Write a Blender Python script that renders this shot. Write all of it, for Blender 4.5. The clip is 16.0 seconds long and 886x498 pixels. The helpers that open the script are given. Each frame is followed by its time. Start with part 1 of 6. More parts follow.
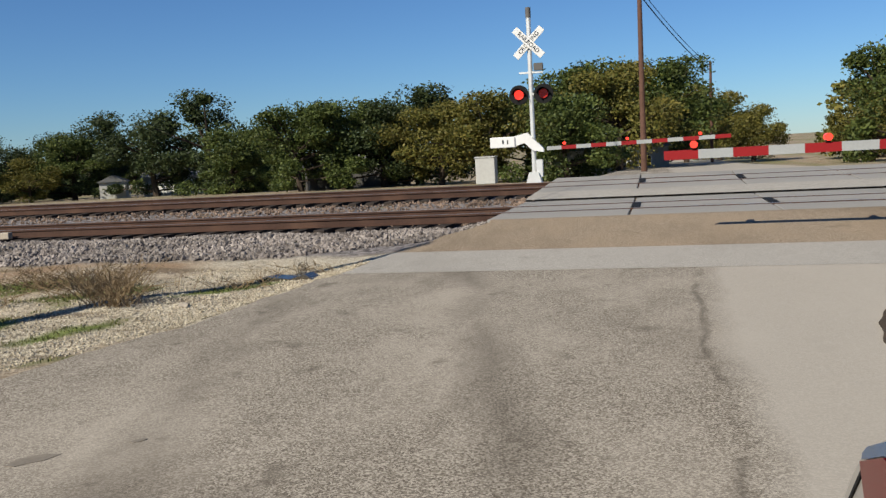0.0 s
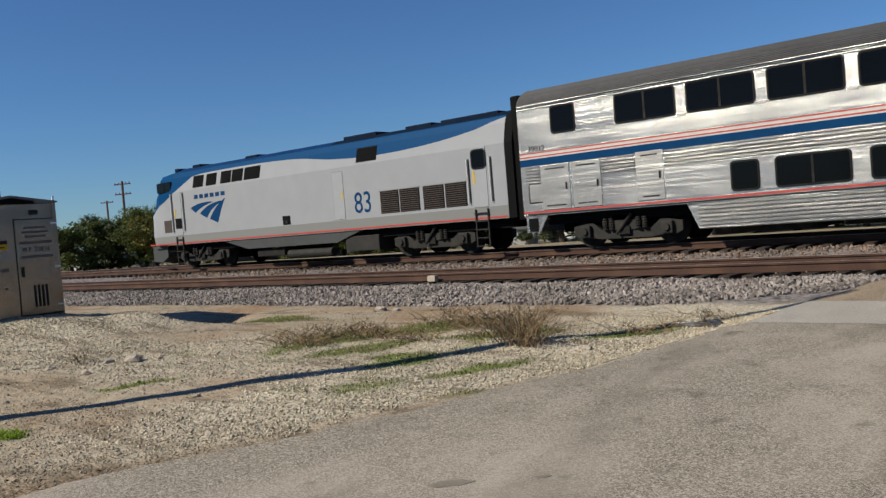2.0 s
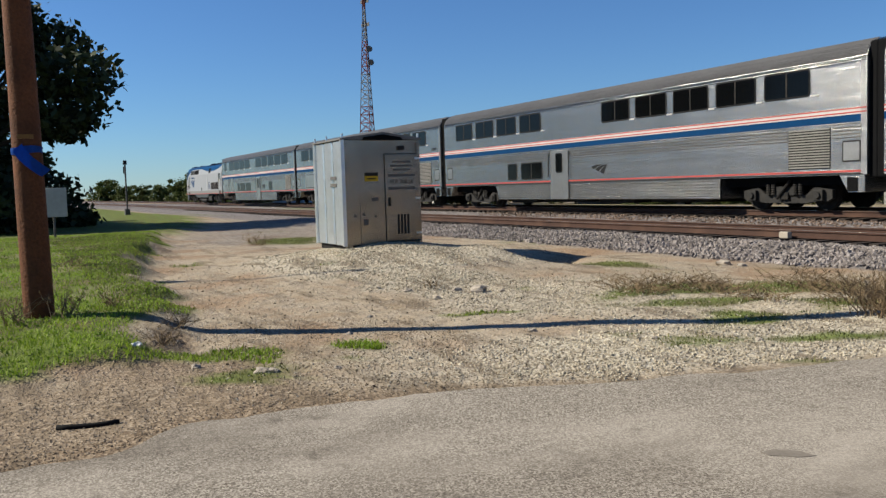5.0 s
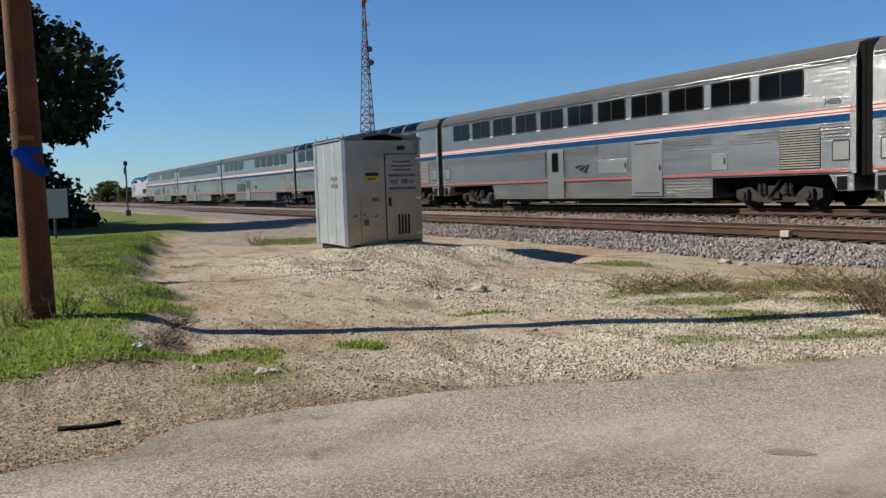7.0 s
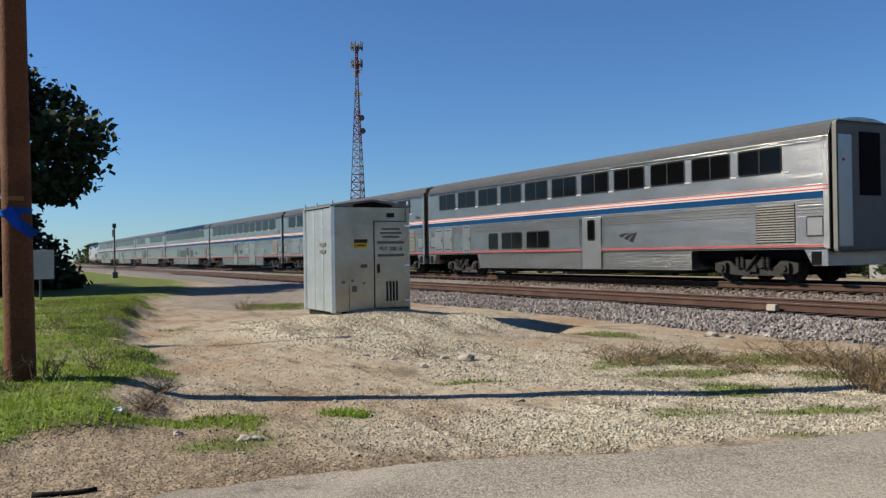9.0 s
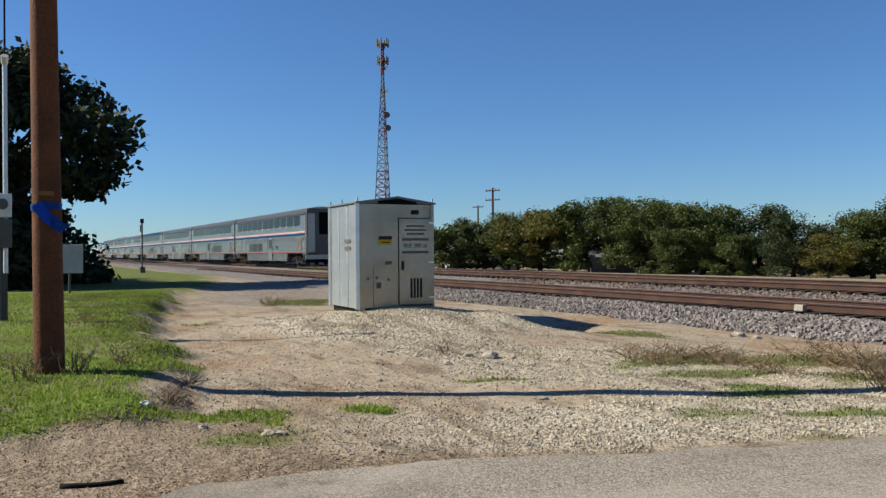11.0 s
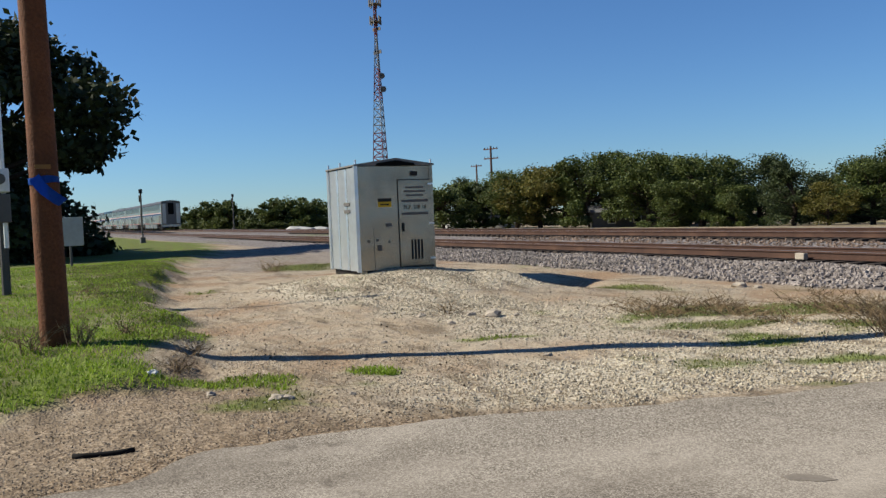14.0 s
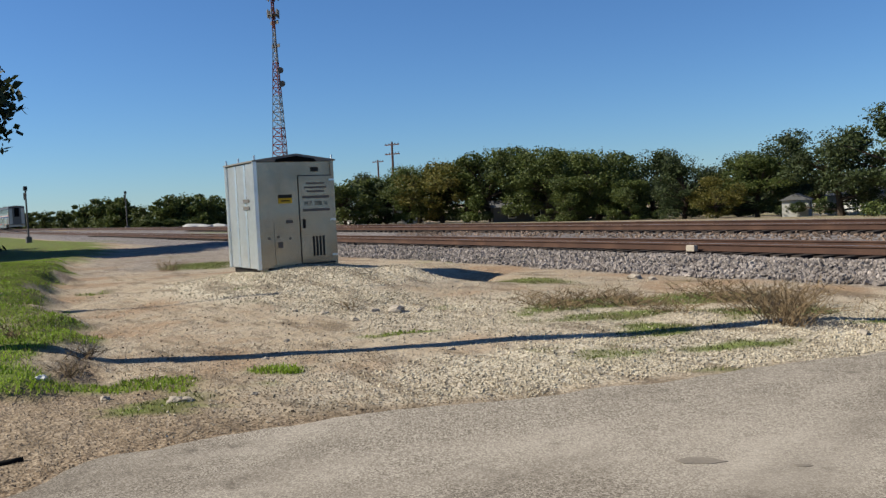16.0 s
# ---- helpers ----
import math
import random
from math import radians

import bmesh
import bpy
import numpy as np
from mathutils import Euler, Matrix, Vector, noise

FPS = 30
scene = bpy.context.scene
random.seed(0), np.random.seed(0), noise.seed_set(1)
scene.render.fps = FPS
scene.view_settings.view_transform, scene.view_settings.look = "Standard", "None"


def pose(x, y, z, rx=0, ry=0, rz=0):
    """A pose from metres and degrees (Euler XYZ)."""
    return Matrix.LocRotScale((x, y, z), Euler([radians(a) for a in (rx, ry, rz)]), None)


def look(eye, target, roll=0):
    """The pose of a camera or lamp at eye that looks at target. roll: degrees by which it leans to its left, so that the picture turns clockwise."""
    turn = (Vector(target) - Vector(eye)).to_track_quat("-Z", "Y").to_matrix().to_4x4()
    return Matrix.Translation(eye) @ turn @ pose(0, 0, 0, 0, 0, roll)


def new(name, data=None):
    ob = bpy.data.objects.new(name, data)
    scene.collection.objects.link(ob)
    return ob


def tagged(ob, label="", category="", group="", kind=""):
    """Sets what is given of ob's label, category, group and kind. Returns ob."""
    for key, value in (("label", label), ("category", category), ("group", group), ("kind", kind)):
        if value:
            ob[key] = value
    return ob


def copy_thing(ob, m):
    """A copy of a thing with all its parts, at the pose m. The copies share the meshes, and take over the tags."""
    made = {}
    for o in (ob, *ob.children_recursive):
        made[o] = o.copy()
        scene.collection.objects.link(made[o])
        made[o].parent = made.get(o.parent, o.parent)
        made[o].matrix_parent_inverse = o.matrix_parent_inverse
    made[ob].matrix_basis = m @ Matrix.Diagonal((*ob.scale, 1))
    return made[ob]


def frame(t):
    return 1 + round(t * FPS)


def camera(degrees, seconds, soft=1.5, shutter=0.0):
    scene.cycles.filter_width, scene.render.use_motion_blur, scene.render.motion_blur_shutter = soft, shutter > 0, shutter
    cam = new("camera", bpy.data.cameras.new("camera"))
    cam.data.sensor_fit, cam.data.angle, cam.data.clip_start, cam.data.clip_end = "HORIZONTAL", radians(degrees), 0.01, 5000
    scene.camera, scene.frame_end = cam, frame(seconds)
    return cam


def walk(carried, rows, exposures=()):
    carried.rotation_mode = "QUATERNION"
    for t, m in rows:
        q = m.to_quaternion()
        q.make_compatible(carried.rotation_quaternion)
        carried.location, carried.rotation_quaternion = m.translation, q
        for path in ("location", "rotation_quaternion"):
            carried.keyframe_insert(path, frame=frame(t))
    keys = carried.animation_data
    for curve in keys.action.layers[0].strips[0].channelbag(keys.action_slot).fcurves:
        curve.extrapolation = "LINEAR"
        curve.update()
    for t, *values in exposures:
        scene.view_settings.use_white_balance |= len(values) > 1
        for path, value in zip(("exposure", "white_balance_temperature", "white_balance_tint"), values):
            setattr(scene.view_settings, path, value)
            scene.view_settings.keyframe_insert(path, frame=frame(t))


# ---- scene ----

LENS = 54.32
EYE = (0.0, 0.0, 1.6)
# seconds, heading, pitch and roll in degrees
TURNS = [
    (0.0, 14.36, -6.45, -3.14),
    (0.5, 19.21, -1.41, -3.98),
    (1.0, 21.19, -0.78, -3.48),
    (1.5, 25.64, -0.63, -3.19),
    (1.8, 34.06, -0.98, -2.87),
    (2.0, 40.35, -1.67, -4.63),
    (2.2, 46.14, -2.63, -3.84),
    (2.5, 54.08, -3.16, -4.01),
    (3.0, 61.05, -3.95, -2.33),
    (3.5, 62.71, -4.13, -1.83),
    (4.0, 62.87, -4.08, -1.69),
    (6.5, 62.90, -4.13, -1.79),
    (7.0, 62.92, -4.10, -1.89),
    (7.5, 62.91, -4.06, -1.99),
    (8.0, 62.91, -3.94, -2.02),
    (8.5, 62.62, -0.43, -1.30),
    (8.7, 61.93, 0.29, -0.94),
    (10.8, 63.22, 0.25, -0.20),
    (11.0, 63.64, 0.22, -0.43),
    (11.5, 63.86, -0.68, -0.64),
    (12.0, 63.84, -2.06, -0.77),
    (12.5, 63.85, -2.17, -0.90),
    (13.0, 63.88, -2.31, -1.39),
    (13.5, 63.80, -2.38, -2.01),
    (14.0, 63.73, -2.41, -2.34),
    (14.5, 63.69, -2.35, -2.78),
    (15.0, 63.51, -2.42, -2.95),
    (15.5, 59.88, -2.63, -2.86),
    (16.0, 57.28, -2.98, -2.72),
]
cam = camera(LENS, 16.0, soft=1.4)


def turned(yaw, pitch, roll):
    return pose(*EYE, 90 + pitch, 0, yaw) @ pose(0, 0, 0, 0, 0, roll)


walk(cam, [(t, turned(a, b, c)) for t, a, b, c in TURNS],
     [(0.0, 0.45), (0.5, 0.36), (1.0, 0.30), (2.2, 0.38), (3.2, 0.60), (4.2, 0.67), (16.0, 0.69)])

# ---- light ----
SUN_AZ, SUN_EL = 211.8, 36.7
world = bpy.data.worlds.new("sky")
scene.world = world
world.use_nodes = True
wn = world.node_tree
sky = wn.nodes.new("ShaderNodeTexSky")
sky.sky_type = "NISHITA"
sky.sun_disc = False
sky.sun_elevation, sky.sun_rotation = radians(SUN_EL), radians(SUN_AZ)
sky.air_density, sky.dust_density, sky.ozone_density = 1.0, 0.0, 6.0
clear = wn.nodes.new("ShaderNodeVectorMath")
clear.operation = "MULTIPLY"
clear.inputs[1].default_value = (0.725, 0.965, 1.215)
wn.links.new(sky.outputs[0], clear.inputs[0])
wn.links.new(clear.outputs[0], wn.nodes["Background"].inputs[0])
wn.nodes["Background"].inputs[1].default_value = 0.055
sun = new("sun", bpy.data.lights.new("sun", "SUN"))
sun.data.energy, sun.data.angle, sun.data.color = 5.15, radians(0.5), (1.0, 0.935, 0.80)
_az, _el = radians(SUN_AZ), radians(SUN_EL)
sun.matrix_world = look((math.sin(_az) * 60, math.cos(_az) * 60, math.tan(_el) * 60), (0, 0, 0))
scene.view_settings.exposure = 0.0


# ---- materials ----
# reflectance of paint, earth and leaves against the nominal swatches
TONE = 0.59


def shader(name, color, *rest, grooves=0.0, waves=1.6, **more):
    m = plain_shader(name, color, *rest, **more)
    if grooves:
        # brushed along the length: fine relief that runs level
        nt = m.node_tree
        tc, mp = nt.nodes.new("ShaderNodeTexCoord"), nt.nodes.new("ShaderNodeMapping")
        mp.inputs["Scale"].default_value = (0.2, 1.0, 230.0)
        no, bp = nt.nodes.new("ShaderNodeTexNoise"), nt.nodes.new("ShaderNodeBump")
        no.inputs["Scale"].default_value = 1.0
        nt.links.new(tc.outputs["Object"], mp.inputs["Vector"])
        nt.links.new(mp.outputs[0], no.inputs["Vector"])
        nt.links.new(no.outputs["Fac"], bp.inputs["Height"])
        bp.inputs["Strength"].default_value, bp.inputs["Distance"].default_value = grooves, 0.02
        # buckled sheet between the frames
        wv, wb = nt.nodes.new("ShaderNodeTexNoise"), nt.nodes.new("ShaderNodeBump")
        wv.inputs["Scale"].default_value, wv.inputs["Detail"].default_value = waves, 2.0
        nt.links.new(tc.outputs["Object"], wv.inputs["Vector"])
        nt.links.new(wv.outputs["Fac"], wb.inputs["Height"])
        wb.inputs["Strength"].default_value, wb.inputs["Distance"].default_value = 1.0, 0.018
        nt.links.new(wb.outputs[0], bp.inputs["Normal"])
        nt.links.new(bp.outputs[0], nt.nodes["Principled BSDF"].inputs["Normal"])
    return m


def plain_shader(name, color, rough=0.6, metal=0.0, vary=0.12, scale=3.0, fine=40.0, bump=0.0, bump_scale=60.0, emit=0.0, stain=None, stain_scale=0.7, stain_amount=0.4, spec=0.22):
    """A painted, metal or earth surface with variation at two scales."""
    if metal < 0.5:
        color = [v * TONE for v in color]
        stain = [v * TONE for v in stain] if stain else None
    m = bpy.data.materials.new(name)
    m.use_nodes = True
    nt = m.node_tree
    b = nt.nodes["Principled BSDF"]
    tc = nt.nodes.new("ShaderNodeTexCoord")
    big, small = nt.nodes.new("ShaderNodeTexNoise"), nt.nodes.new("ShaderNodeTexNoise")
    big.inputs["Scale"].default_value, small.inputs["Scale"].default_value = scale, fine
    big.inputs["Detail"].default_value = small.inputs["Detail"].default_value = 5
    for n in (big, small):
        nt.links.new(tc.outputs["Object"], n.inputs["Vector"])
    add = nt.nodes.new("ShaderNodeMath")
    add.operation = "ADD"
    nt.links.new(big.outputs["Fac"], add.inputs[0])
    nt.links.new(small.outputs["Fac"], add.inputs[1])
    rng = nt.nodes.new("ShaderNodeMapRange")
    rng.inputs["From Min"].default_value, rng.inputs["From Max"].default_value = 0.6, 1.4
    rng.inputs["To Min"].default_value, rng.inputs["To Max"].default_value = 1 - vary, 1 + vary
    nt.links.new(add.outputs[0], rng.inputs["Value"])
    mul = nt.nodes.new("ShaderNodeVectorMath")
    mul.operation = "SCALE"
    mul.inputs[0].default_value = color[:3]
    nt.links.new(rng.outputs[0], mul.inputs["Scale"])
    out = mul.outputs[0]
    if stain:
        st = nt.nodes.new("ShaderNodeTexNoise")
        st.inputs["Scale"].default_value, st.inputs["Detail"].default_value = stain_scale, 6
        nt.links.new(tc.outputs["Object"], st.inputs["Vector"])
        sr = nt.nodes.new("ShaderNodeMapRange")
        sr.inputs["From Min"].default_value, sr.inputs["From Max"].default_value = 0.48, 0.68
        sr.inputs["To Max"].default_value = stain_amount
        nt.links.new(st.outputs["Fac"], sr.inputs["Value"])
        mx = nt.nodes.new("ShaderNodeMix")
        mx.data_type = "RGBA"
        nt.links.new(sr.outputs[0], mx.inputs["Factor"])
        nt.links.new(out, mx.inputs["A"])
        mx.inputs["B"].default_value = (*stain, 1)
        out = mx.outputs["Result"]
    nt.links.new(out, b.inputs["Base Color"])
    b.inputs["Roughness"].default_value, b.inputs["Metallic"].default_value = rough, metal
    b.inputs["Specular IOR Level"].default_value = spec
    if bump:
        bn = nt.nodes.new("ShaderNodeTexNoise")
        bn.inputs["Scale"].default_value, bn.inputs["Detail"].default_value = bump_scale, 6
        nt.links.new(tc.outputs["Object"], bn.inputs["Vector"])
        bp = nt.nodes.new("ShaderNodeBump")
        bp.inputs["Strength"].default_value, bp.inputs["Distance"].default_value = min(1, bump * 10), 0.02
        nt.links.new(bn.outputs["Fac"], bp.inputs["Height"])
        nt.links.new(bp.outputs[0], b.inputs["Normal"])
    if emit:
        b.inputs["Emission Color"].default_value = (*color[:3], 1)
        b.inputs["Emission Strength"].default_value = emit
    return m


STEEL = shader("stainless_steel", (0.34, 0.332, 0.312), 0.27, 0.92, 0.12, 0.8, 12, stain=(0.26, 0.245, 0.22), stain_scale=0.6, stain_amount=0.25, grooves=0.31)
STEEL_PANEL = shader("steel_panel", (0.35, 0.338, 0.315), 0.32, 0.88, 0.08, 1.2, 15, stain=(0.29, 0.27, 0.24), stain_scale=0.8, stain_amount=0.25, grooves=0.28)
ROOF_STEEL = shader("roof_steel", (0.27, 0.285, 0.31), 0.28, 0.95, 0.2, 0.6, 8)
ROOF_RIB = shader("dark_roof_rib", (0.05, 0.05, 0.052), 0.5, 0.6, 0.2, 0.6, 8)
BLACK = shader("black_paint", (0.006, 0.006, 0.0065), 0.8, 0, 0.3, 2, 20, spec=0.08)
GRIME = shader("grimy_steel", (0.018, 0.0165, 0.015), 0.8, 0.1, 0.4, 3, 18, stain=(0.06, 0.05, 0.04), stain_scale=2.5, stain_amount=0.7)
TRUCK_GREY = shader("truck_grey", (0.034, 0.032, 0.029), 0.75, 0.1, 0.35, 3, 18, stain=(0.05, 0.045, 0.04), stain_scale=2.5, stain_amount=0.8)
WINDOW = shader("dark_glass", (0.004, 0.0045, 0.005), 0.12, 0, 0.05, 1, 3, spec=0.12)
RUBBER = shader("rubber", (0.012, 0.012, 0.012), 0.85, 0, 0.3, 4, 30)
BLUE = shader("blue_paint", (0.007, 0.038, 0.115), 0.4, 0, 0.08, 1, 12)
STRIPE_BLUE = shader("stripe_blue", (0.005, 0.055, 0.16), 0.7, 0, 0.15, 1, 8, spec=0.05)
STRIPE_RED = shader("stripe_red", (0.55, 0.075, 0.06), 0.5, 0, 0.15, 1, 8)
STRIPE_WHITE = shader("stripe_white", (0.72, 0.68, 0.64), 0.5, 0, 0.1, 1, 8)
LOCO_GREY = shader("loco_grey", (0.31, 0.312, 0.31), 0.45, 0, 0.08, 1, 8, stain=(0.24, 0.22, 0.2), stain_scale=0.9)
SKIRT_GREY = shader("skirt_grey", (0.075, 0.08, 0.08), 0.55, 0, 0.15, 1, 8)
YELLOW = shader("yellow_paint", (0.75, 0.48, 0.02), 0.5)
RAIL_RUST = shader("rail_rust", (0.09, 0.047, 0.033), 0.75, 0.1, 0.3, 2, 25, stain=(0.2, 0.11, 0.07), stain_scale=1.2)
RAIL_HEAD = shader("rail_head", (0.42, 0.38, 0.34), 0.3, 0.9, 0.15, 1, 20)
TIE = shader("tie_wood", (0.055, 0.042, 0.034), 0.9, 0, 0.4, 2, 25, bump=0.05, stain=(0.13, 0.1, 0.08), stain_scale=3)
CONCRETE = shader("concrete", (0.42, 0.40, 0.365), 0.85, 0, 0.15, 0.6, 25, bump=0.03, stain=(0.28, 0.26, 0.23), stain_scale=0.5)
# cabinet front: base colour darkened and warmed for shade and reflected ground
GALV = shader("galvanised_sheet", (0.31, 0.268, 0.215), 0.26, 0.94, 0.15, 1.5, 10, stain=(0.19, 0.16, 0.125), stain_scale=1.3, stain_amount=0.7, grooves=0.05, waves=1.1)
# same metal, paler and bluer: sun and sky on the side put into colour
GALV_SUNLIT = shader("galvanised_sunlit", (0.60, 0.64, 0.66), 0.32, 0.75, 0.12, 1.5, 10, stain=(0.44, 0.46, 0.47), stain_scale=2.0, grooves=0.05, waves=2.2)
POLE_WOOD = shader("pole_wood", (0.20, 0.075, 0.03), 0.85, 0, 0.4, 1.3, 30, bump=0.06, bump_scale=30, stain=(0.07, 0.032, 0.018), stain_scale=1.5, stain_amount=0.7)
FAR_POLE = shader("weathered_pole", (0.16, 0.085, 0.06), 0.9, 0, 0.3, 2, 20)
RIBBON = shader("blue_ribbon", (0.01, 0.12, 0.62), 0.45, 0, 0.15, 5, 30)
ALU = shader("aluminium", (0.6, 0.6, 0.58), 0.45, 0.5, 0.12, 3, 20)
WHITE = shader("white_paint", (0.98, 0.97, 0.94), 0.5, 0, 0.06, 2, 15)
RED = shader("red_reflective", (0.36, 0.016, 0.018), 0.5, 0, 0.08, 2, 20)
RED_LAMP = shader("red_lamp", (1.0, 0.05, 0.03), 0.3, emit=1.5)
RED_DIM = shader("red_lens", (0.5, 0.03, 0.02), 0.2, emit=0.12)
SIGN_BLACK = shader("sign_black", (0.015, 0.015, 0.015), 0.5)
HOSE = shader("black_hose", (0.010, 0.009, 0.008), 0.95, 0, 0.3, 5, 30)
BARK = shader("bark", (0.075, 0.055, 0.04), 0.95, 0, 0.35, 3, 20, bump=0.08, bump_scale=15)
TWIG = shader("dry_stems", (0.27, 0.19, 0.105), 0.9, 0, 0.3, 3, 20)
STONE = shader("loose_stone", (0.52, 0.45, 0.36), 0.9, 0, 0.3, 3, 25, bump=0.05)
WALL_WHITE = shader("house_white", (0.62, 0.61, 0.57), 0.8, 0, 0.1, 1, 8)
ROOF_GREY = shader("shingle_grey", (0.2, 0.2, 0.2), 0.85, 0, 0.2, 1, 12)
CAR_SILVER = shader("silver_paint", (0.62, 0.58, 0.52), 0.3, 0.2, 0.04, 1, 8)


def island_mat(name, a, b, rough=0.9, sheen=0.0, through_light=0.0):
    """A colour picked per loose piece between a and b."""
    m = bpy.data.materials.new(name)
    m.use_nodes = True
    nt = m.node_tree
    p = nt.nodes["Principled BSDF"]
    g = nt.nodes.new("ShaderNodeNewGeometry")
    mx = nt.nodes.new("ShaderNodeMix")
    mx.data_type = "RGBA"
    nt.links.new(g.outputs["Random Per Island"], mx.inputs["Factor"])
    mx.inputs["A"].default_value, mx.inputs["B"].default_value = (*[v * TONE for v in a], 1), (*[v * TONE for v in b], 1)
    tc = nt.nodes.new("ShaderNodeTexCoord")
    no = nt.nodes.new("ShaderNodeTexNoise")
    no.inputs["Scale"].default_value = 0.6
    nt.links.new(tc.outputs["Object"], no.inputs["Vector"])
    sc = nt.nodes.new("ShaderNodeVectorMath")
    sc.operation = "SCALE"
    mr = nt.nodes.new("ShaderNodeMapRange")
    mr.inputs["From Min"].default_value, mr.inputs["From Max"].default_value = 0.3, 0.7
    mr.inputs["To Min"].default_value, mr.inputs["To Max"].default_value = 0.7, 1.3
    nt.links.new(no.outputs["Fac"], mr.inputs["Value"])
    nt.links.new(mx.outputs["Result"], sc.inputs[0])
    nt.links.new(mr.outputs[0], sc.inputs["Scale"])
    nt.links.new(sc.outputs[0], p.inputs["Base Color"])
    p.inputs["Roughness"].default_value = rough
    p.inputs["Specular IOR Level"].default_value = 0.25
    if through_light:
        tr = nt.nodes.new("ShaderNodeBsdfTranslucent")
        nt.links.new(sc.outputs[0], tr.inputs["Color"])
        ms = nt.nodes.new("ShaderNodeMixShader")
        ms.inputs[0].default_value = through_light
        nt.links.new(p.outputs[0], ms.inputs[1])
        nt.links.new(tr.outputs[0], ms.inputs[2])
        nt.links.new(ms.outputs[0], nt.nodes["Material Output"].inputs[0])
    return m


LEAF_GREEN = island_mat("leaves_green", (0.054, 0.08775, 0.0216), (0.1688, 0.2025, 0.04725), 0.6, 0, 0.25)
LEAF_DARK = island_mat("leaves_dark", (0.0338, 0.0546, 0.0195), (0.0975, 0.1274, 0.0416), 0.6, 0, 0.2)
LEAF_GOLD = island_mat("leaves_yellowing", (0.108, 0.1215, 0.0243), (0.27, 0.2228, 0.04725), 0.6, 0, 0.25)
# the large tree's leaves, darkened so the crown's deep shade sits in the colour
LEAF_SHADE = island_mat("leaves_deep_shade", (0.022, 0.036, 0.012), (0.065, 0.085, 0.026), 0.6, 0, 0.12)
DULL_GRASS = island_mat("dull_grass_blades", (0.12, 0.145, 0.035), (0.27, 0.265, 0.09), 0.8, 0, 0.25)
GRASS = island_mat("grass_blades", (0.221, 0.364, 0.026), (0.429, 0.572, 0.065), 0.7, 0, 0.3)
DRY_GRASS = island_mat("dry_blades", (0.22, 0.17, 0.08), (0.42, 0.34, 0.19), 0.9, 0, 0.2)
BALLAST_STONE = island_mat("ballast_stone", (0.17, 0.142, 0.125), (0.48, 0.42, 0.375))
RUSTY_STONE = island_mat("rusty_ballast", (0.13, 0.085, 0.06), (0.40, 0.29, 0.22))
BROWN_STONE = island_mat("brown_gravel", (0.24, 0.175, 0.112), (0.52, 0.415, 0.285))
PALE_STONE = island_mat("limestone_chips", (0.38, 0.31, 0.21), (0.84, 0.745, 0.56))


# ---- building blocks ----
def mesh_of(name, bm, material):
    me = bpy.data.meshes.new(name)
    bm.normal_update()
    bm.to_mesh(me)
    bm.free()
    for m in material if isinstance(material, (list, tuple)) else [material]:
        me.materials.append(m)
    return me


def part(name, bm, material, parent=None, label="", smooth=False):
    me = mesh_of(name, bm, material)
    if smooth:
        for p in me.polygons:
            p.use_smooth = True
    ob = new(name, me)
    if parent:
        ob.parent = parent
    if label:
        ob["label"] = label
    return ob


def share(name, ob, parent, m):
    """Another object on the same mesh."""
    o = new(name, ob.data)
    o.parent = parent
    o.matrix_basis = m
    return o


def thing(name, label, category, group="", kind="", at=None):
    ob = new(name)
    ob.empty_display_size = 0.2
    if at is not None:
        ob.matrix_basis = at
    return tagged(ob, label, category, group, kind)


def box(bm, x0, x1, y0, y1, z0, z1, bevel=0.0):
    vs = [bm.verts.new((x, y, z)) for x in (x0, x1) for y in (y0, y1) for z in (z0, z1)]
    fs = [bm.faces.new([vs[i] for i in q]) for q in ((0, 1, 3, 2), (4, 6, 7, 5), (0, 4, 5, 1), (2, 3, 7, 6), (0, 2, 6, 4), (1, 5, 7, 3))]
    if bevel:
        es = list({e for f in fs for e in f.edges})
        bmesh.ops.bevel(bm, geom=es, offset=bevel, segments=2, affect="EDGES", profile=0.5)
    return bm


def boxed(*a, bevel=0.0):
    return box(bmesh.new(), *a, bevel=bevel)


def prism(bm, pts, axis, a, b):
    """A polygon pushed from a to b along an axis; pts in the two other axes, in order."""
    def at(p, w):
        return {"x": (w, p[0], p[1]), "y": (p[0], w, p[1]), "z": (p[0], p[1], w)}[axis]
    lo, hi = [bm.verts.new(at(p, a)) for p in pts], [bm.verts.new(at(p, b)) for p in pts]
    n = len(pts)
    fs = [bm.faces.new(lo), bm.faces.new(hi[::-1])]
    for i in range(n):
        j = (i + 1) % n
        fs.append(bm.faces.new((lo[i], hi[i], hi[j], lo[j])))
    bmesh.ops.recalc_face_normals(bm, faces=fs)
    return bm


def rounded(x0, x1, z0, z1, r, n=3):
    pts = []
    for cx, cz, a in ((x1 - r, z1 - r, 0), (x0 + r, z1 - r, 90), (x0 + r, z0 + r, 180), (x1 - r, z0 + r, 270)):
        for i in range(n + 1):
            w = radians(a + 90 * i / n)
            pts.append((cx + r * math.cos(w), cz + r * math.sin(w)))
    return pts


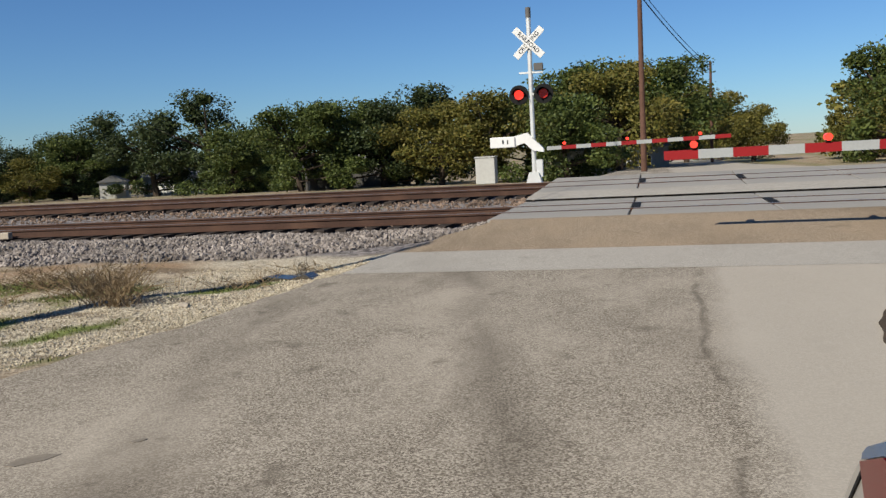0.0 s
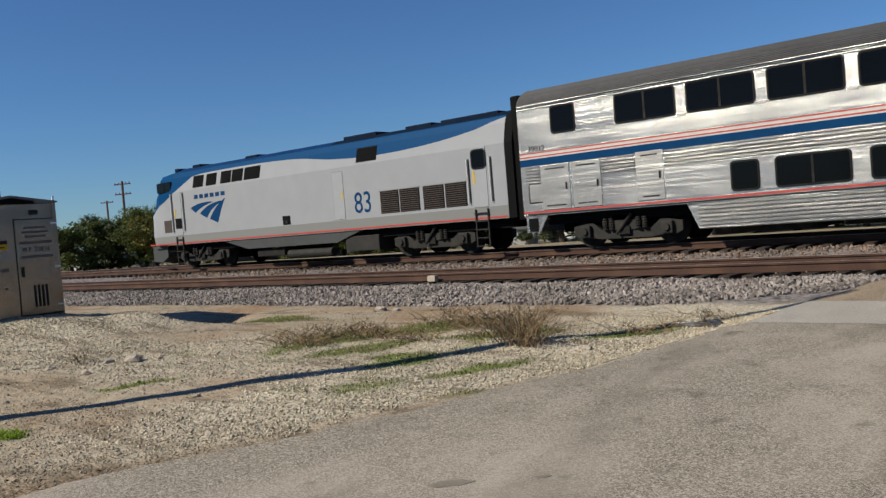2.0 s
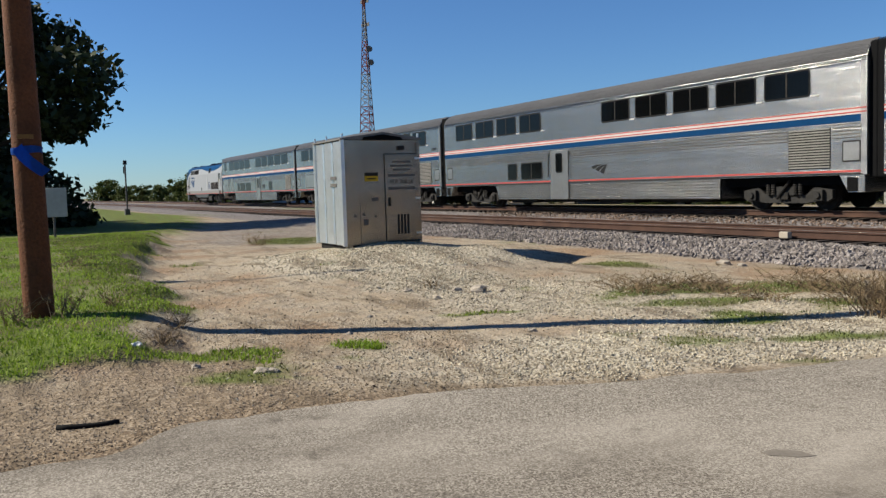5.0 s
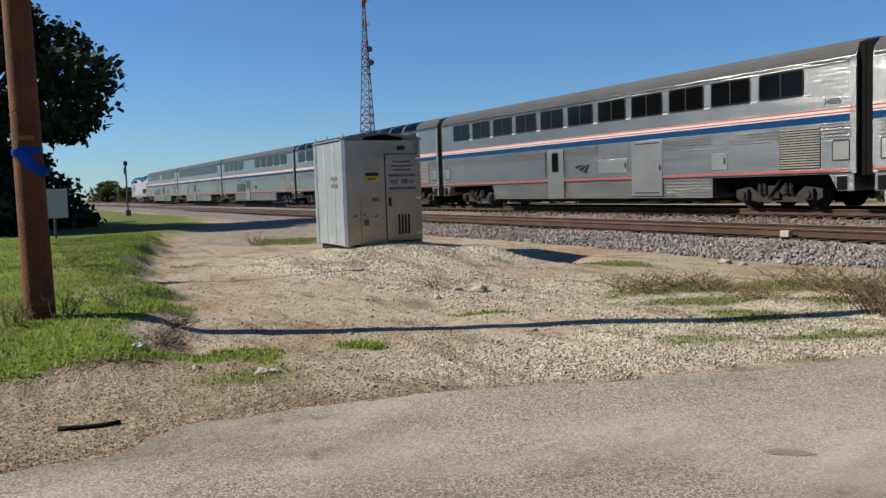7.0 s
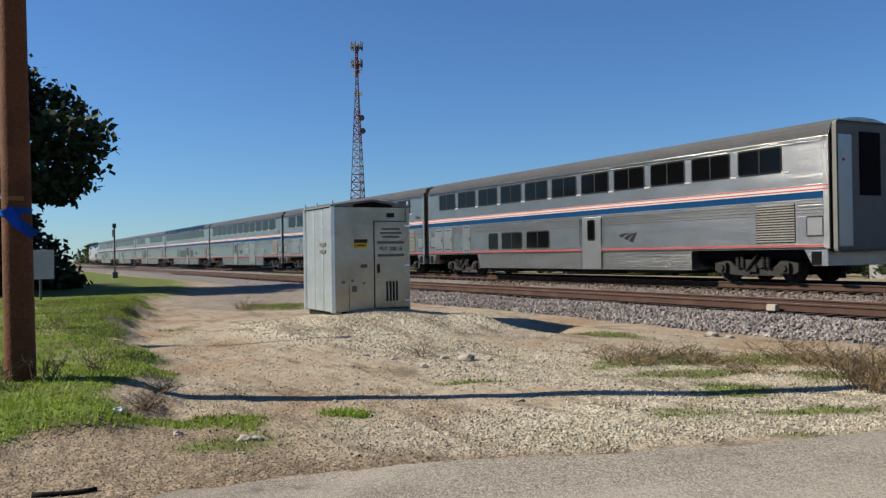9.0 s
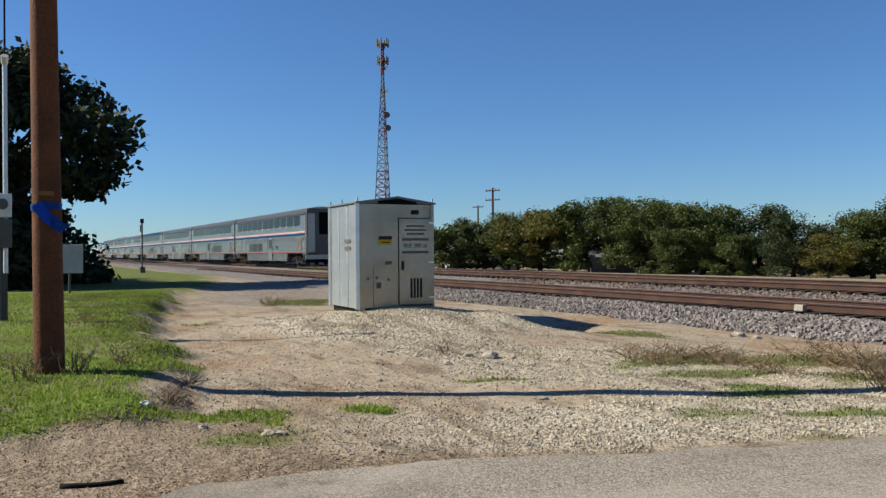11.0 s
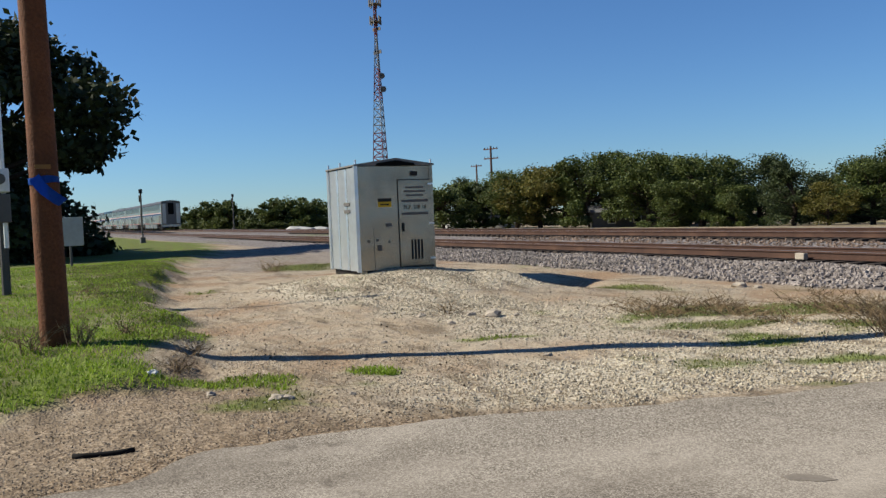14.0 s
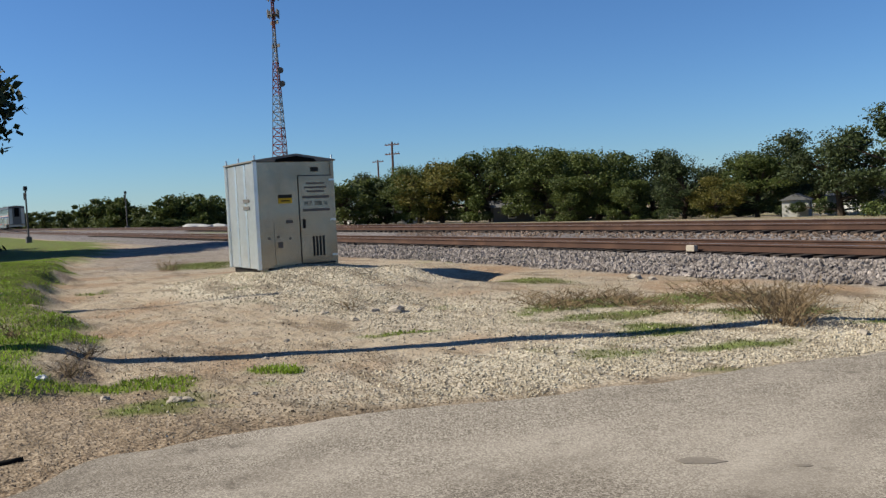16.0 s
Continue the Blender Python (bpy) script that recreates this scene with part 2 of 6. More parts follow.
def tube(bm, p, q, r0, r1=None, n=10, caps=True):
    p, q = Vector(p), Vector(q)
    r1 = r0 if r1 is None else r1
    m = (q - p).to_track_quat("Z", "Y").to_matrix()
    a, b = [], []
    for i in range(n):
        w = 2 * math.pi * i / n
        d = m @ Vector((math.cos(w), math.sin(w), 0))
        a.append(bm.verts.new(p + d * r0))
        b.append(bm.verts.new(q + d * r1))
    for i in range(n):
        j = (i + 1) % n
        bm.faces.new((a[i], a[j], b[j], b[i]))
    if caps:
        bm.faces.new(a[::-1])
        bm.faces.new(b)
    return bm


def rope(bm, pts, r, n=8):
    """A bent round bar through points."""
    pts = [Vector(p) for p in pts]
    rings = []
    for i, p in enumerate(pts):
        d = (pts[min(i + 1, len(pts) - 1)] - pts[max(i - 1, 0)]).normalized()
        side = d.cross(Vector((0, 0, 1)))
        side = side.normalized() if side.length > 1e-4 else Vector((1, 0, 0))
        up = side.cross(d)
        rings.append([bm.verts.new(p + (side * math.cos(w) + up * math.sin(w)) * r) for w in [2 * math.pi * k / n for k in range(n)]])
    for a, b in zip(rings, rings[1:]):
        for i in range(n):
            j = (i + 1) % n
            bm.faces.new((a[i], a[j], b[j], b[i]))
    bm.faces.new(rings[0][::-1])
    bm.faces.new(rings[-1])
    return bm


def lettering(name, text, size, material, parent, m, depth=0.003, align="CENTER", squeeze=1.0):
    """Words in the built-in font, as a mesh; m: its place, the face towards local +z."""
    cu = bpy.data.curves.new(name, "FONT")
    cu.body, cu.size, cu.align_x, cu.align_y, cu.extrude = text, size, align, "CENTER", depth
    tmp = bpy.data.objects.new(name, cu)
    me = bpy.data.meshes.new_from_object(tmp)
    bpy.data.objects.remove(tmp)
    bpy.data.curves.remove(cu)
    me.materials.clear()
    me.materials.append(material)
    for v in me.vertices:
        v.co.x *= squeeze
    ob = new(name, me)
    ob.parent = parent
    ob.matrix_basis = m
    return ob


# ---- ground, road and tracks ----
EDGE_Y = [-80, -2, 0.6, 1.0, 1.9, 2.5, 3.2, 4.0, 5.1, 5.8, 6.7, 7.2, 8.5, 9.7, 10.6, 12.1, 12.6, 13.8, 14.3, 30, 60, 300]
EDGE_X = [-5.0, -5.2, -5.65, -6.0, -6.05, -5.95, -5.78, -5.4, -5.12, -4.92, -4.68, -4.48, -4.3, -4.13, -3.97, -3.84, -3.6, -3.0, -2.85, -2.5, -2.3, -2.0]
ROAD_RIGHT = 5.4
ROAD_PROFILE = ([-60, 3, 8, 10, 12, 14.4, 19, 22, 25.5, 28, 34, 60, 120, 400, 3000], [0, 0, 0.05, 0.08, 0.14, 0.36, 0.39, 0.54, 0.58, 0.52, 0.3, -0.3, -1.2, -1.5, -3])
DIRT_PROFILE = ([-60, 4, 9, 11.5, 12.2, 14.5, 15.3, 15.8, 18.1, 18.9, 20.2, 21.3, 21.9, 24.2, 25.6, 27.5, 40, 80, 400, 3000], [0, 0, 0.05, 0.05, 0.07, 0.17, 0.15, 0.10, 0.10, 0.10, 0.14, 0.26, 0.28, 0.28, 0.28, 0.1, -0.2, -1.2, -2, -3])


def edge(y):
    return float(np.interp(y, EDGE_Y, EDGE_X))


def soft(v, a, b):
    w = min(1, max(0, (v - a) / (b - a)))
    return w * w * (3 - 2 * w)


def roughness(x, y, s):
    return noise.noise(Vector((x * s, y * s, 3.7)))


def bump_at(x, y, cx, cy, rx, ry):
    return math.exp(-(((x - cx) / rx) ** 2 + ((y - cy) / ry) ** 2))


def lawn_edge(x):
    return float(np.interp(x, [-60, -46, -31, -23.2, -18.5, -11.3, -9.8, -8.6, -8.2, -7.9], [12, 9.6, 5.0, 3.4, 2.4, 2.1, 1.4, 1.1, 0.3, -3]))


def height(x, y):
    """The ground's height."""
    on = soft(x, edge(y) - 0.9, edge(y) + 0.25) * (1 - soft(x, ROAD_RIGHT, ROAD_RIGHT + 1.2))
    road_z = float(np.interp(y, *ROAD_PROFILE)) - (0.16 if 14.75 < y < 19.25 or 20.8 < y < 25.25 else 0)
    z = float(np.interp(y, *DIRT_PROFILE))
    far = soft(abs(x) + abs(y), 60, 160)
    if y < 28:
        z += (0.035 * roughness(x, y, 0.5) + 0.02 * roughness(x, y, 1.7)) * (1 - on)
        z += 0.40 * bump_at(x, y, -17.2, 7.4, 2.9, 2.2) + 0.10 * bump_at(x, y, -14.6, 7.4, 1.6, 1.0) - 0.20 * bump_at(x, y, -15.0, 10.3, 1.5, 0.6) + 0.16 * bump_at(x, y, -15.1, 8.75, 0.9, 0.45)
        z += (0.20 + 0.15 * soft(-x, 11.5, 18)) * soft(lawn_edge(x) - y + 0.5 * roughness(x, y, 0.9), -0.35, 0.6) * soft(-x, 7.7, 9.2) * (1 - soft(-x, 28, 45)) + 0.04 * bump_at(x, y, -6.2, 8.6, 1.5, 0.6)
        z -= 0.05 * bump_at(x, y, -9.2, 1.75, 1.0, 0.12)
    z += far * 0.5 * roughness(x, y, 0.01)
    return z * (1 - on) + road_z * on


def coords(fine0, fine1, step, far0, far1):
    """Close steps between fine0 and fine1, growing towards far0 and far1."""
    v = list(np.arange(fine0, fine1 + step / 2, step))
    s, w = step, v[-1]
    while w < far1:
        s *= 1.22
        w = min(far1, w + s)
        v.append(w)
    s, w = step, v[0]
    while w > far0:
        s *= 1.22
        w = max(far0, w - s)
        v.insert(0, w)
    return v


def grass_at(x, y):
    """How grassy the ground is, 0 to 1."""
    n = 0.8 * roughness(x, y, 0.45) + 0.5 * roughness(x, y, 1.4)
    lim = lawn_edge(x)
    g = soft(lim - y + 0.9 * n, -0.15, 0.35) if x < -7.9 else 0
    for cx, cy, far, across in ((-8.75, 1.8, 0.30, 0.55), (-7.4, 1.72, 0.24, 0.36), (-8.2, 3.22, 0.16, 0.28), (-9.27, 5.4, 0.13, 0.42), (-11.0, 7.1, 0.25, 0.25), (-7.05, 7.4, 0.40, 0.48), (-5.6, 7.25, 0.22, 0.55), (-6.9, 9.25, 0.35, 0.9), (-9.3, 8.5, 0.45, 1.0), (-8.2, 7.9, 0.3, 0.7), (-5.2, 9.5, 0.25, 0.75), (-8.6, 9.9, 0.4, 0.9)):
        du, dv = (x - cx) * 0.46 + (y - cy) * 0.89, (y - cy) * 0.46 - (x - cx) * 0.89
        g = max(g, 0.92 * soft(bump_at(du, dv, 0, 0, across * 1.2, far * 1.4) + 0.75 * n + 0.3 * roughness(x, y, 5.0), 0.3, 0.8))
    for cx, cy, rx, ry in ((-13.3, 10.4, 1.4, 0.5), (-26.8, 8.2, 2.6, 1.2)):
        g = max(g, 0.92 * soft(bump_at(x, y, cx, cy, rx, ry) + 0.4 * n, 0.3, 0.7))
    if -36 < x < -9 and y < lim + 0.4:
        # worn straw-coloured gaps in the lawn
        g *= 1 - 0.35 * soft(roughness(x + 7, y * 1.6, 0.55) + 0.3 * roughness(x, y, 2.1), 0.12, 0.35)
    if y > 33:
        g = max(g, 0.55 * soft(n, -0.2, 0.3))
    return g


def pale_at(x, y):
    """How much pale limestone gravel lies on the dirt."""
    n = 0.6 * roughness(x, y, 0.6) + 0.4 * roughness(x, y, 2.0)
    d = edge(y) - x
    p = soft(2.6 - d + n * 1.5, -0.6, 0.8) * (1 - 0.8 * (1 - soft(d + 0.3 * n, 0.15, 0.5)) * (1 - soft(y, 6.5, 8))) * (0.1 + 0.9 * soft(y, 2.0, 5.0)) if y < 14 else 0
    p = max(p, 0.95 * soft(bump_at(x, y, -17.0, 7.0, 3.6, 2.7) + 0.3 * n, 0.25, 0.6))
    p = max(p, 0.8 * soft(bump_at(x, y, -11.5, 6.5, 3.2, 1.4) + 0.4 * n, 0.3, 0.7))
    p = max(p, 0.75 * soft(bump_at(x, y, -9.0, 7.2, 4.0, 2.6) + 0.5 * n, 0.3, 0.75))
    if 9.5 < y < 14.5 and -9 < x < -2:
        p = max(p, soft(bump_at(x, y, -4.2, 12.4, 2.4, 1.0) + 0.3 * n, 0.3, 0.6))
    return min(1, p)


def brown_at(x, y):
    """Darker gravelly dirt beside the road's near stretch."""
    n = 0.6 * roughness(x, y, 0.8) + 0.4 * roughness(x, y, 2.3)
    d = edge(y) - x
    drain = soft(bump_at(x, y, -8.75, 1.3, 0.75, 0.16) + bump_at(x, y, -9.7, 1.7, 0.5, 0.25) + 0.4 * n, 0.35, 0.7)
    return min(1, drain + 0.85 * soft(3.0 - y + 0.9 * n, -0.3, 1.2) * soft(3.0 - d + n, -0.3, 1.0) + 0.8 * (1 - soft(d + 0.35 * n, 0.1, 0.5)) * (1 - soft(y, 7, 9)))


def ballast_at(x, y):
    n = 0.5 * roughness(x, y, 0.9)
    a = soft(y + 0.35 * n, 12.0, 12.5) * (1 - soft(y + 0.4 * n, 27.2, 28.2))
    # grey yard gravel beside the far end of the lawn
    a = max(a, 0.6 * soft(-x + 6 * n, 21, 30) * soft(y - lawn_edge(x) + 2 * n, -0.2, 2.2) * soft(14 - y, 0, 1))
    return a if x < -2.4 or x > ROAD_RIGHT else 0


def ground_material():
    m = bpy.data.materials.new("ground_earth")
    m.use_nodes = True
    nt = m.node_tree
    b = nt.nodes["Principled BSDF"]
    tc = nt.nodes.new("ShaderNodeTexCoord")

    def noise_node(scale, detail=6):
        n = nt.nodes.new("ShaderNodeTexNoise")
        n.inputs["Scale"].default_value, n.inputs["Detail"].default_value = scale, detail
        nt.links.new(tc.outputs["Object"], n.inputs["Vector"])
        return n.outputs["Fac"]

    def ramp(fac, stops):
        r = nt.nodes.new("ShaderNodeValToRGB")
        while len(r.color_ramp.elements) < len(stops):
            r.color_ramp.elements.new(0.5)
        for e, (p, c) in zip(r.color_ramp.elements, stops):
            e.position, e.color = p, (*[v * TONE for v in c], 1)
        nt.links.new(fac, r.inputs[0])
        return r.outputs[0]

    def mix(f, a, c):
        x = nt.nodes.new("ShaderNodeMix")
        x.data_type = "RGBA"
        nt.links.new(f, x.inputs["Factor"])
        nt.links.new(a, x.inputs["A"])
        nt.links.new(c, x.inputs["B"])
        return x.outputs["Result"]

    def attr(name):
        a = nt.nodes.new("ShaderNodeAttribute")
        a.attribute_name = name
        return a.outputs["Fac"]

    vor = nt.nodes.new("ShaderNodeTexVoronoi")
    vor.inputs["Scale"].default_value = 44
    nt.links.new(tc.outputs["Object"], vor.inputs["Vector"])
    vor2 = nt.nodes.new("ShaderNodeTexVoronoi")
    vor2.inputs["Scale"].default_value = 13
    nt.links.new(tc.outputs["Object"], vor2.inputs["Vector"])
    dirt = ramp(noise_node(1.1), [(0.3, (0.33, 0.195, 0.105)), (0.43, (0.47, 0.345, 0.215)), (0.52, (0.58, 0.475, 0.33)), (0.66, (0.66, 0.575, 0.43))])
    speck = ramp(noise_node(45, 3), [(0.3, (0.29, 0.215, 0.14)), (0.5, (0.47, 0.37, 0.25)), (0.7, (0.64, 0.54, 0.40))])
    half = nt.nodes.new("ShaderNodeValue")
    half.outputs[0].default_value = 0.45
    dirt = mix(half.outputs[0], dirt, speck)
    # small stones bedded in the dirt, thick in places and missing in others
    peb = nt.nodes.new("ShaderNodeTexVoronoi")
    peb.inputs["Scale"].default_value = 58
    nt.links.new(tc.outputs["Object"], peb.inputs["Vector"])
    sepp = nt.nodes.new("ShaderNodeSeparateColor")
    nt.links.new(peb.outputs["Color"], sepp.inputs[0])
    pebbles = ramp(sepp.outputs[0], [(0.0, (0.24, 0.175, 0.115)), (0.45, (0.47, 0.385, 0.28)), (1.0, (0.72, 0.64, 0.50))])
    bed = nt.nodes.new("ShaderNodeMapRange")
    bed.inputs["From Min"].default_value, bed.inputs["From Max"].default_value = 0.38, 0.62
    bed.inputs["To Min"].default_value, bed.inputs["To Max"].default_value = 0.15, 0.85
    nt.links.new(noise_node(2.6, 5), bed.inputs["Value"])
    dirt = mix(bed.outputs[0], dirt, pebbles)
    clay = ramp(noise_node(18, 4), [(0.35, (0.27, 0.145, 0.075)), (0.6, (0.47, 0.31, 0.18))])
    red = nt.nodes.new("ShaderNodeMapRange")
    red.inputs["From Min"].default_value, red.inputs["From Max"].default_value = 0.50, 0.64
    red.inputs["To Max"].default_value = 0.75
    nt.links.new(noise_node(0.55, 7), red.inputs["Value"])
    dirt = mix(red.outputs[0], dirt, clay)
    sepa = nt.nodes.new("ShaderNodeSeparateColor")
    nt.links.new(vor.outputs["Color"], sepa.inputs[0])
    pale = ramp(sepa.outputs[0], [(0.0, (0.31, 0.255, 0.18)), (0.4, (0.60, 0.52, 0.385)), (1.0, (0.86, 0.78, 0.62))])
    sepb = nt.nodes.new("ShaderNodeSeparateColor")
    nt.links.new(vor2.outputs["Color"], sepb.inputs[0])
    ball = ramp(sepb.outputs[0], [(0.0, (0.11, 0.095, 0.09)), (0.5, (0.26, 0.23, 0.215)), (1.0, (0.42, 0.38, 0.36))])
    turf = ramp(noise_node(1.6), [(0.3, (0.20, 0.165, 0.075)), (0.45, (0.15, 0.165, 0.045)), (0.55, (0.16, 0.215, 0.035)), (0.7, (0.23, 0.29, 0.055))])
    brown = ramp(sepa.outputs[0], [(0.0, (0.15, 0.10, 0.06)), (0.5, (0.29, 0.208, 0.132)), (1.0, (0.50, 0.385, 0.26))])
    col = mix(attr("pale"), mix(attr("brown"), dirt, brown), pale)
    # trodden dark streaks of rotted leaves and mud
    sm = nt.nodes.new("ShaderNodeMapping")
    sm.inputs["Rotation"].default_value = (0, 0, radians(-63))
    sm.inputs["Scale"].default_value = (0.55, 2.4, 1.0)
    nt.links.new(tc.outputs["Object"], sm.inputs["Vector"])
    sn = nt.nodes.new("ShaderNodeTexNoise")
    sn.inputs["Scale"].default_value, sn.inputs["Detail"].default_value, sn.inputs["Roughness"].default_value = 0.9, 8, 0.68
    nt.links.new(sm.outputs[0], sn.inputs["Vector"])
    sr = nt.nodes.new("ShaderNodeMapRange")
    sr.inputs["From Min"].default_value, sr.inputs["From Max"].default_value, sr.inputs["To Max"].default_value = 0.51, 0.62, 0.75
    nt.links.new(sn.outputs["Fac"], sr.inputs["Value"])
    mud = ramp(noise_node(25, 4), [(0.35, (0.11, 0.08, 0.052)), (0.65, (0.30, 0.225, 0.145))])
    col = mix(sr.outputs[0], col, mud)
    col = mix(attr("ballast"), col, ball)
    col = mix(attr("grass"), col, turf)
    nt.links.new(col, b.inputs["Base Color"])
    b.inputs["Roughness"].default_value = 0.95
    b.inputs["Specular IOR Level"].default_value = 0.15
    h = nt.nodes.new("ShaderNodeMath")
    h.operation = "ADD"
    nt.links.new(vor.outputs["Distance"], h.inputs[0])
    nt.links.new(noise_node(30, 4), h.inputs[1])
    bp = nt.nodes.new("ShaderNodeBump")
    bp.inputs["Strength"].default_value, bp.inputs["Distance"].default_value = 0.7, 0.013
    nt.links.new(h.outputs[0], bp.inputs["Height"])
    # dents and ruts
    dent = nt.nodes.new("ShaderNodeBump")
    dent.inputs["Strength"].default_value, dent.inputs["Distance"].default_value = 0.6, 0.10
    nt.links.new(noise_node(4.5, 5), dent.inputs["Height"])
    nt.links.new(dent.outputs[0], bp.inputs["Normal"])
    nt.links.new(bp.outputs[0], b.inputs["Normal"])
    return m


def build_ground():
    xs = coords(-24, 7, 0.17, -2500, 2500)
    ys = coords(-1.5, 14, 0.17, -2500, 2800)
    verts = [(x, y, height(x, y)) for y in ys for x in xs]
    w = len(xs)
    faces = [(j * w + i, j * w + i + 1, (j + 1) * w + i + 1, (j + 1) * w + i) for j in range(len(ys) - 1) for i in range(w - 1)]
    me = bpy.data.meshes.new("ground")
    me.from_pydata(verts, [], faces)
    for name, fn in (("grass", grass_at), ("brown", brown_at), ("pale", pale_at), ("ballast", ballast_at)):
        a = me.attributes.new(name, "FLOAT", "POINT")
        a.data.foreach_set("value", [fn(v[0], v[1]) for v in verts])
    me.polygons.foreach_set("use_smooth", [True] * len(me.polygons))
    me.materials.append(ground_material())
    return tagged(new("ground", me), "dry tan dirt and pale gravel ground with green grass patches", "ground", kind="structure")


def asphalt_material(name, lo, mid, hi, patch, side=None, lane_bands=False):
    """Chip seal: fine aggregate in a binder, worn pale in places and darkened in others."""
    m = bpy.data.materials.new(name)
    m.use_nodes = True
    nt = m.node_tree
    b = nt.nodes["Principled BSDF"]
    tc = nt.nodes.new("ShaderNodeTexCoord")
    mp = nt.nodes.new("ShaderNodeMapping")
    mp.inputs["Scale"].default_value = (1.0, 0.55, 1.0)
    nt.links.new(tc.outputs["Object"], mp.inputs["Vector"])

    def grain(scale, detail, rough=0.55, along=False):
        n = nt.nodes.new("ShaderNodeTexNoise")
        n.inputs["Scale"].default_value, n.inputs["Detail"].default_value, n.inputs["Roughness"].default_value = scale, detail, rough
        nt.links.new((mp if along else tc).outputs[0 if along else "Object"], n.inputs["Vector"])
        return n.outputs["Fac"]

    def ranged(src, a, c, lo_to, hi_to):
        r = nt.nodes.new("ShaderNodeMapRange")
        for key, v in (("From Min", a), ("From Max", c), ("To Min", lo_to), ("To Max", hi_to)):
            r.inputs[key].default_value = v
        nt.links.new(src, r.inputs["Value"])
        return r.outputs[0]

    def blend(f, a, c):
        x = nt.nodes.new("ShaderNodeMix")
        x.data_type = "RGBA"
        nt.links.new(f, x.inputs["Factor"])
        nt.links.new(a, x.inputs["A"])
        x.inputs["B"].default_value = (*[v * TONE for v in c], 1)
        return x.outputs["Result"]

    def maths(op, a, c):
        x = nt.nodes.new("ShaderNodeMath")
        x.operation = op
        for i, v in enumerate((a, c)):
            if isinstance(v, float):
                x.inputs[i].default_value = v
            else:
                nt.links.new(v, x.inputs[i])
        return x.outputs[0]

    chips = nt.nodes.new("ShaderNodeTexVoronoi")
    chips.inputs["Scale"].default_value = 105
    nt.links.new(tc.outputs["Object"], chips.inputs["Vector"])
    sepc = nt.nodes.new("ShaderNodeSeparateColor")
    nt.links.new(chips.outputs["Color"], sepc.inputs[0])
    mixed = maths("ADD", maths("MULTIPLY", sepc.outputs[0], 0.62), maths("MULTIPLY", grain(30, 6, 0.8), 0.38))
    r = nt.nodes.new("ShaderNodeValToRGB")
    r.color_ramp.elements.new(0.5)
    for i, (p, c) in enumerate(((0.24, lo), (0.5, mid), (0.76, hi))):
        r.color_ramp.elements[i].position, r.color_ramp.elements[i].color = p, (*[v * TONE for v in c], 1)
    nt.links.new(mixed, r.inputs[0])
    out = blend(ranged(grain(0.75, 7, 0.6, True), 0.46, 0.66, 0.0, 0.6), r.outputs[0], patch)
    out = blend(ranged(grain(0.42, 8, 0.62, True), 0.52, 0.66, 0.0, 0.5), out, [v * 0.95 for v in lo])
    out = blend(ranged(grain(2.2, 6, 0.65), 0.60, 0.70, 0.0, 0.55), out, [v * 0.75 for v in lo])
    sx = nt.nodes.new("ShaderNodeSeparateXYZ")
    nt.links.new(tc.outputs["Object"], sx.inputs[0])
    if lane_bands:
        # two darker bands along the lane, broken up by noise
        bent = maths("ADD", sx.outputs["X"], maths("ADD", maths("MULTIPLY", sx.outputs["Y"], 0.26), maths("MULTIPLY", grain(0.5, 3), 0.5)))
        for at, wide, much in ((0.58, 0.34, 0.55), (-1.55, 0.40, 0.38)):
            off = maths("ABSOLUTE", maths("SUBTRACT", bent, at), 0.0)
            band = maths("MULTIPLY", ranged(off, 0.0, wide, 1.0, 0.0), ranged(grain(1.1, 5, 0.6, True), 0.40, 0.58, 0.2, 1.0))
            out = blend(maths("MULTIPLY", band, much), out, [v * 0.72 for v in lo])
    if side:
        # smoother paler surfacing towards the road's right side, with a dark joint along it
        where = maths("ADD", sx.outputs["X"], maths("MULTIPLY", grain(0.8, 6, 0.55, True), 0.7))
        out = blend(ranged(where, 0.70, 0.95, 0.0, 0.8), out, side)
        joint = ranged(maths("ABSOLUTE", maths("SUBTRACT", where, 0.68), 0.0), 0.0, 0.05, 0.55, 0.0)
        out = blend(maths("MULTIPLY", joint, ranged(grain(2.0, 3), 0.42, 0.55, 0.0, 1.0)), out, [v * 0.6 for v in lo])
    nt.links.new(out, b.inputs["Base Color"])
    b.inputs["Roughness"].default_value = 0.92
    b.inputs["Specular IOR Level"].default_value = 0.15
    bp = nt.nodes.new("ShaderNodeBump")
    bp.inputs["Strength"].default_value, bp.inputs["Distance"].default_value = 0.35, 0.004
    nt.links.new(grain(70, 3), bp.inputs["Height"])
    nt.links.new(bp.outputs[0], b.inputs["Normal"])
    return m


ASPHALT = asphalt_material("worn_asphalt", (0.165, 0.135, 0.102), (0.345, 0.30, 0.24), (0.62, 0.555, 0.455), (0.60, 0.53, 0.435), (0.58, 0.525, 0.445), True)
APRON = asphalt_material("sandy_asphalt", (0.22, 0.165, 0.11), (0.37, 0.285, 0.2), (0.54, 0.44, 0.325), (0.44, 0.335, 0.225))
STRIP = asphalt_material("slab_concrete", (0.38, 0.35, 0.305), (0.50, 0.465, 0.41), (0.62, 0.58, 0.51), (0.50, 0.465, 0.41))


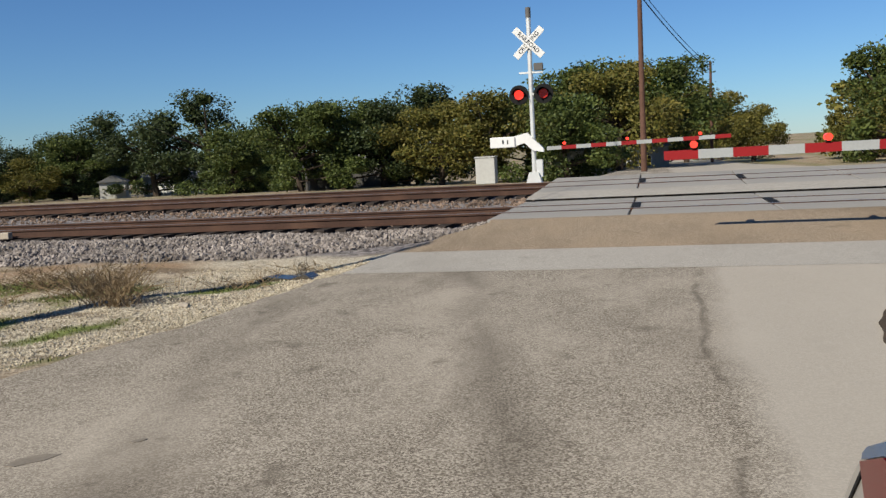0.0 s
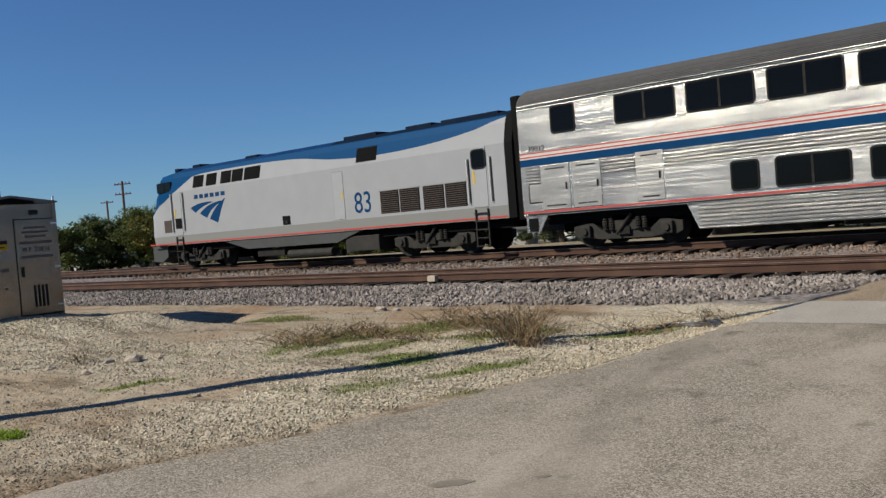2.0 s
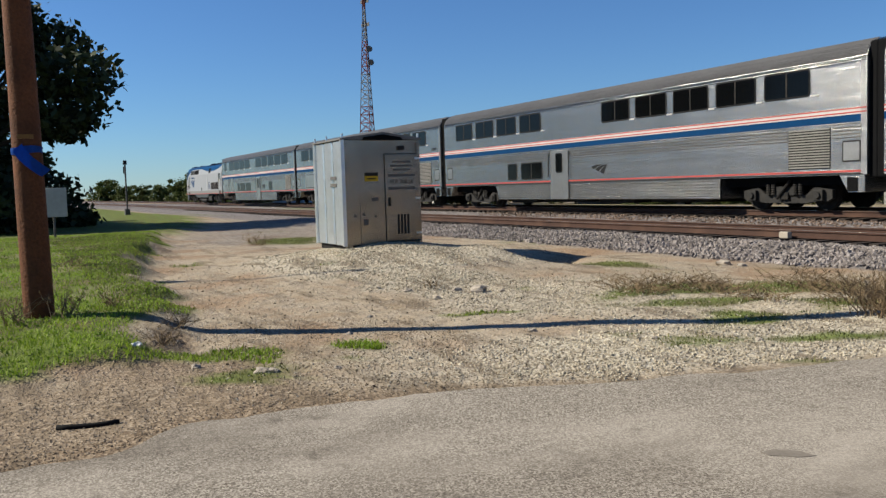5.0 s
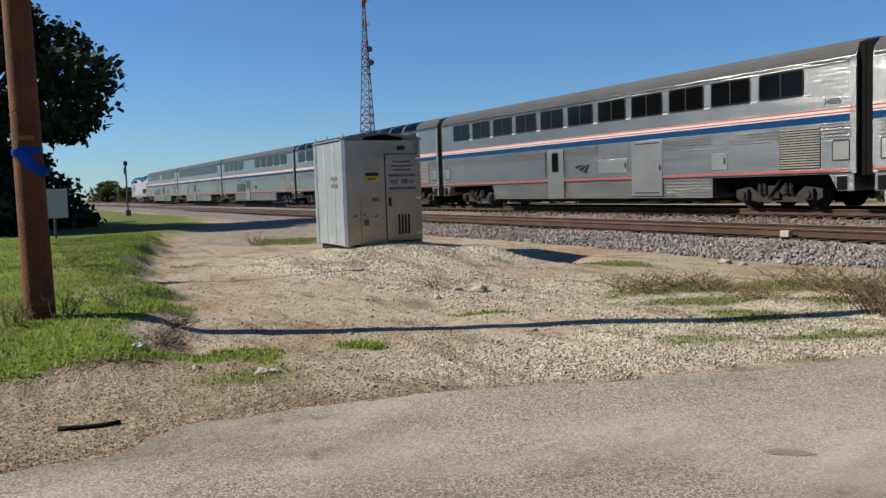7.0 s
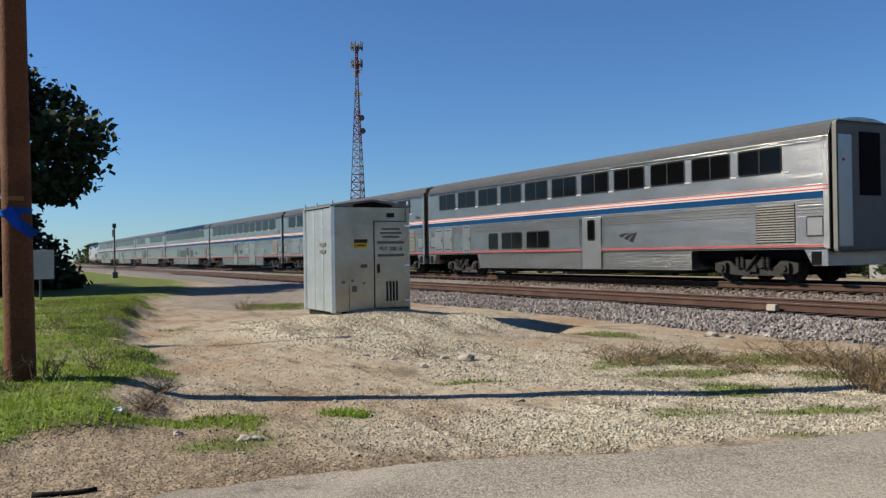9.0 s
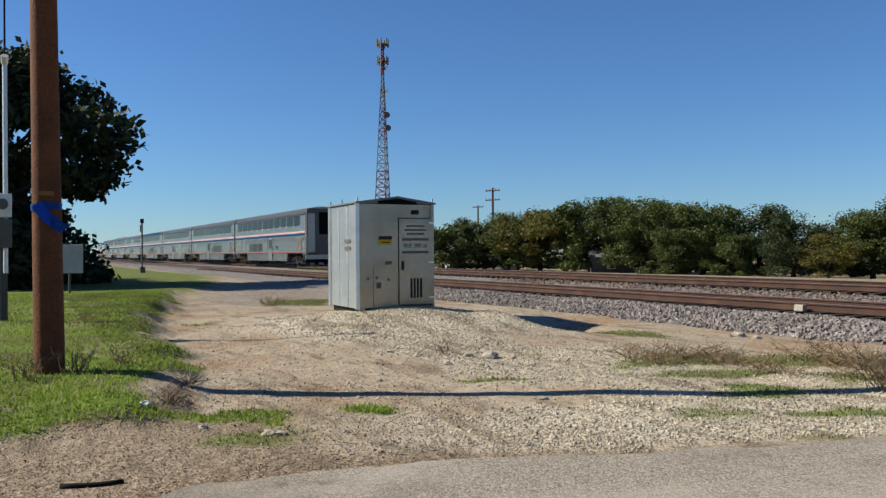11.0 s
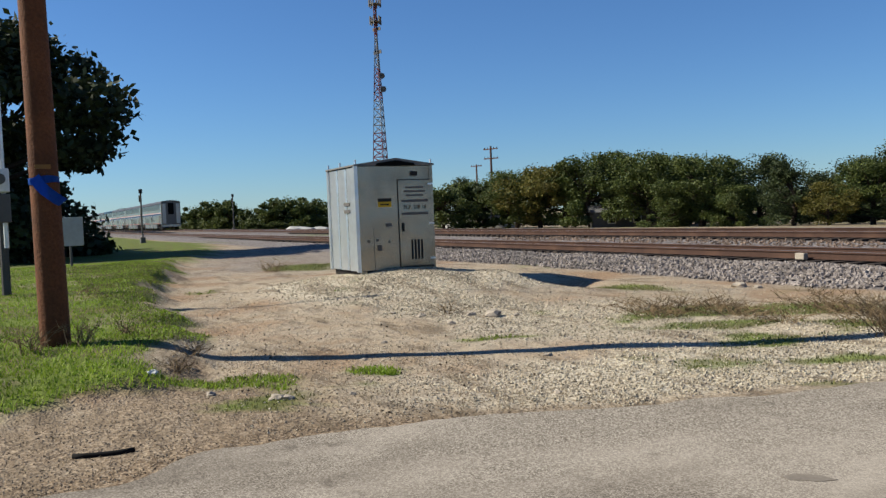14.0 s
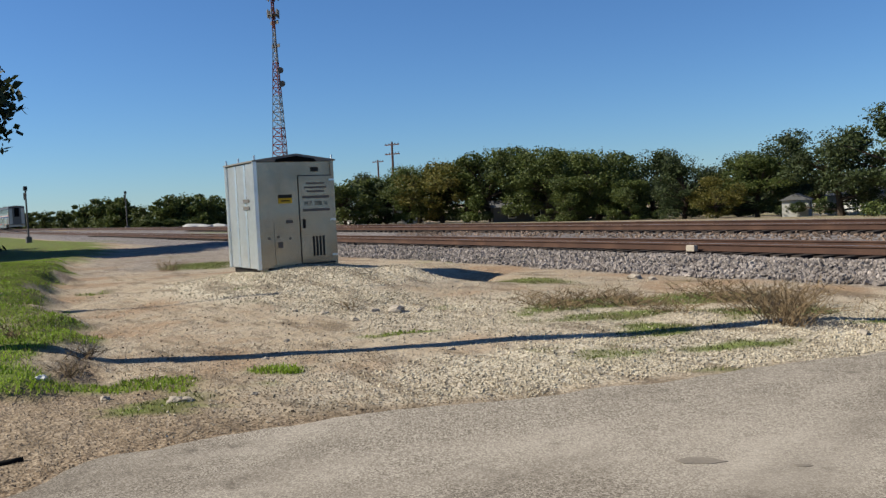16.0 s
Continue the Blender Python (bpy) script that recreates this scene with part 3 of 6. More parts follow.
def road_piece(name, label, y0, y1, step, material, lift, right=ROAD_RIGHT, left=None):
    """A stretch of pavement from its ragged left edge to the right one, with a small edge thickness."""
    ys = list(np.arange(y0, y1 - 1e-6, step)) + [y1]
    cols = 28
    bm = bmesh.new()
    grid = []
    for y in ys:
        e = (edge(y) if left is None else left) + (0.10 * roughness(0.3, y, 1.9) + 0.06 * roughness(1.3, y, 6.0) if left is None else 0)
        row = []
        for i in range(cols + 1):
            x = e + (right - e) * (i / cols) ** 1.3
            z = float(np.interp(y, *ROAD_PROFILE)) + lift
            row.append(bm.verts.new((x, y, z)))
        low = bm.verts.new((e - 0.05, y, height(e - 0.05, y) - 0.03))
        grid.append([low] + row)
    for a, b in zip(grid, grid[1:]):
        for i in range(len(a) - 1):
            bm.faces.new((a[i], a[i + 1], b[i + 1], b[i]))
    return tagged(part(name, bm, material), label, "road", kind="structure")


def yard_patch(name, label, material, pts, lift):
    """A thin flat patch with a wavering outline, laid on the road."""
    bm = bmesh.new()
    ring = []
    n = len(pts)
    for i in range(n):
        (x0, y0), (x1, y1) = pts[i], pts[(i + 1) % n]
        for k in range(8):
            t = k / 8
            x, y = x0 + (x1 - x0) * t, y0 + (y1 - y0) * t
            x, y = x + 0.05 * roughness(x, y, 3), y + 0.05 * roughness(y, x, 3)
            ring.append((x, y))
    top = [bm.verts.new((x, y, float(np.interp(y, *ROAD_PROFILE)) + lift)) for x, y in ring]
    low = [bm.verts.new((x, y, float(np.interp(y, *ROAD_PROFILE)) - 0.02)) for x, y in ring]
    bm.faces.new(top)
    for i in range(len(ring)):
        j = (i + 1) % len(ring)
        bm.faces.new((low[i], low[j], top[j], top[i]))
    bmesh.ops.triangulate(bm, faces=[f for f in bm.faces if len(f.verts) > 4])
    bmesh.ops.recalc_face_normals(bm, faces=bm.faces[:])
    return tagged(part(name, bm, material), label, "road", kind="structure")


DARK_DIRT = shader("dark_dirt", (0.10, 0.072, 0.048), 0.95, 0, 0.35, 3, 30, bump=0.08)
yard_patch("dirt_patch", "dark broken dirt at the road's side", DARK_DIRT, [(1.55, 6.6), (1.62, 7.3), (1.85, 8.0), (3.2, 8.1), (3.4, 6.6), (2.2, 6.3)], 0.036)
build_ground()
road_piece("road", "worn grey chip-seal asphalt road with a ragged edge", -60, 10.3, 0.12, ASPHALT, 0.022)
road_piece("road_slab", "pale concrete strip across the road", 10.3, 12.0, 0.12, STRIP, 0.024)
road_piece("road_apron", "sandy brown asphalt apron before the crossing", 12.0, 14.62, 0.12, APRON, 0.022)
road_piece("road_middle", "grey asphalt between the two tracks", 19.22, 20.78, 0.2, STRIP, 0.012, left=-2.95)
road_piece("road_far", "grey asphalt road running away beyond the tracks", 25.32, 260, 2.0, ASPHALT, 0.022, left=-2.3)


TAR = shader("tar_spot", (0.29, 0.25, 0.20), 0.8, 0, 0.25, 4, 40)
for tx, ty, tr in ((-3.39, 3.89, 0.15), (-2.95, 4.25, 0.05)):
    yard_patch("tar_spot", "dark worn tar spot on the road", TAR, [(tx + tr * math.cos(k) * 0.6 + tr * math.sin(k) * 0.45, ty + tr * math.sin(k) * 0.9) for k in (0, 1.05, 2.1, 3.14, 4.2, 5.24)], 0.0255)


def rail_profile():
    return [(-0.07, 0), (0.07, 0), (0.07, 0.012), (0.012, 0.035), (0.010, 0.125), (0.036, 0.138), (0.036, 0.165), (0.028, 0.173), (-0.028, 0.173), (-0.036, 0.165), (-0.036, 0.138), (-0.010, 0.125), (-0.012, 0.035), (-0.07, 0.012)]


def build_track(name, label, yc, top, bank, lo, hi):
    at = pose(0, yc, top, bank, 0, 0)
    root = thing(name, label, "railway track", kind="structure", at=at)
    for s in (-0.755, 0.755):
        rail = part("rail", prism(bmesh.new(), [(s + a, b - 0.173) for a, b in rail_profile()], "x", -600, 400), RAIL_RUST, root)
        part("rail_head", boxed(-600, 400, s - 0.024, s + 0.024, 0.0, 0.003), RAIL_HEAD, rail, "worn shiny running surface")
    bm = bmesh.new()
    box(bm, -0.115, 0.115, -1.3, 1.3, -0.36, -0.18, 0.012)
    first = None
    n = int((hi - lo) / 0.5)
    for i in range(n):
        x = lo + i * 0.5 + random.uniform(-0.03, 0.03)
        if -2.8 < x < ROAD_RIGHT:
            continue
        m = pose(x, random.uniform(-0.05, 0.05), random.uniform(-0.01, 0.006), 0, 0, random.uniform(-1, 1))
        if first is None:
            first = part("tie", bm, TIE, root)
            first.matrix_basis = m
        else:
            share("tie", first, root, m)
    return root


near_track = build_track("siding_track", "rusty steel rails on dark timber ties in ballast", 16.95, 0.38, 0, -85, 12)
far_track = build_track("main_track", "brown steel rails of the far track in ballast", 23.05, 0.57, 2.0, -75, 12)


def crossing_panels(yc, top, bank, name):
    """Concrete crossing slabs between and beside the rails, with dark flangeway gaps."""
    root = thing(name, "pale concrete crossing slabs set between the rails", "crossing panels", kind="structure", at=pose(0, yc, top, bank, 0, 0))
    for y0, y1 in ((-2.25, -0.86), (-0.63, 0.63), (0.86, 2.25)):
        x = -2.95
        first = None
        while x < ROAD_RIGHT - 0.2:
            if first is None:
                first = part("slab", boxed(0, 2.40, y0, y1, -0.3, -0.006, bevel=0.02), CONCRETE, root)
                first.location.x = x
            else:
                share("slab", first, root, pose(x, 0, random.uniform(-0.006, 0.004)))
            x += 2.43
    for x in (-0.55, 1.88):
        part("rubber_strip", boxed(x, x + 0.16, -0.62, 0.62, -0.2, 0.006), RUBBER, root, "dark rubber joint strip")
    part("bed", boxed(-2.9, ROAD_RIGHT, -2.2, 2.2, -0.32, -0.15), RUBBER, root)
    return root


crossing_panels(16.95, 0.38, 0, "crossing_near")
crossing_panels(23.05, 0.57, 2.0, "crossing_far")


# ---- the train ----
CAR = 25.91
SLAT_GREY = shader("slat_grey", (0.22, 0.21, 0.19), 0.7, 0.1)
SPEED, START = 26.09, 37.09
TRACK_Y, TRACK_Z = 23.05, 0.565


def ridged(bm, x0, x1, y, z0, z1, n, depth=0.022, sign=-1, slope0=0.0):
    """A fluted metal band on the side at y; ridges run along the car."""
    pts = []
    h = (z1 - z0) / n
    for i in range(n):
        z = z0 + i * h
        pts += [(0, z), (depth, z + 0.25 * h), (depth, z + 0.7 * h), (0, z + 0.9 * h)]
    pts.append((0, z1))
    prof = [(y + sign * d, z) for d, z in pts]
    prof += [(y - sign * 0.05, z1), (y - sign * 0.05, z0)]
    return prism(bm, prof, "x", x0, x1)


def car_section():
    side = [(1.55, 1.04), (1.55, 4.22), (1.535, 4.34), (1.49, 4.47), (1.40, 4.60), (1.22, 4.73), (0.95, 4.83), (0.5, 4.91), (0, 4.93)]
    return side + [(-y, z) for y, z in side[-2::-1]]


def wheel_mesh(r):
    bm = bmesh.new()
    tube(bm, (0, -0.06, 0), (0, 0.06, 0), r, n=24)
    tube(bm, (0, -0.09, 0), (0, -0.06, 0), r * 0.55, r * 0.7, n=20)
    tube(bm, (0, 0.06, 0), (0, 0.085, 0), r + 0.025, n=24)
    return bm


WHEEL = {}


def add_truck(root, u, base, r, side_y=-1.05, axles=2, colour=None):
    """A running gear with frame, springs, journal boxes and wheels."""
    colour = colour or TRUCK_GREY
    bm = bmesh.new()
    L = base / 2
    z = r
    for s in (-1, 1):
        y0, y1 = s * 1.08 - 0.07, s * 1.08 + 0.07
        pts = [(u - L - 0.42, z + 0.16), (u - L - 0.42, z - 0.10), (u - L - 0.2, z - 0.2), (u - L + 0.25, z - 0.2), (u - L + 0.5, z - 0.24), (u + L - 0.5, z - 0.24), (u + L - 0.25, z - 0.2), (u + L + 0.2, z - 0.2), (u + L + 0.42, z - 0.10), (u + L + 0.42, z + 0.16), (u + L - 0.2, z + 0.26), (u + L - 0.5, z + 0.02), (u - L + 0.5, z + 0.02), (u - L + 0.2, z + 0.26)]
        prism(bm, pts, "y", y0, y1)
    box(bm, u - 0.35, u + 0.35, -1.2, 1.2, z + 0.0, z + 0.42)
    box(bm, u - L * 0.6, u + L * 0.6, -0.6, 0.6, z - 0.1, z + 0.3)
    truck = part("truck", bm, colour, root, "grimy grey running gear frame")
    key = round(r, 3)
    for i in range(axles):
        x = u - L + base * i / (axles - 1)
        for s in (-1, 1):
            if key not in WHEEL:
                w = part("wheel", wheel_mesh(r), GRIME, truck)
                WHEEL[key] = w
                w.matrix_basis = pose(x, s * 0.82, r)
            else:
                w = share("wheel", WHEEL[key], truck, pose(x, s * 0.82, r, 0, 0, 0 if s < 0 else 180))
        bx = bmesh.new()
        box(bx, x - 0.17, x + 0.17, -1.27, -1.1, z - 0.17, z + 0.17, 0.03)
        tube(bx, (x, -1.27, z), (x, -1.33, z), 0.11, 0.09, 12)
        part("journal_box", bx, colour, truck)
    sp = bmesh.new()
    for dx in (-0.62, -0.42, 0.42, 0.62):
        for k in range(5):
            tube(sp, (u + dx, -1.2, z + 0.03 + k * 0.07), (u + dx, -1.2, z + 0.075 + k * 0.07), 0.095, 0.075, 10)
    tube(sp, (u - 0.25, -1.26, z - 0.1), (u + 0.25, -1.26, z + 0.45), 0.05, n=8)
    box(sp, u - 0.15, u + 0.15, -1.24, -1.12, z - 0.12, z + 0.1)
    part("spring_set", sp, GRIME, truck)
    return truck


def pane(root, x0, x1, z0, z1, y=-1.55, r=0.07, name="window", mullion=False):
    w = part(name, prism(bmesh.new(), rounded(x0, x1, z0, z1, r), "y", y - 0.012, y + 0.02), WINDOW, root)
    fr = bmesh.new()
    out, inn = rounded(x0 - 0.045, x1 + 0.045, z0 - 0.045, z1 + 0.045, r + 0.04), rounded(x0, x1, z0, z1, r)
    a = [fr.verts.new((p[0], y - 0.016, p[1])) for p in out]
    b = [fr.verts.new((p[0], y - 0.016, p[1])) for p in inn]
    c = [fr.verts.new((p[0], y, p[1])) for p in out]
    n = len(out)
    for i in range(n):
        j = (i + 1) % n
        fr.faces.new((a[i], a[j], b[j], b[i]))
        fr.faces.new((c[i], c[j], a[j], a[i]))
    part("frame", fr, RUBBER, w)
    if mullion:
        xm = (x0 + x1) / 2
        part("mullion", boxed(xm - 0.03, xm + 0.03, y - 0.018, y, z0 + 0.01, z1 - 0.01), GRIME, w)
    return w


def logo_swoosh(root, x0, z0, w, h, y, material, label):
    """Three curved stripes that fan out of a point: a plain mark."""
    for k in range(3):
        bm = bmesh.new()
        pts = []
        tipx, tipz = x0 + w, z0 + h
        starts = ((0.0, 0.72, 0.14, 0.46), (0.26, 0.40, 0.46, 0.16), (0.54, 0.10, 0.76, -0.12))[k]
        ax, az, bx, bz = x0 + starts[0] * w, z0 + starts[1] * h, x0 + starts[2] * w, z0 + starts[3] * h
        lo, hi = (0.98, 0.80, 0.9)[k], 0
        n = 8
        tx1, tz1 = x0 + (0.60, 0.86, 1.0)[k] * w, z0 + (0.93, 0.90, 1.0)[k] * h
        tx2, tz2 = x0 + (0.66, 0.92, 1.0)[k] * w, z0 + (0.88, 0.86, 0.99)[k] * h
        c1 = (x0 + (0.22, 0.5, 0.72)[k] * w, z0 + (0.95, 0.84, 0.72)[k] * h)
        c2 = (x0 + (0.36, 0.60, 0.88)[k] * w, z0 + (0.80, 0.66, 0.55)[k] * h)
        for i in range(n + 1):
            t = i / n
            pts.append(((1 - t) ** 2 * ax + 2 * t * (1 - t) * c1[0] + t * t * tx1, (1 - t) ** 2 * az + 2 * t * (1 - t) * c1[1] + t * t * tz1))
        for i in range(n, -1, -1):
            t = i / n
            pts.append(((1 - t) ** 2 * bx + 2 * t * (1 - t) * c2[0] + t * t * tx2, (1 - t) ** 2 * bz + 2 * t * (1 - t) * c2[1] + t * t * tz2))
        prism(bm, pts, "y", y - 0.006, y + 0.004)
        part("emblem_stripe", bm, material, root, label)


FACE = Matrix.Rotation(radians(90), 4, "X")


def build_coach(k, label, upper, lower, doors, panels, grilles, number="", lounge=False, dorm=False, last=False, mark=None):
    root = thing("passenger_car", label, "train car", "passenger cars of the train")
    y = -1.55
    body = part("body", prism(bmesh.new(), car_section(), "x", 0.14, 25.52), [STEEL, ROOF_STEEL], root, "fluted stainless steel body shell")
    for p in body.data.polygons:
        if p.center.z > 4.5 and p.normal.z > 0.3:
            p.material_index = 1
    # roof flutes and edge lines
    rf = bmesh.new()
    for y0, z0, y1, z1 in ((1.535, 4.34, 1.49, 4.47), (1.49, 4.47, 1.40, 4.60), (1.40, 4.60, 1.22, 4.73), (1.22, 4.73, 0.95, 4.83)):
        for f in (0.2, 0.55, 0.85):
            for s in (-1, 1):
                yy, zz = (y0 + (y1 - y0) * f) * s, z0 + (z1 - z0) * f
                prism(rf, [(yy - 0.012, zz - 0.02), (yy + s * 0.022, zz), (yy, zz + 0.035)], "x", 0.16, 25.5)
    tagged(part("roof_fluting", rf, ROOF_RIB, root, "ribbed roof edge"), kind="stuff")
    part("roof_top", prism(bmesh.new(), [(-1.0, 4.82), (-0.5, 4.915), (0, 4.938), (0.5, 4.915), (1.0, 4.82), (0, 4.7)], "x", 0.2, 25.46), ROOF_STEEL, root)
    for z0, thick in ((4.20, 0.014), (4.255, 0.014), (4.30, 0.022)):
        part("drip_rail", boxed(0.16, 25.5, y - 0.02, y + 0.02, z0, z0 + thick), GRIME, root)
    part("dirty_sill", boxed(0.3, 25.4, y - 0.006, y + 0.01, 1.055, 1.10), GRIME, root)
    # stripes
    for name, z0, z1, m in (("blue_stripe", 2.53, 2.735, STRIPE_BLUE), ("white_stripe", 2.735, 2.93, STRIPE_WHITE), ("lower_red_stripe", 1.12, 1.175, STRIPE_RED)):
        part(name, boxed(0.14, 25.52, y - 0.004, y + 0.01, z0, z1), m, root)
    for z0 in (2.775, 2.885):
        part("red_stripe", boxed(0.14, 25.52, y - 0.008, y + 0.01, z0, z0 + 0.036), STRIPE_RED, root)
    # skirts
    sk = bmesh.new()
    for s in (-1, 1):
        ridged(sk, 5.62, 20.0, s * 1.50, 0.36, 1.06, 7, 0.025, s)
    prism(sk, [(5.3, 1.05), (5.62, 0.36), (20.0, 0.36), (20.0, 1.05)], "y", -1.5, 1.5)
    part("skirt", sk, STEEL, root, "fluted lower side panels")
    for x0, x1 in ((0.2, 0.98), (24.62, 25.45)):
        en = bmesh.new()
        slant = 0.3
        pts = [(x0, 1.05), (x0, 0.55), (x1 - slant, 0.55), (x1, 1.05)] if x0 < 5 else [(x0, 1.05), (x0 + slant, 0.55), (x1, 0.55), (x1, 1.05)]
        prism(en, pts, "y", -1.53, 1.53)
        ap = part("end_apron", en, STEEL, root)
        part("step_opening", boxed(x0 + 0.28 if x0 > 5 else x0 + 0.1, x0 + 0.6 if x0 > 5 else x0 + 0.42, y - 0.004, y + 0.1, 0.58, 0.97), BLACK, ap)
    # fluted bands
    fl = bmesh.new()
    taken = sorted(list(doors) + [(p[0], p[1]) for p in panels] + [(g[0], g[1]) for g in grilles])
    x = 0.3
    for a, b in taken + [(25.4, 25.4)]:
        if a - x > 0.4:
            ridged(fl, x + 0.03, a - 0.04, y, 2.08, 2.48, 4, 0.02)
        x = max(x, b)
    part("fluted_band", fl, STEEL, root, "fluted band below the blue stripe")
    for x0, x1 in upper:
        pane(root, x0, x1, 3.43, 4.16 if not lounge else 4.12, mullion=x1 - x0 > 1.2)
        part("drip_plate", boxed(x1 + 0.06, x1 + 0.32, y - 0.02, y, 3.36, 3.41), STRIPE_WHITE, root)
    if lounge:
        for i in range(12):
            x0 = 0.95 + i * 2.03
            if x0 + 1.6 > 24:
                break
            w = bmesh.new()
            rows = [(-1.56, 4.34), (-1.515, 4.48), (-1.42, 4.62), (-1.24, 4.75), (-1.0, 4.84)]
            va = [w.verts.new((x0, yy - 0.01, zz + 0.012)) for yy, zz in rows]
            vb = [w.verts.new((x0 + 1.6, yy - 0.01, zz + 0.012)) for yy, zz in rows]
            for j in range(len(rows) - 1):
                w.faces.new((va[j], vb[j], vb[j + 1], va[j + 1]))
            bmesh.ops.solidify(w, geom=w.faces[:], thickness=0.02)
            part("skylight", w, WINDOW, root, "curved roof-edge window")
    for x0, x1 in lower:
        pane(root, x0, x1, 1.30, 1.98, mullion=x1 - x0 > 1.2)
    for x0, x1 in doors:
        d = part("door", boxed(x0, x1, y - 0.02, y + 0.02, 0.45, 2.45, bevel=0.008), STEEL_PANEL, root, "steel side door")
        pane(d, (x0 + x1) / 2 - 0.2, (x0 + x1) / 2 + 0.2, 1.55, 2.3, y - 0.02, 0.05)
        for hx in (x0 - 0.09, x1 + 0.09):
            part("grab_rail", tube(bmesh.new(), (hx, y - 0.06, 1.35), (hx, y - 0.06, 2.38), 0.02, n=8), RUBBER, d)
        part("step_box", boxed(x0, x1, y - 0.03, y + 0.2, 0.38, 0.45), STEEL_PANEL, d)
    for x0, x1, z0, z1 in panels:
        p = part("panel", boxed(x0, x1, y - 0.016, y + 0.01, z0, z1, bevel=0.006), STEEL_PANEL, root, "plain steel access panel")
        for zz in (z0 + 0.09, z1 - 0.13):
            if x1 - x0 > 0.5 and z1 - z0 > 0.9:
                part("vent_slot", boxed(x0 + 0.15, x1 - 0.15, y - 0.02, y - 0.012, zz, zz + 0.04), TRUCK_GREY, p)
        part("latch", boxed(x1 - 0.14, x1 - 0.08, y - 0.03, y - 0.012, (z0 + z1) / 2 - 0.1, (z0 + z1) / 2 + 0.1), RUBBER, p)
    for x0, x1, z0, z1 in grilles:
        g = part("grille", boxed(x0, x1, y - 0.006, y + 0.01, z0, z1), BLACK, root, "louvred air intake")
        n = int((z1 - z0) / 0.075)
        sl = None
        for i in range(n):
            z = z0 + 0.03 + i * (z1 - z0) / n
            if sl is None:
                sl = part("slat", prism(bmesh.new(), [(y - 0.03, 0), (y - 0.005, 0.0), (y - 0.005, 0.045), (y - 0.012, 0.045)], "x", x0 + 0.02, x1 - 0.02), SLAT_GREY, g)
                sl.location.z = z
            else:
                share("slat", sl, g, pose(0, 0, z))
    # ends, gangway bellows, underframe
    part("end_band", boxed(25.34, 25.53, y - 0.006, y + 0.03, 1.06, 4.3), STEEL_PANEL, root)
    for x0, x1 in ((-0.17, 0.16), (25.5, 25.76 if not last else 25.66)):
        part("diaphragm", boxed(x0, x1, -1.42, 1.42, 0.95, 4.72, bevel=0.05), BLACK, root, "black rubber gangway diaphragm")
    if last:
        part("end_wall", boxed(25.66, 25.72, -1.5, 1.5, 0.95, 4.75, bevel=0.1), SLAT_GREY, root, "dull grey end wall")
        for s in (-1, 1):
            part("end_post", boxed(25.70, 25.76, s * 1.12 - 0.3, s * 1.12 + 0.3, 1.1, 4.35, bevel=0.02), STEEL_PANEL, root)
        part("end_door", boxed(25.72, 25.76, -0.45, 0.45, 2.6, 4.45), BLACK, root)
        for s in (-1, 1):
            part("marker_light", boxed(25.72, 25.78, s * 1.2 - 0.04, s * 1.2 + 0.04, 3.57, 3.65), RED_DIM, root, "dull red marker light")
    part("underframe", boxed(0.4, 25.2, -1.2, 1.2, 0.75, 1.05), BLACK, root)
    for a, b, z0 in ((6.3, 8.4, 0.2), (9.1, 12.2, 0.24), (13.0, 15.2, 0.2), (16.2, 19.3, 0.24)):
        part("equipment_box", boxed(a, b, -1.2, 1.2, z0, 0.5, bevel=0.03), GRIME, root)
    part("coupler", boxed(-0.4, 0.4, -0.18, 0.18, 0.6, 0.9), GRIME, root)
    add_truck(root, 3.3, 2.55, 0.46)
    add_truck(root, 22.4, 2.55, 0.46)
    for a, b in ((1.0, 5.55), (20.05, 24.6)):
        part("wheel_well", boxed(a, b, -0.7, 0.7, 0.5, 1.03), BLACK, root)
    # hatch near each end, number and mark
    for x0 in (0.42, 24.78):
        h = part("hatch", boxed(x0, x0 + 0.52, y - 0.012, y + 0.01, 1.45, 1.97, bevel=0.004), STEEL_PANEL, root)
        part("rim", prism(bmesh.new(), rounded(x0 - 0.04, x0 + 0.56, 1.41, 2.01, 0.05), "y", y - 0.006, y + 0.01), GRIME, h)
    if number:
        lettering("number", number, 0.24, SIGN_BLACK, root, pose(*number_at(dorm), 0, 0, 0) @ FACE)
    if mark:
        logo_swoosh(root, mark, 1.42, 1.05, 0.36, y, SIGN_BLACK, "small black plain emblem")
    return root


def number_at(front):
    return (0.75, -1.556, 3.02) if front else (24.75, -1.556, 3.12)


def win(first, count, pitch=2.055, width=1.63):
    return [(first + i * pitch, first + i * pitch + width) for i in range(count)]


SILVER = "fluted stainless steel double-deck coach with red, white and blue stripes"
cars = []
GR = [(22.85, 24.35, 1.24, 2.42)]
cars.append(build_coach(0, "striped stainless steel double-deck coach with few lower windows", [(1.35, 2.1), *win(3.45, 4, 2.1, 1.72), *win(13.75, 5)], [(6.6, 7.25), (7.72, 9.4), (9.88, 11.56), (17.9, 18.75)], [(13.75, 14.95)], [(0.85, 1.82, 1.2, 2.5), (1.92, 2.85, 1.2, 2.5), (3.95, 4.75, 1.22, 2.55)], GR, "39012", dorm=True, mark=15.6))
cars.append(build_coach(1, SILVER, [(1.5, 3.15), *win(3.6, 10)], [(6.75, 7.45)], [(10.55, 11.8)], [(2.3, 4.9, 1.2, 2.4)], GR, "34093", mark=13.3))
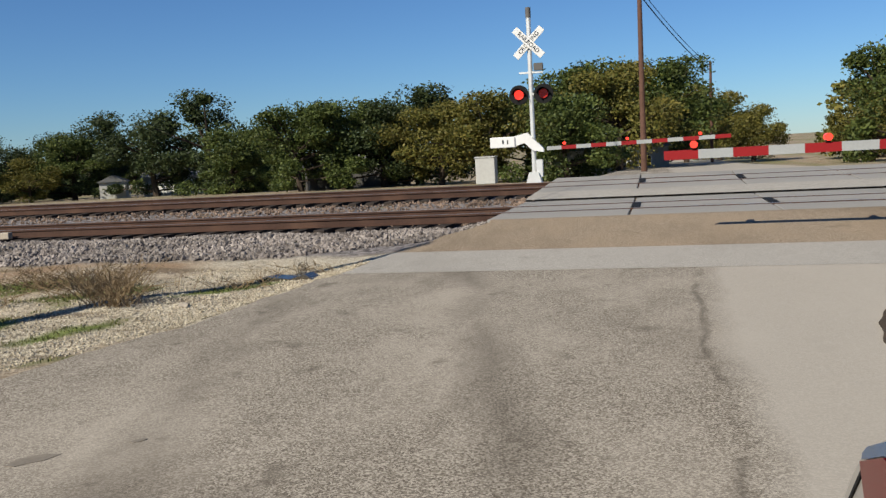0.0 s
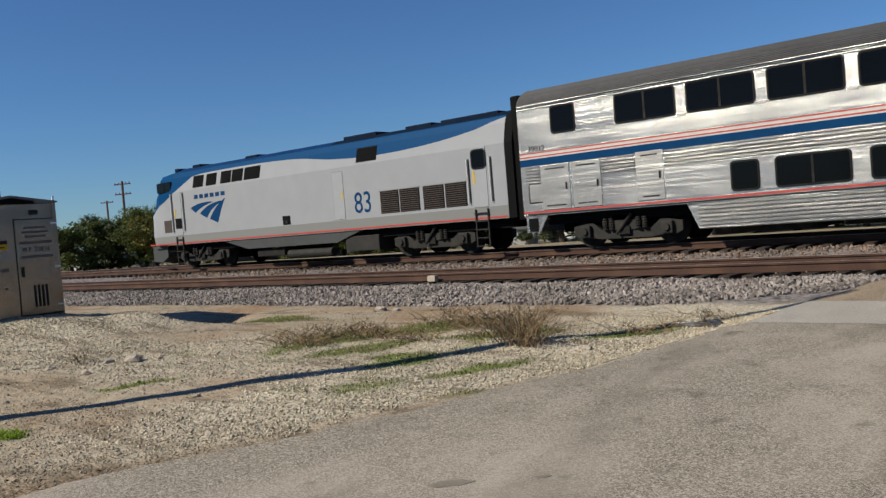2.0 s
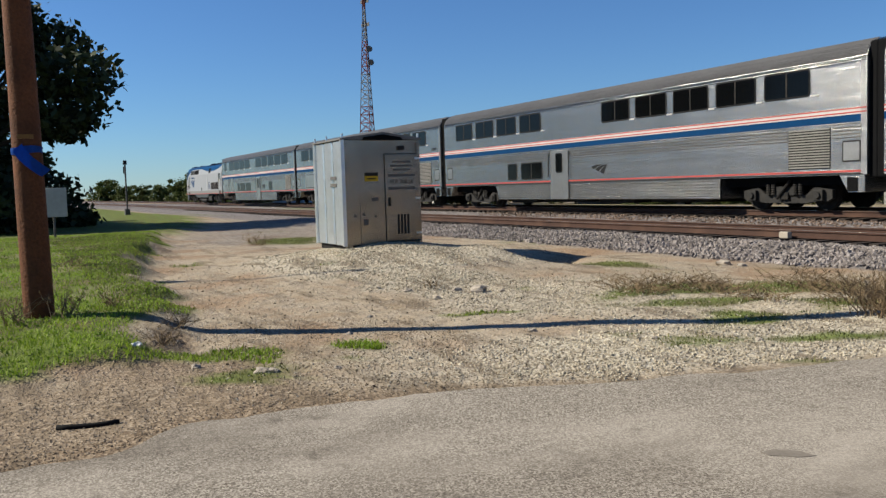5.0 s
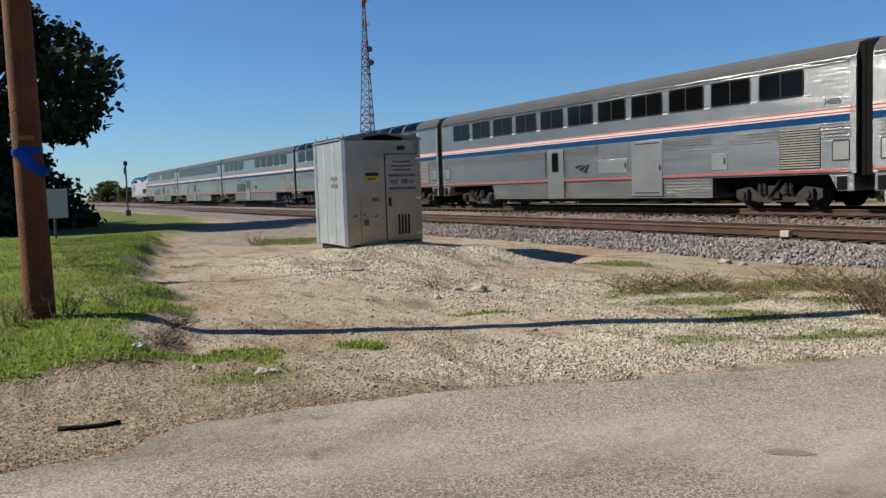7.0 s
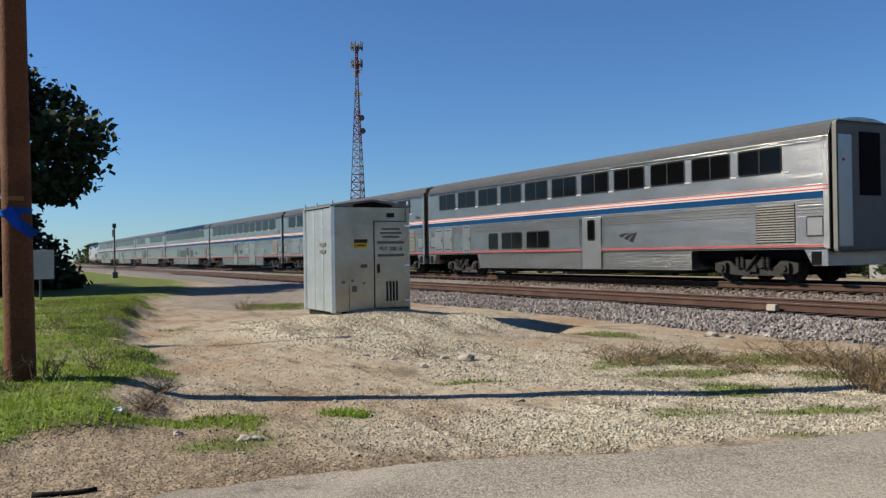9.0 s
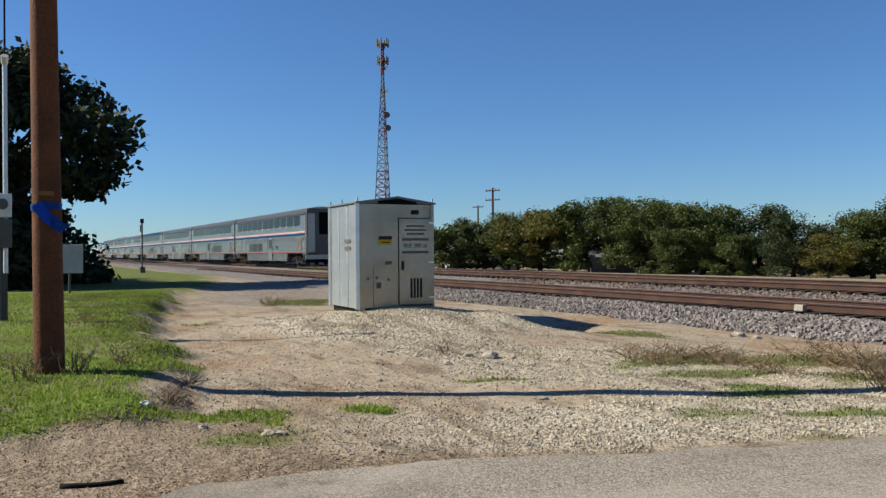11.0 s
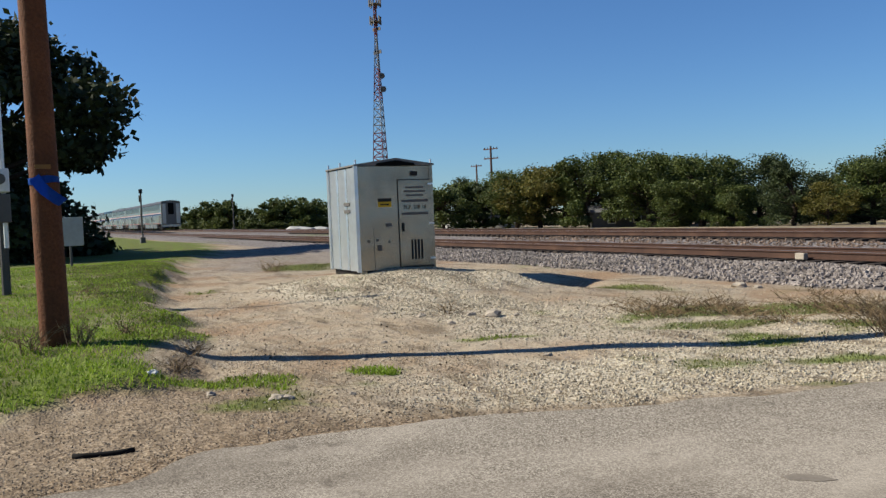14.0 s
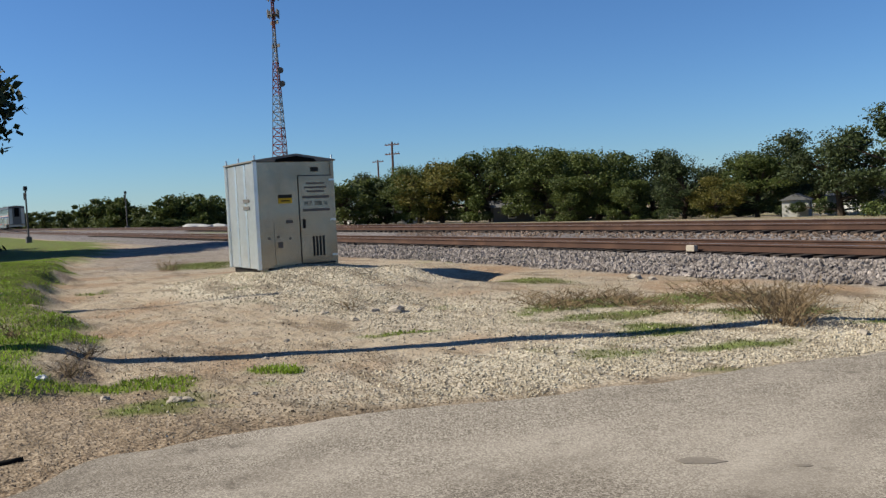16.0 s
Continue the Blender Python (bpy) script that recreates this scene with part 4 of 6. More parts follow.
cars.append(build_coach(2, SILVER, [(1.5, 3.15), *win(3.6, 3), *win(13.75, 5)], [(6.6, 7.3), (7.75, 9.4)], [(10.1, 11.4)], [], GR, mark=13.0))
cars.append(build_coach(3, "stainless steel lounge coach with curved roof-edge windows and stripes", [(0.95 + 2.03 * i, 0.95 + 2.03 * i + 1.6) for i in range(12) if 0.95 + 2.03 * i + 1.6 < 24.2], [(8.2, 8.8), (9.9, 11.4), (11.85, 13.4), (15.85, 17.4)], [(13.85, 14.8)], [], GR, lounge=True, mark=18.3))
cars.append(build_coach(4, "striped stainless steel double-deck coach with a wide baggage door", win(1.55, 11, 2.055, 1.62), [], [(10.2, 11.4)], [(13.8, 15.6, 1.35, 1.9), (15.86, 17.55, 0.46, 2.5), (20.0, 20.7, 1.3, 1.85)], [(22.85, 24.35, 1.22, 2.43)], "34035", mark=12.2))
cars.append(build_coach(5, SILVER, [(1.5, 3.1), *win(3.6, 10)], [(14.35, 15.9), (16.25, 17.8), (18.15, 18.9)], [(11.0, 12.0)], [(2.3, 4.0, 1.2, 2.4)], GR, "34042", mark=13.0))
cars.append(build_coach(6, "striped stainless steel last coach with red marker lights", win(1.5, 11, 2.07, 1.65), [(6.55, 7.3), (7.74, 9.38), (9.85, 11.52)], [(13.9, 15.1)], [(0.85, 1.82, 1.2, 2.4), (1.92, 2.85, 1.2, 2.4), (3.95, 4.75, 1.1, 2.5)], GR, last=True, mark=16.2))


def loco_paint():
    """White flanks, blue above a waving line, grey below; by height and length on the body."""
    m = bpy.data.materials.new("locomotive_paint")
    m.use_nodes = True
    nt = m.node_tree
    b = nt.nodes["Principled BSDF"]
    tc = nt.nodes.new("ShaderNodeTexCoord")
    sp = nt.nodes.new("ShaderNodeSeparateXYZ")
    nt.links.new(tc.outputs["Object"], sp.inputs[0])
    u = nt.nodes.new("ShaderNodeMapRange")
    u.inputs["From Min"].default_value, u.inputs["From Max"].default_value = -21.0, 0.0
    nt.links.new(sp.outputs[0], u.inputs["Value"])
    fc = nt.nodes.new("ShaderNodeFloatCurve")
    c = fc.mapping.curves[0]
    line = [(0.0, 2.43), (0.06, 2.86), (0.12, 3.36), (0.17, 3.83), (0.185, 3.95), (0.3, 4.03), (0.50, 3.95), (0.62, 3.68), (0.71, 3.60), (0.81, 3.66), (0.91, 3.87), (0.985, 4.18), (1.0, 4.2)]
    for (px, pz) in line:
        v = ((px), (pz - 2.0) / 3.0)
        if px in (0.0, 1.0):
            c.points[0 if px == 0 else -1].location = v
        else:
            c.points.new(*v)
    for p in c.points:
        p.handle_type = "AUTO_CLAMPED"
    fc.mapping.update()
    nt.links.new(u.outputs[0], fc.inputs["Value"])
    zn = nt.nodes.new("ShaderNodeMapRange")
    zn.inputs["From Min"].default_value, zn.inputs["From Max"].default_value = 2.0, 5.0
    zn.clamp = False
    nt.links.new(sp.outputs[2], zn.inputs["Value"])
    gt = nt.nodes.new("ShaderNodeMath")
    gt.operation = "GREATER_THAN"
    nt.links.new(zn.outputs[0], gt.inputs[0])
    nt.links.new(fc.outputs[0], gt.inputs[1])
    no = nt.nodes.new("ShaderNodeTexNoise")
    no.inputs["Scale"].default_value, no.inputs["Detail"].default_value = 1.5, 6
    nt.links.new(tc.outputs["Object"], no.inputs["Vector"])
    wr = nt.nodes.new("ShaderNodeValToRGB")
    wr.color_ramp.elements[0].color, wr.color_ramp.elements[1].color = (0.215, 0.223, 0.235, 1), (0.26, 0.268, 0.28, 1)
    nt.links.new(no.outputs["Fac"], wr.inputs[0])
    mx = nt.nodes.new("ShaderNodeMix")
    mx.data_type = "RGBA"
    nt.links.new(gt.outputs[0], mx.inputs["Factor"])
    nt.links.new(wr.outputs[0], mx.inputs["A"])
    mx.inputs["B"].default_value = (0.002, 0.040, 0.115, 1)
    lt = nt.nodes.new("ShaderNodeMath")
    lt.operation = "LESS_THAN"
    nt.links.new(sp.outputs[2], lt.inputs[0])
    lt.inputs[1].default_value = 1.45
    m2 = nt.nodes.new("ShaderNodeMix")
    m2.data_type = "RGBA"
    nt.links.new(lt.outputs[0], m2.inputs["Factor"])
    nt.links.new(mx.outputs["Result"], m2.inputs["A"])
    m2.inputs["B"].default_value = (0.165, 0.165, 0.16, 1)
    nt.links.new(m2.outputs["Result"], b.inputs["Base Color"])
    b.inputs["Roughness"].default_value = 0.5
    b.inputs["Specular IOR Level"].default_value = 0.04
    return m


def build_locomotive():
    root = thing("locomotive", "white and dark blue streamlined diesel locomotive with red sill line", "locomotive")
    y = -1.5
    # cross-sections from the nose to the tail: half widths at fixed rows
    def ring(u, pts):
        return [(u, a, b) for a, b in pts] + [(u, -a, b) for a, b in reversed(pts)]
    secs = []
    full = [(1.5, 1.05), (1.5, 1.5), (1.5, 2.45), (1.5, 3.36), (1.36, 3.98), (1.25, 4.22), (0.8, 4.36), (0.3, 4.38)]
    nose = [(0.85, 1.1), (0.95, 1.5), (0.85, 2.4), (0.8, 2.44), (0.7, 2.47), (0.6, 2.49), (0.4, 2.5), (0.15, 2.5)]
    n2 = [(1.15, 1.08), (1.2, 1.5), (1.16, 2.45), (1.0, 2.75), (0.9, 2.82), (0.7, 2.86), (0.4, 2.88), (0.15, 2.88)]
    n3 = [(1.38, 1.06), (1.40, 1.5), (1.38, 2.45), (1.25, 3.2), (1.05, 3.6), (0.8, 3.66), (0.5, 3.70), (0.15, 3.7)]
    n4 = [(1.46, 1.05), (1.47, 1.5), (1.47, 2.45), (1.42, 3.3), (1.25, 3.98), (1.1, 4.16), (0.7, 4.26), (0.2, 4.28)]
    for u, s in ((-21.0, nose), (-20.85, n2), (-20.3, n3), (-19.85, n4), (-18.8, full), (-10, full), (-0.75, full), (-0.45, full)):
        secs.append(ring(u, s))
    bm = bmesh.new()
    rings = [[bm.verts.new(p) for p in s] for s in secs]
    n = len(rings[0])
    for a, b in zip(rings, rings[1:]):
        for i in range(n):
            j = (i + 1) % n
            bm.faces.new((a[i], b[i], b[j], a[j]))
    bm.faces.new(rings[0])
    bm.faces.new(rings[-1][::-1])
    bmesh.ops.recalc_face_normals(bm, faces=bm.faces[:])
    bm.normal_update()
    for f in bm.faces:
        f.smooth = True
    for e in bm.edges:
        e.smooth = e.calc_face_angle(3.0) < radians(9)
    part("body", bm, loco_paint(), root, "white flanks with a sweeping dark blue top")
    part("tail_end", prism(bmesh.new(), [(-1.49, 1.05), (-1.49, 3.36), (-1.35, 3.98), (-1.24, 4.24), (0, 4.4), (1.24, 4.24), (1.35, 3.98), (1.49, 3.36), (1.49, 1.05)], "x", -0.45, -0.16), BLACK, root, "black tail end")
    for a, b, m in ((-18.6, -8.6, ROOF_BLUE), (-8.6, -0.4, SKIRT_DARK)):
        part("roof", prism(bmesh.new(), [(-1.26, 4.21), (-0.8, 4.40), (0, 4.43), (0.8, 4.40), (1.26, 4.21)], "x", a, b), m, root, "blue roof" if a < -10 else "dark roof")
    for a, b, h in ((-8.1, -6.4, 4.50), (-5.0, -3.8, 4.47), (-3.4, -1.0, 4.46), (-19.2, -18.9, 4.46), (-17.8, -17.2, 4.49), (-14.0, -13.2, 4.46)):
        part("roof_hatch", boxed(a, b, -0.9, 0.9, 4.3, h, bevel=0.03), SKIRT_DARK, root)
    # sill line, skirts
    part("red_sill", boxed(-20.7, -0.5, y - 0.008, y + 0.02, 1.08, 1.135), STRIPE_RED, root)
    part("tank", prism(bmesh.new(), [(-15.3, 1.07), (-13.6, 0.66), (-8.3, 0.66), (-6.9, 1.07)], "y", -1.46, 1.46), SKIRT_GREY, root, "dark grey fuel tank skirt")
    part("pilot", prism(bmesh.new(), [(-20.95, 1.05), (-20.95, 0.35), (-20.2, 0.3), (-19.75, 0.55), (-19.75, 1.05)], "y", -1.25, 1.25), SKIRT_GREY, root, "grey front pilot plow")
    part("frame_box", boxed(-19.7, -0.5, -1.2, 1.2, 0.75, 1.07), BLACK, root)
    part("air_reservoir", tube(bmesh.new(), (-11.1, -1.35, 0.34), (-8.6, -1.35, 0.34), 0.16, n=14), TRUCK_GREY, root)
    part("equipment_box", boxed(-7.9, -6.2, -1.4, 1.4, 0.3, 0.85, bevel=0.03), TRUCK_GREY, root)
    part("battery_box", boxed(-13.2, -11.5, -1.3, 1.3, 0.3, 0.6, bevel=0.03), GRIME, root)
    add_truck(root, -17.1, 2.74, 0.51, colour=TRUCK_GREY)
    add_truck(root, -3.9, 2.74, 0.51, colour=TRUCK_GREY)
    # cab windows and louvres, on the sloping upper flank
    def slope_y(z):
        return float(np.interp(z, [1.0, 3.36, 3.98, 4.22], [1.5, 1.5, 1.36, 1.25]))

    def slope_pane(x0, x1, z0, z1, name, material, label=""):
        b2 = bmesh.new()
        ya, yb = slope_y(z0) + 0.012, slope_y(z1) + 0.012
        v = [b2.verts.new(p) for p in ((x0, -ya, z0), (x1, -ya, z0), (x1, -yb, z1), (x0, -yb, z1))]
        w = [b2.verts.new((p.co.x, p.co.y + 0.08, p.co.z)) for p in v]
        b2.faces.new(v)
        b2.faces.new(w[::-1])
        for i in range(4):
            j = (i + 1) % 4
            b2.faces.new((v[j], v[i], w[i], w[j]))
        return part(name, b2, material, root, label)
    cabw = part("cab_window", prism(bmesh.new(), rounded(-19.85, -18.75, 3.42, 3.86, 0.06), "y", -1.475, -1.3), WINDOW, root, "side cab window")
    part("divider", boxed(-19.3, -19.25, -1.485, -1.45, 3.42, 3.86), BLACK, cabw)
    for a, b in ((-17.05, -16.3), (-16.08, -15.36), (-15.05, -14.35), (-14.28, -13.56), (-13.45, -12.44), (-6.95, -5.95)):
        lv = slope_pane(a, b, 3.44, 3.94, "louvre", BLACK, "dark louvred vent")
        first = None
        for i in range(6):
            z = 3.47 + i * 0.078
            part("blade", boxed(a + 0.03, b - 0.03, -slope_y(z) - 0.03, -slope_y(z) + 0.02, z, z + 0.02), BLACK, lv)
    # windscreen
    ws = bmesh.new()
    v = [ws.verts.new(p) for p in ((-20.72, -0.75, 2.98), (-20.72, 0.75, 2.98), (-20.28, 0.72, 3.62), (-20.28, -0.72, 3.62))]
    ws.faces.new(v)
    bmesh.ops.solidify(ws, geom=ws.faces[:], thickness=0.05)
    for vv in ws.verts:
        vv.co.x -= 0.05
    part("windscreen", ws, WINDOW, root)
    for s in (-0.55, 0.55):
        part("headlight", tube(bmesh.new(), (-21.06, s, 2.1), (-20.9, s, 2.1), 0.12, n=12), ALU, root)
    # big side grilles
    for a, b in ((-5.87, -5.0), (-4.95, -4.05), (-3.88, -2.98), (-2.92, -2.04)):
        g = part("grille", boxed(a, b, y - 0.012, y + 0.02, 1.55, 2.32), BLACK, root, "dark radiator grille")
        first = None
        for i in range(11):
            z = 1.57 + i * 0.068
            if first is None:
                first = part("blade", boxed(a + 0.02, b - 0.02, y - 0.03, y - 0.01, 0, 0.028), GRILLE_BROWN, g)
                first.location.z = z
            else:
                share("blade", first, g, pose(0, 0, z))
        part("rim", boxed(a - 0.03, b + 0.03, y - 0.02, y, 2.32, 2.35), LOCO_GREY, g)
    # doors with handrails and steps
    for a, b, glass in ((-18.55, -18.0, False), (-1.76, -1.19, True)):
        d = part("door", boxed(a, b, y - 0.015, y + 0.02, 1.46, 3.36, bevel=0.006), LOCO_WHITE, root, "white side door")
        if glass:
            pane(d, a + 0.04, b - 0.04, 2.7, 3.24, y - 0.015, 0.08)
        part("yellow_label", boxed(a + 0.03, a + 0.1, y - 0.022, y, 2.2, 2.6), YELLOW, d)
        for hx in (a - 0.16, b + 0.16):
            part("recess", boxed(hx - 0.07, hx + 0.07, y - 0.004, y + 0.02, 1.62, 3.0 if glass else 3.3), SKIRT_GREY, d)
            part("handrail", tube(bmesh.new(), (hx, y - 0.06, 1.6), (hx, y - 0.06, 3.0 if glass else 3.3), 0.02, n=8), ALU, d)
        lad = bmesh.new()
        for sx in (a + 0.02, b - 0.06):
            box(lad, sx, sx + 0.04, y - 0.05, y - 0.01, 0.2, 1.4)
        for i in range(5):
            box(lad, a + 0.02, b - 0.02, y - 0.07, y + 0.05, 0.22 + i * 0.26, 0.25 + i * 0.26)
        part("ladder", lad, TRUCK_GREY, d, "grey boarding steps")
        if not glass:
            part("step_pocket", boxed(a + 0.03, b - 0.03, y - 0.018, y, 1.75, 2.2), BLACK, d)
    part("panel_line", boxed(-8.25, -7.67, y - 0.006, y + 0.02, 1.47, 3.22), LOCO_GREY, root)
    dd = part("engine_door", boxed(-8.23, -7.69, y - 0.012, y + 0.02, 1.49, 3.2), LOCO_WHITE, root)
    part("yellow_label", boxed(-7.8, -7.74, y - 0.018, y, 2.2, 2.5), YELLOW, dd)
    part("vent", boxed(-19.45, -18.85, y - 0.0, y + 0.14, 1.62, 2.16), GRILLE_BROWN, root)
    part("fuel_filler", boxed(-11.2, -10.75, y - 0.01, y + 0.02, 1.48, 1.82), BLACK, root)
    part("filler_cap", tube(bmesh.new(), (-10.95, y - 0.04, 1.58), (-10.95, y, 1.58), 0.07, n=12), GRIME, root)
    # road number, plain bar in place of lettering, emblem
    lettering("number", "83", 1.05, STRIPE_BLUE, root, pose(-6.74, y - 0.006, 1.98) @ FACE, squeeze=0.86)
    x = -16.98
    for i in range(6):
        part("letter_bar", boxed(x + i * 0.385, x + i * 0.385 + 0.27, y - 0.006, y + 0.01, 2.95, 3.12), STRIPE_BLUE, root, "dark blue plain bar")
    logo_swoosh(root, -17.3, 1.95, 2.5, 0.88, y, STRIPE_BLUE, "dark blue plain emblem stripe")
    return root


LOCO_WHITE = shader("door_white", (0.42, 0.435, 0.455), 0.45, 0, 0.06, 2, 15)
ROOF_BLUE = shader("roof_blue", (0.004, 0.04, 0.14), 0.55, 0, 0.15, 1, 8, spec=0.12)
SKIRT_DARK = shader("roof_dark", (0.008, 0.018, 0.04), 0.7, 0, 0.3, 1, 8, spec=0.04)
GRILLE_BROWN = shader("grille_brown", (0.085, 0.065, 0.055), 0.7, 0.1, 0.2, 3, 20)
loco = build_locomotive()


# ---- signal cabinet ----
def build_cabinet():
    # front face runs from the near corner a to b; the side goes back from a to c
    ax, ay = -16.93, 6.40
    ang = 89.0
    root = thing("signal_cabinet", "weathered galvanised steel signal cabinet on a gravel mound", "cabinet", at=pose(ax, ay, 0.37, 0, 0, ang))
    W, D, H = 1.72, 1.80, 2.27
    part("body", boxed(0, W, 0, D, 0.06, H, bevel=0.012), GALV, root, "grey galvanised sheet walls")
    part("base_frame", boxed(0.05, W - 0.05, 0.05, D - 0.05, -0.06, 0.06), GRIME, root)
    for sx in (0.1, W / 2, W - 0.1):
        part("foot", boxed(sx - 0.06, sx + 0.06, -0.02, 0.12, -0.12, 0.06), GALV, root)
    rib = bmesh.new()
    n = 3
    for i in range(n):
        y0 = 0.04 + i * (D - 0.08) / n
        prism(rib, [(0.0, y0), (-0.025, y0 + 0.04), (-0.025, y0 + (D - 0.08) / n - 0.10), (0.0, y0 + (D - 0.08) / n - 0.04)], "z", 0.07, H - 0.02)
    part("ribbed_side", rib, GALV_SUNLIT, root, "ribbed side panel, sunlit brightness put in its colour")
    part("corner_trim", boxed(-0.045, 0.03, -0.03, 0.05, 0.05, H + 0.02), GALV_SUNLIT, root)
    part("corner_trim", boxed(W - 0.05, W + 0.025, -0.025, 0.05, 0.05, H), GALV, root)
    part("corner_trim", boxed(-0.05, 0.02, D - 0.06, D + 0.02, 0.05, H + 0.02), GALV_SUNLIT, root)
    part("roof", prism(bmesh.new(), [(-0.06, H), (-0.06, H + 0.03), (W * 0.52, H + 0.16), (W + 0.06, H + 0.03), (W + 0.06, H)], "y", -0.06, D + 0.06), ROOF_DARK, root, "low dark gable roof sheet")
    part("roof_vent", prism(bmesh.new(), [(0.42, H - 0.005), (0.45, H + 0.05), (W * 0.52, H + 0.11), (W - 0.42, H + 0.045), (W - 0.38, H - 0.01)], "y", -0.075, -0.04), BLACK, root, "dark gable vent slot")
    for px, py in ((0.0, 0.0), (0.0, D * 0.55), (W, 0.0), (0, D)):
        part("lifting_eye", tube(bmesh.new(), (px, py, H), (px, py, H + 0.13), 0.022, n=8), GALV_SUNLIT, root)
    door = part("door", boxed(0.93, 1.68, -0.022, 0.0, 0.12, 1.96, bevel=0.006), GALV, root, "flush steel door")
    seam = bmesh.new()
    for a in ((0.915, 0.93, 0.12, 1.97), (1.68, 1.692, 0.12, 1.97)):
        box(seam, a[0], a[1], -0.01, 0.0, a[2], a[3])
    box(seam, 0.915, 1.692, -0.01, 0.0, 1.96, 1.975)
    box(seam, 0.9, 1.7, -0.03, 0.0, 0.09, 0.115)
    part("door_seam", seam, SIGN_BLACK, door)
    part("handle", boxed(0.99, 1.03, -0.07, -0.02, 0.86, 1.05, bevel=0.01), SIGN_BLACK, door, "black door handle")
    for i in range(4):
        x = 1.185 + i * 0.075
        part("vent_slot", boxed(x, x + 0.045, -0.028, -0.018, 0.26, 0.68), SIGN_BLACK, door)
    for z in (0.25, 1.0, 1.85):
        part("hinge", boxed(1.62, 1.74, -0.034, -0.015, z, z + 0.035), GALV_SUNLIT, door)
    F = FACE
    # stencilled lines: the small ones cannot be read
    for i, (w, z) in enumerate(((0.42, 1.80), (0.50, 1.715), (0.40, 1.63))):
        part("stencil_bar", boxed(1.305 - w / 2, 1.305 + w / 2, -0.026, -0.02, z - 0.02, z + 0.02), SIGN_GREY, door, "small unreadable dark lettering")
    part("stencil_bar", boxed(1.305 - 0.31, 1.305 + 0.31, -0.026, -0.02, 1.485, 1.54), SIGN_GREY, door, "faded stencilled bar")
    lettering("stencil", "M.P. 208.16", 0.125, SIGN_BLACK, door, pose(1.305, -0.026, 1.375) @ F, squeeze=0.9)
    part("stencil_bar", boxed(1.305 - 0.31, 1.305 + 0.31, -0.026, -0.02, 1.21, 1.265), SIGN_GREY, door, "faded stencilled bar")
    warn = part("warning_plate", boxed(0.47, 0.77, -0.008, 0.0, 1.40, 1.58), YELLOW, root, "yellow and black warning plate")
    part("plate_band", boxed(0.47, 0.77, -0.012, -0.006, 1.51, 1.58), SIGN_BLACK, warn)
    part("plate_bar", boxed(0.52, 0.72, -0.012, -0.006, 1.44, 1.465), SIGN_BLACK, warn)
    part("lamp_box", boxed(1.24, 1.38, -0.05, 0.0, 2.05, 2.14), SIGN_BLACK, root)
    for x, z, w, h in ((0.62, 0.98, 0.14, 0.07), (0.42, 0.48, 0.1, 0.12), (0.4, 0.68, 0.05, 0.05), (0.67, 0.64, 0.04, 0.04), (0.2, 0.66, 0.05, 0.05)):
        part("cover_plate", boxed(x, x + w, -0.012, 0.0, z, z + h), SIGN_GREY, root)
    part("panel_seam", boxed(0.345, 0.352, -0.006, 0.0, 0.06, 0.95), SIGN_GREY, root)
    for z in (1.45, 1.3):
        part("side_bar", boxed(-0.042, -0.034, 0.35, 0.72, z, z + 0.07), SIGN_GREY, root, "small unreadable stencilled marks")
    return root


SIGN_GREY = shader("faded_stencil", (0.16, 0.15, 0.14), 0.6)
ROOF_DARK = shader("cabinet_roof", (0.26, 0.25, 0.235), 0.6, 0.2)
build_cabinet()


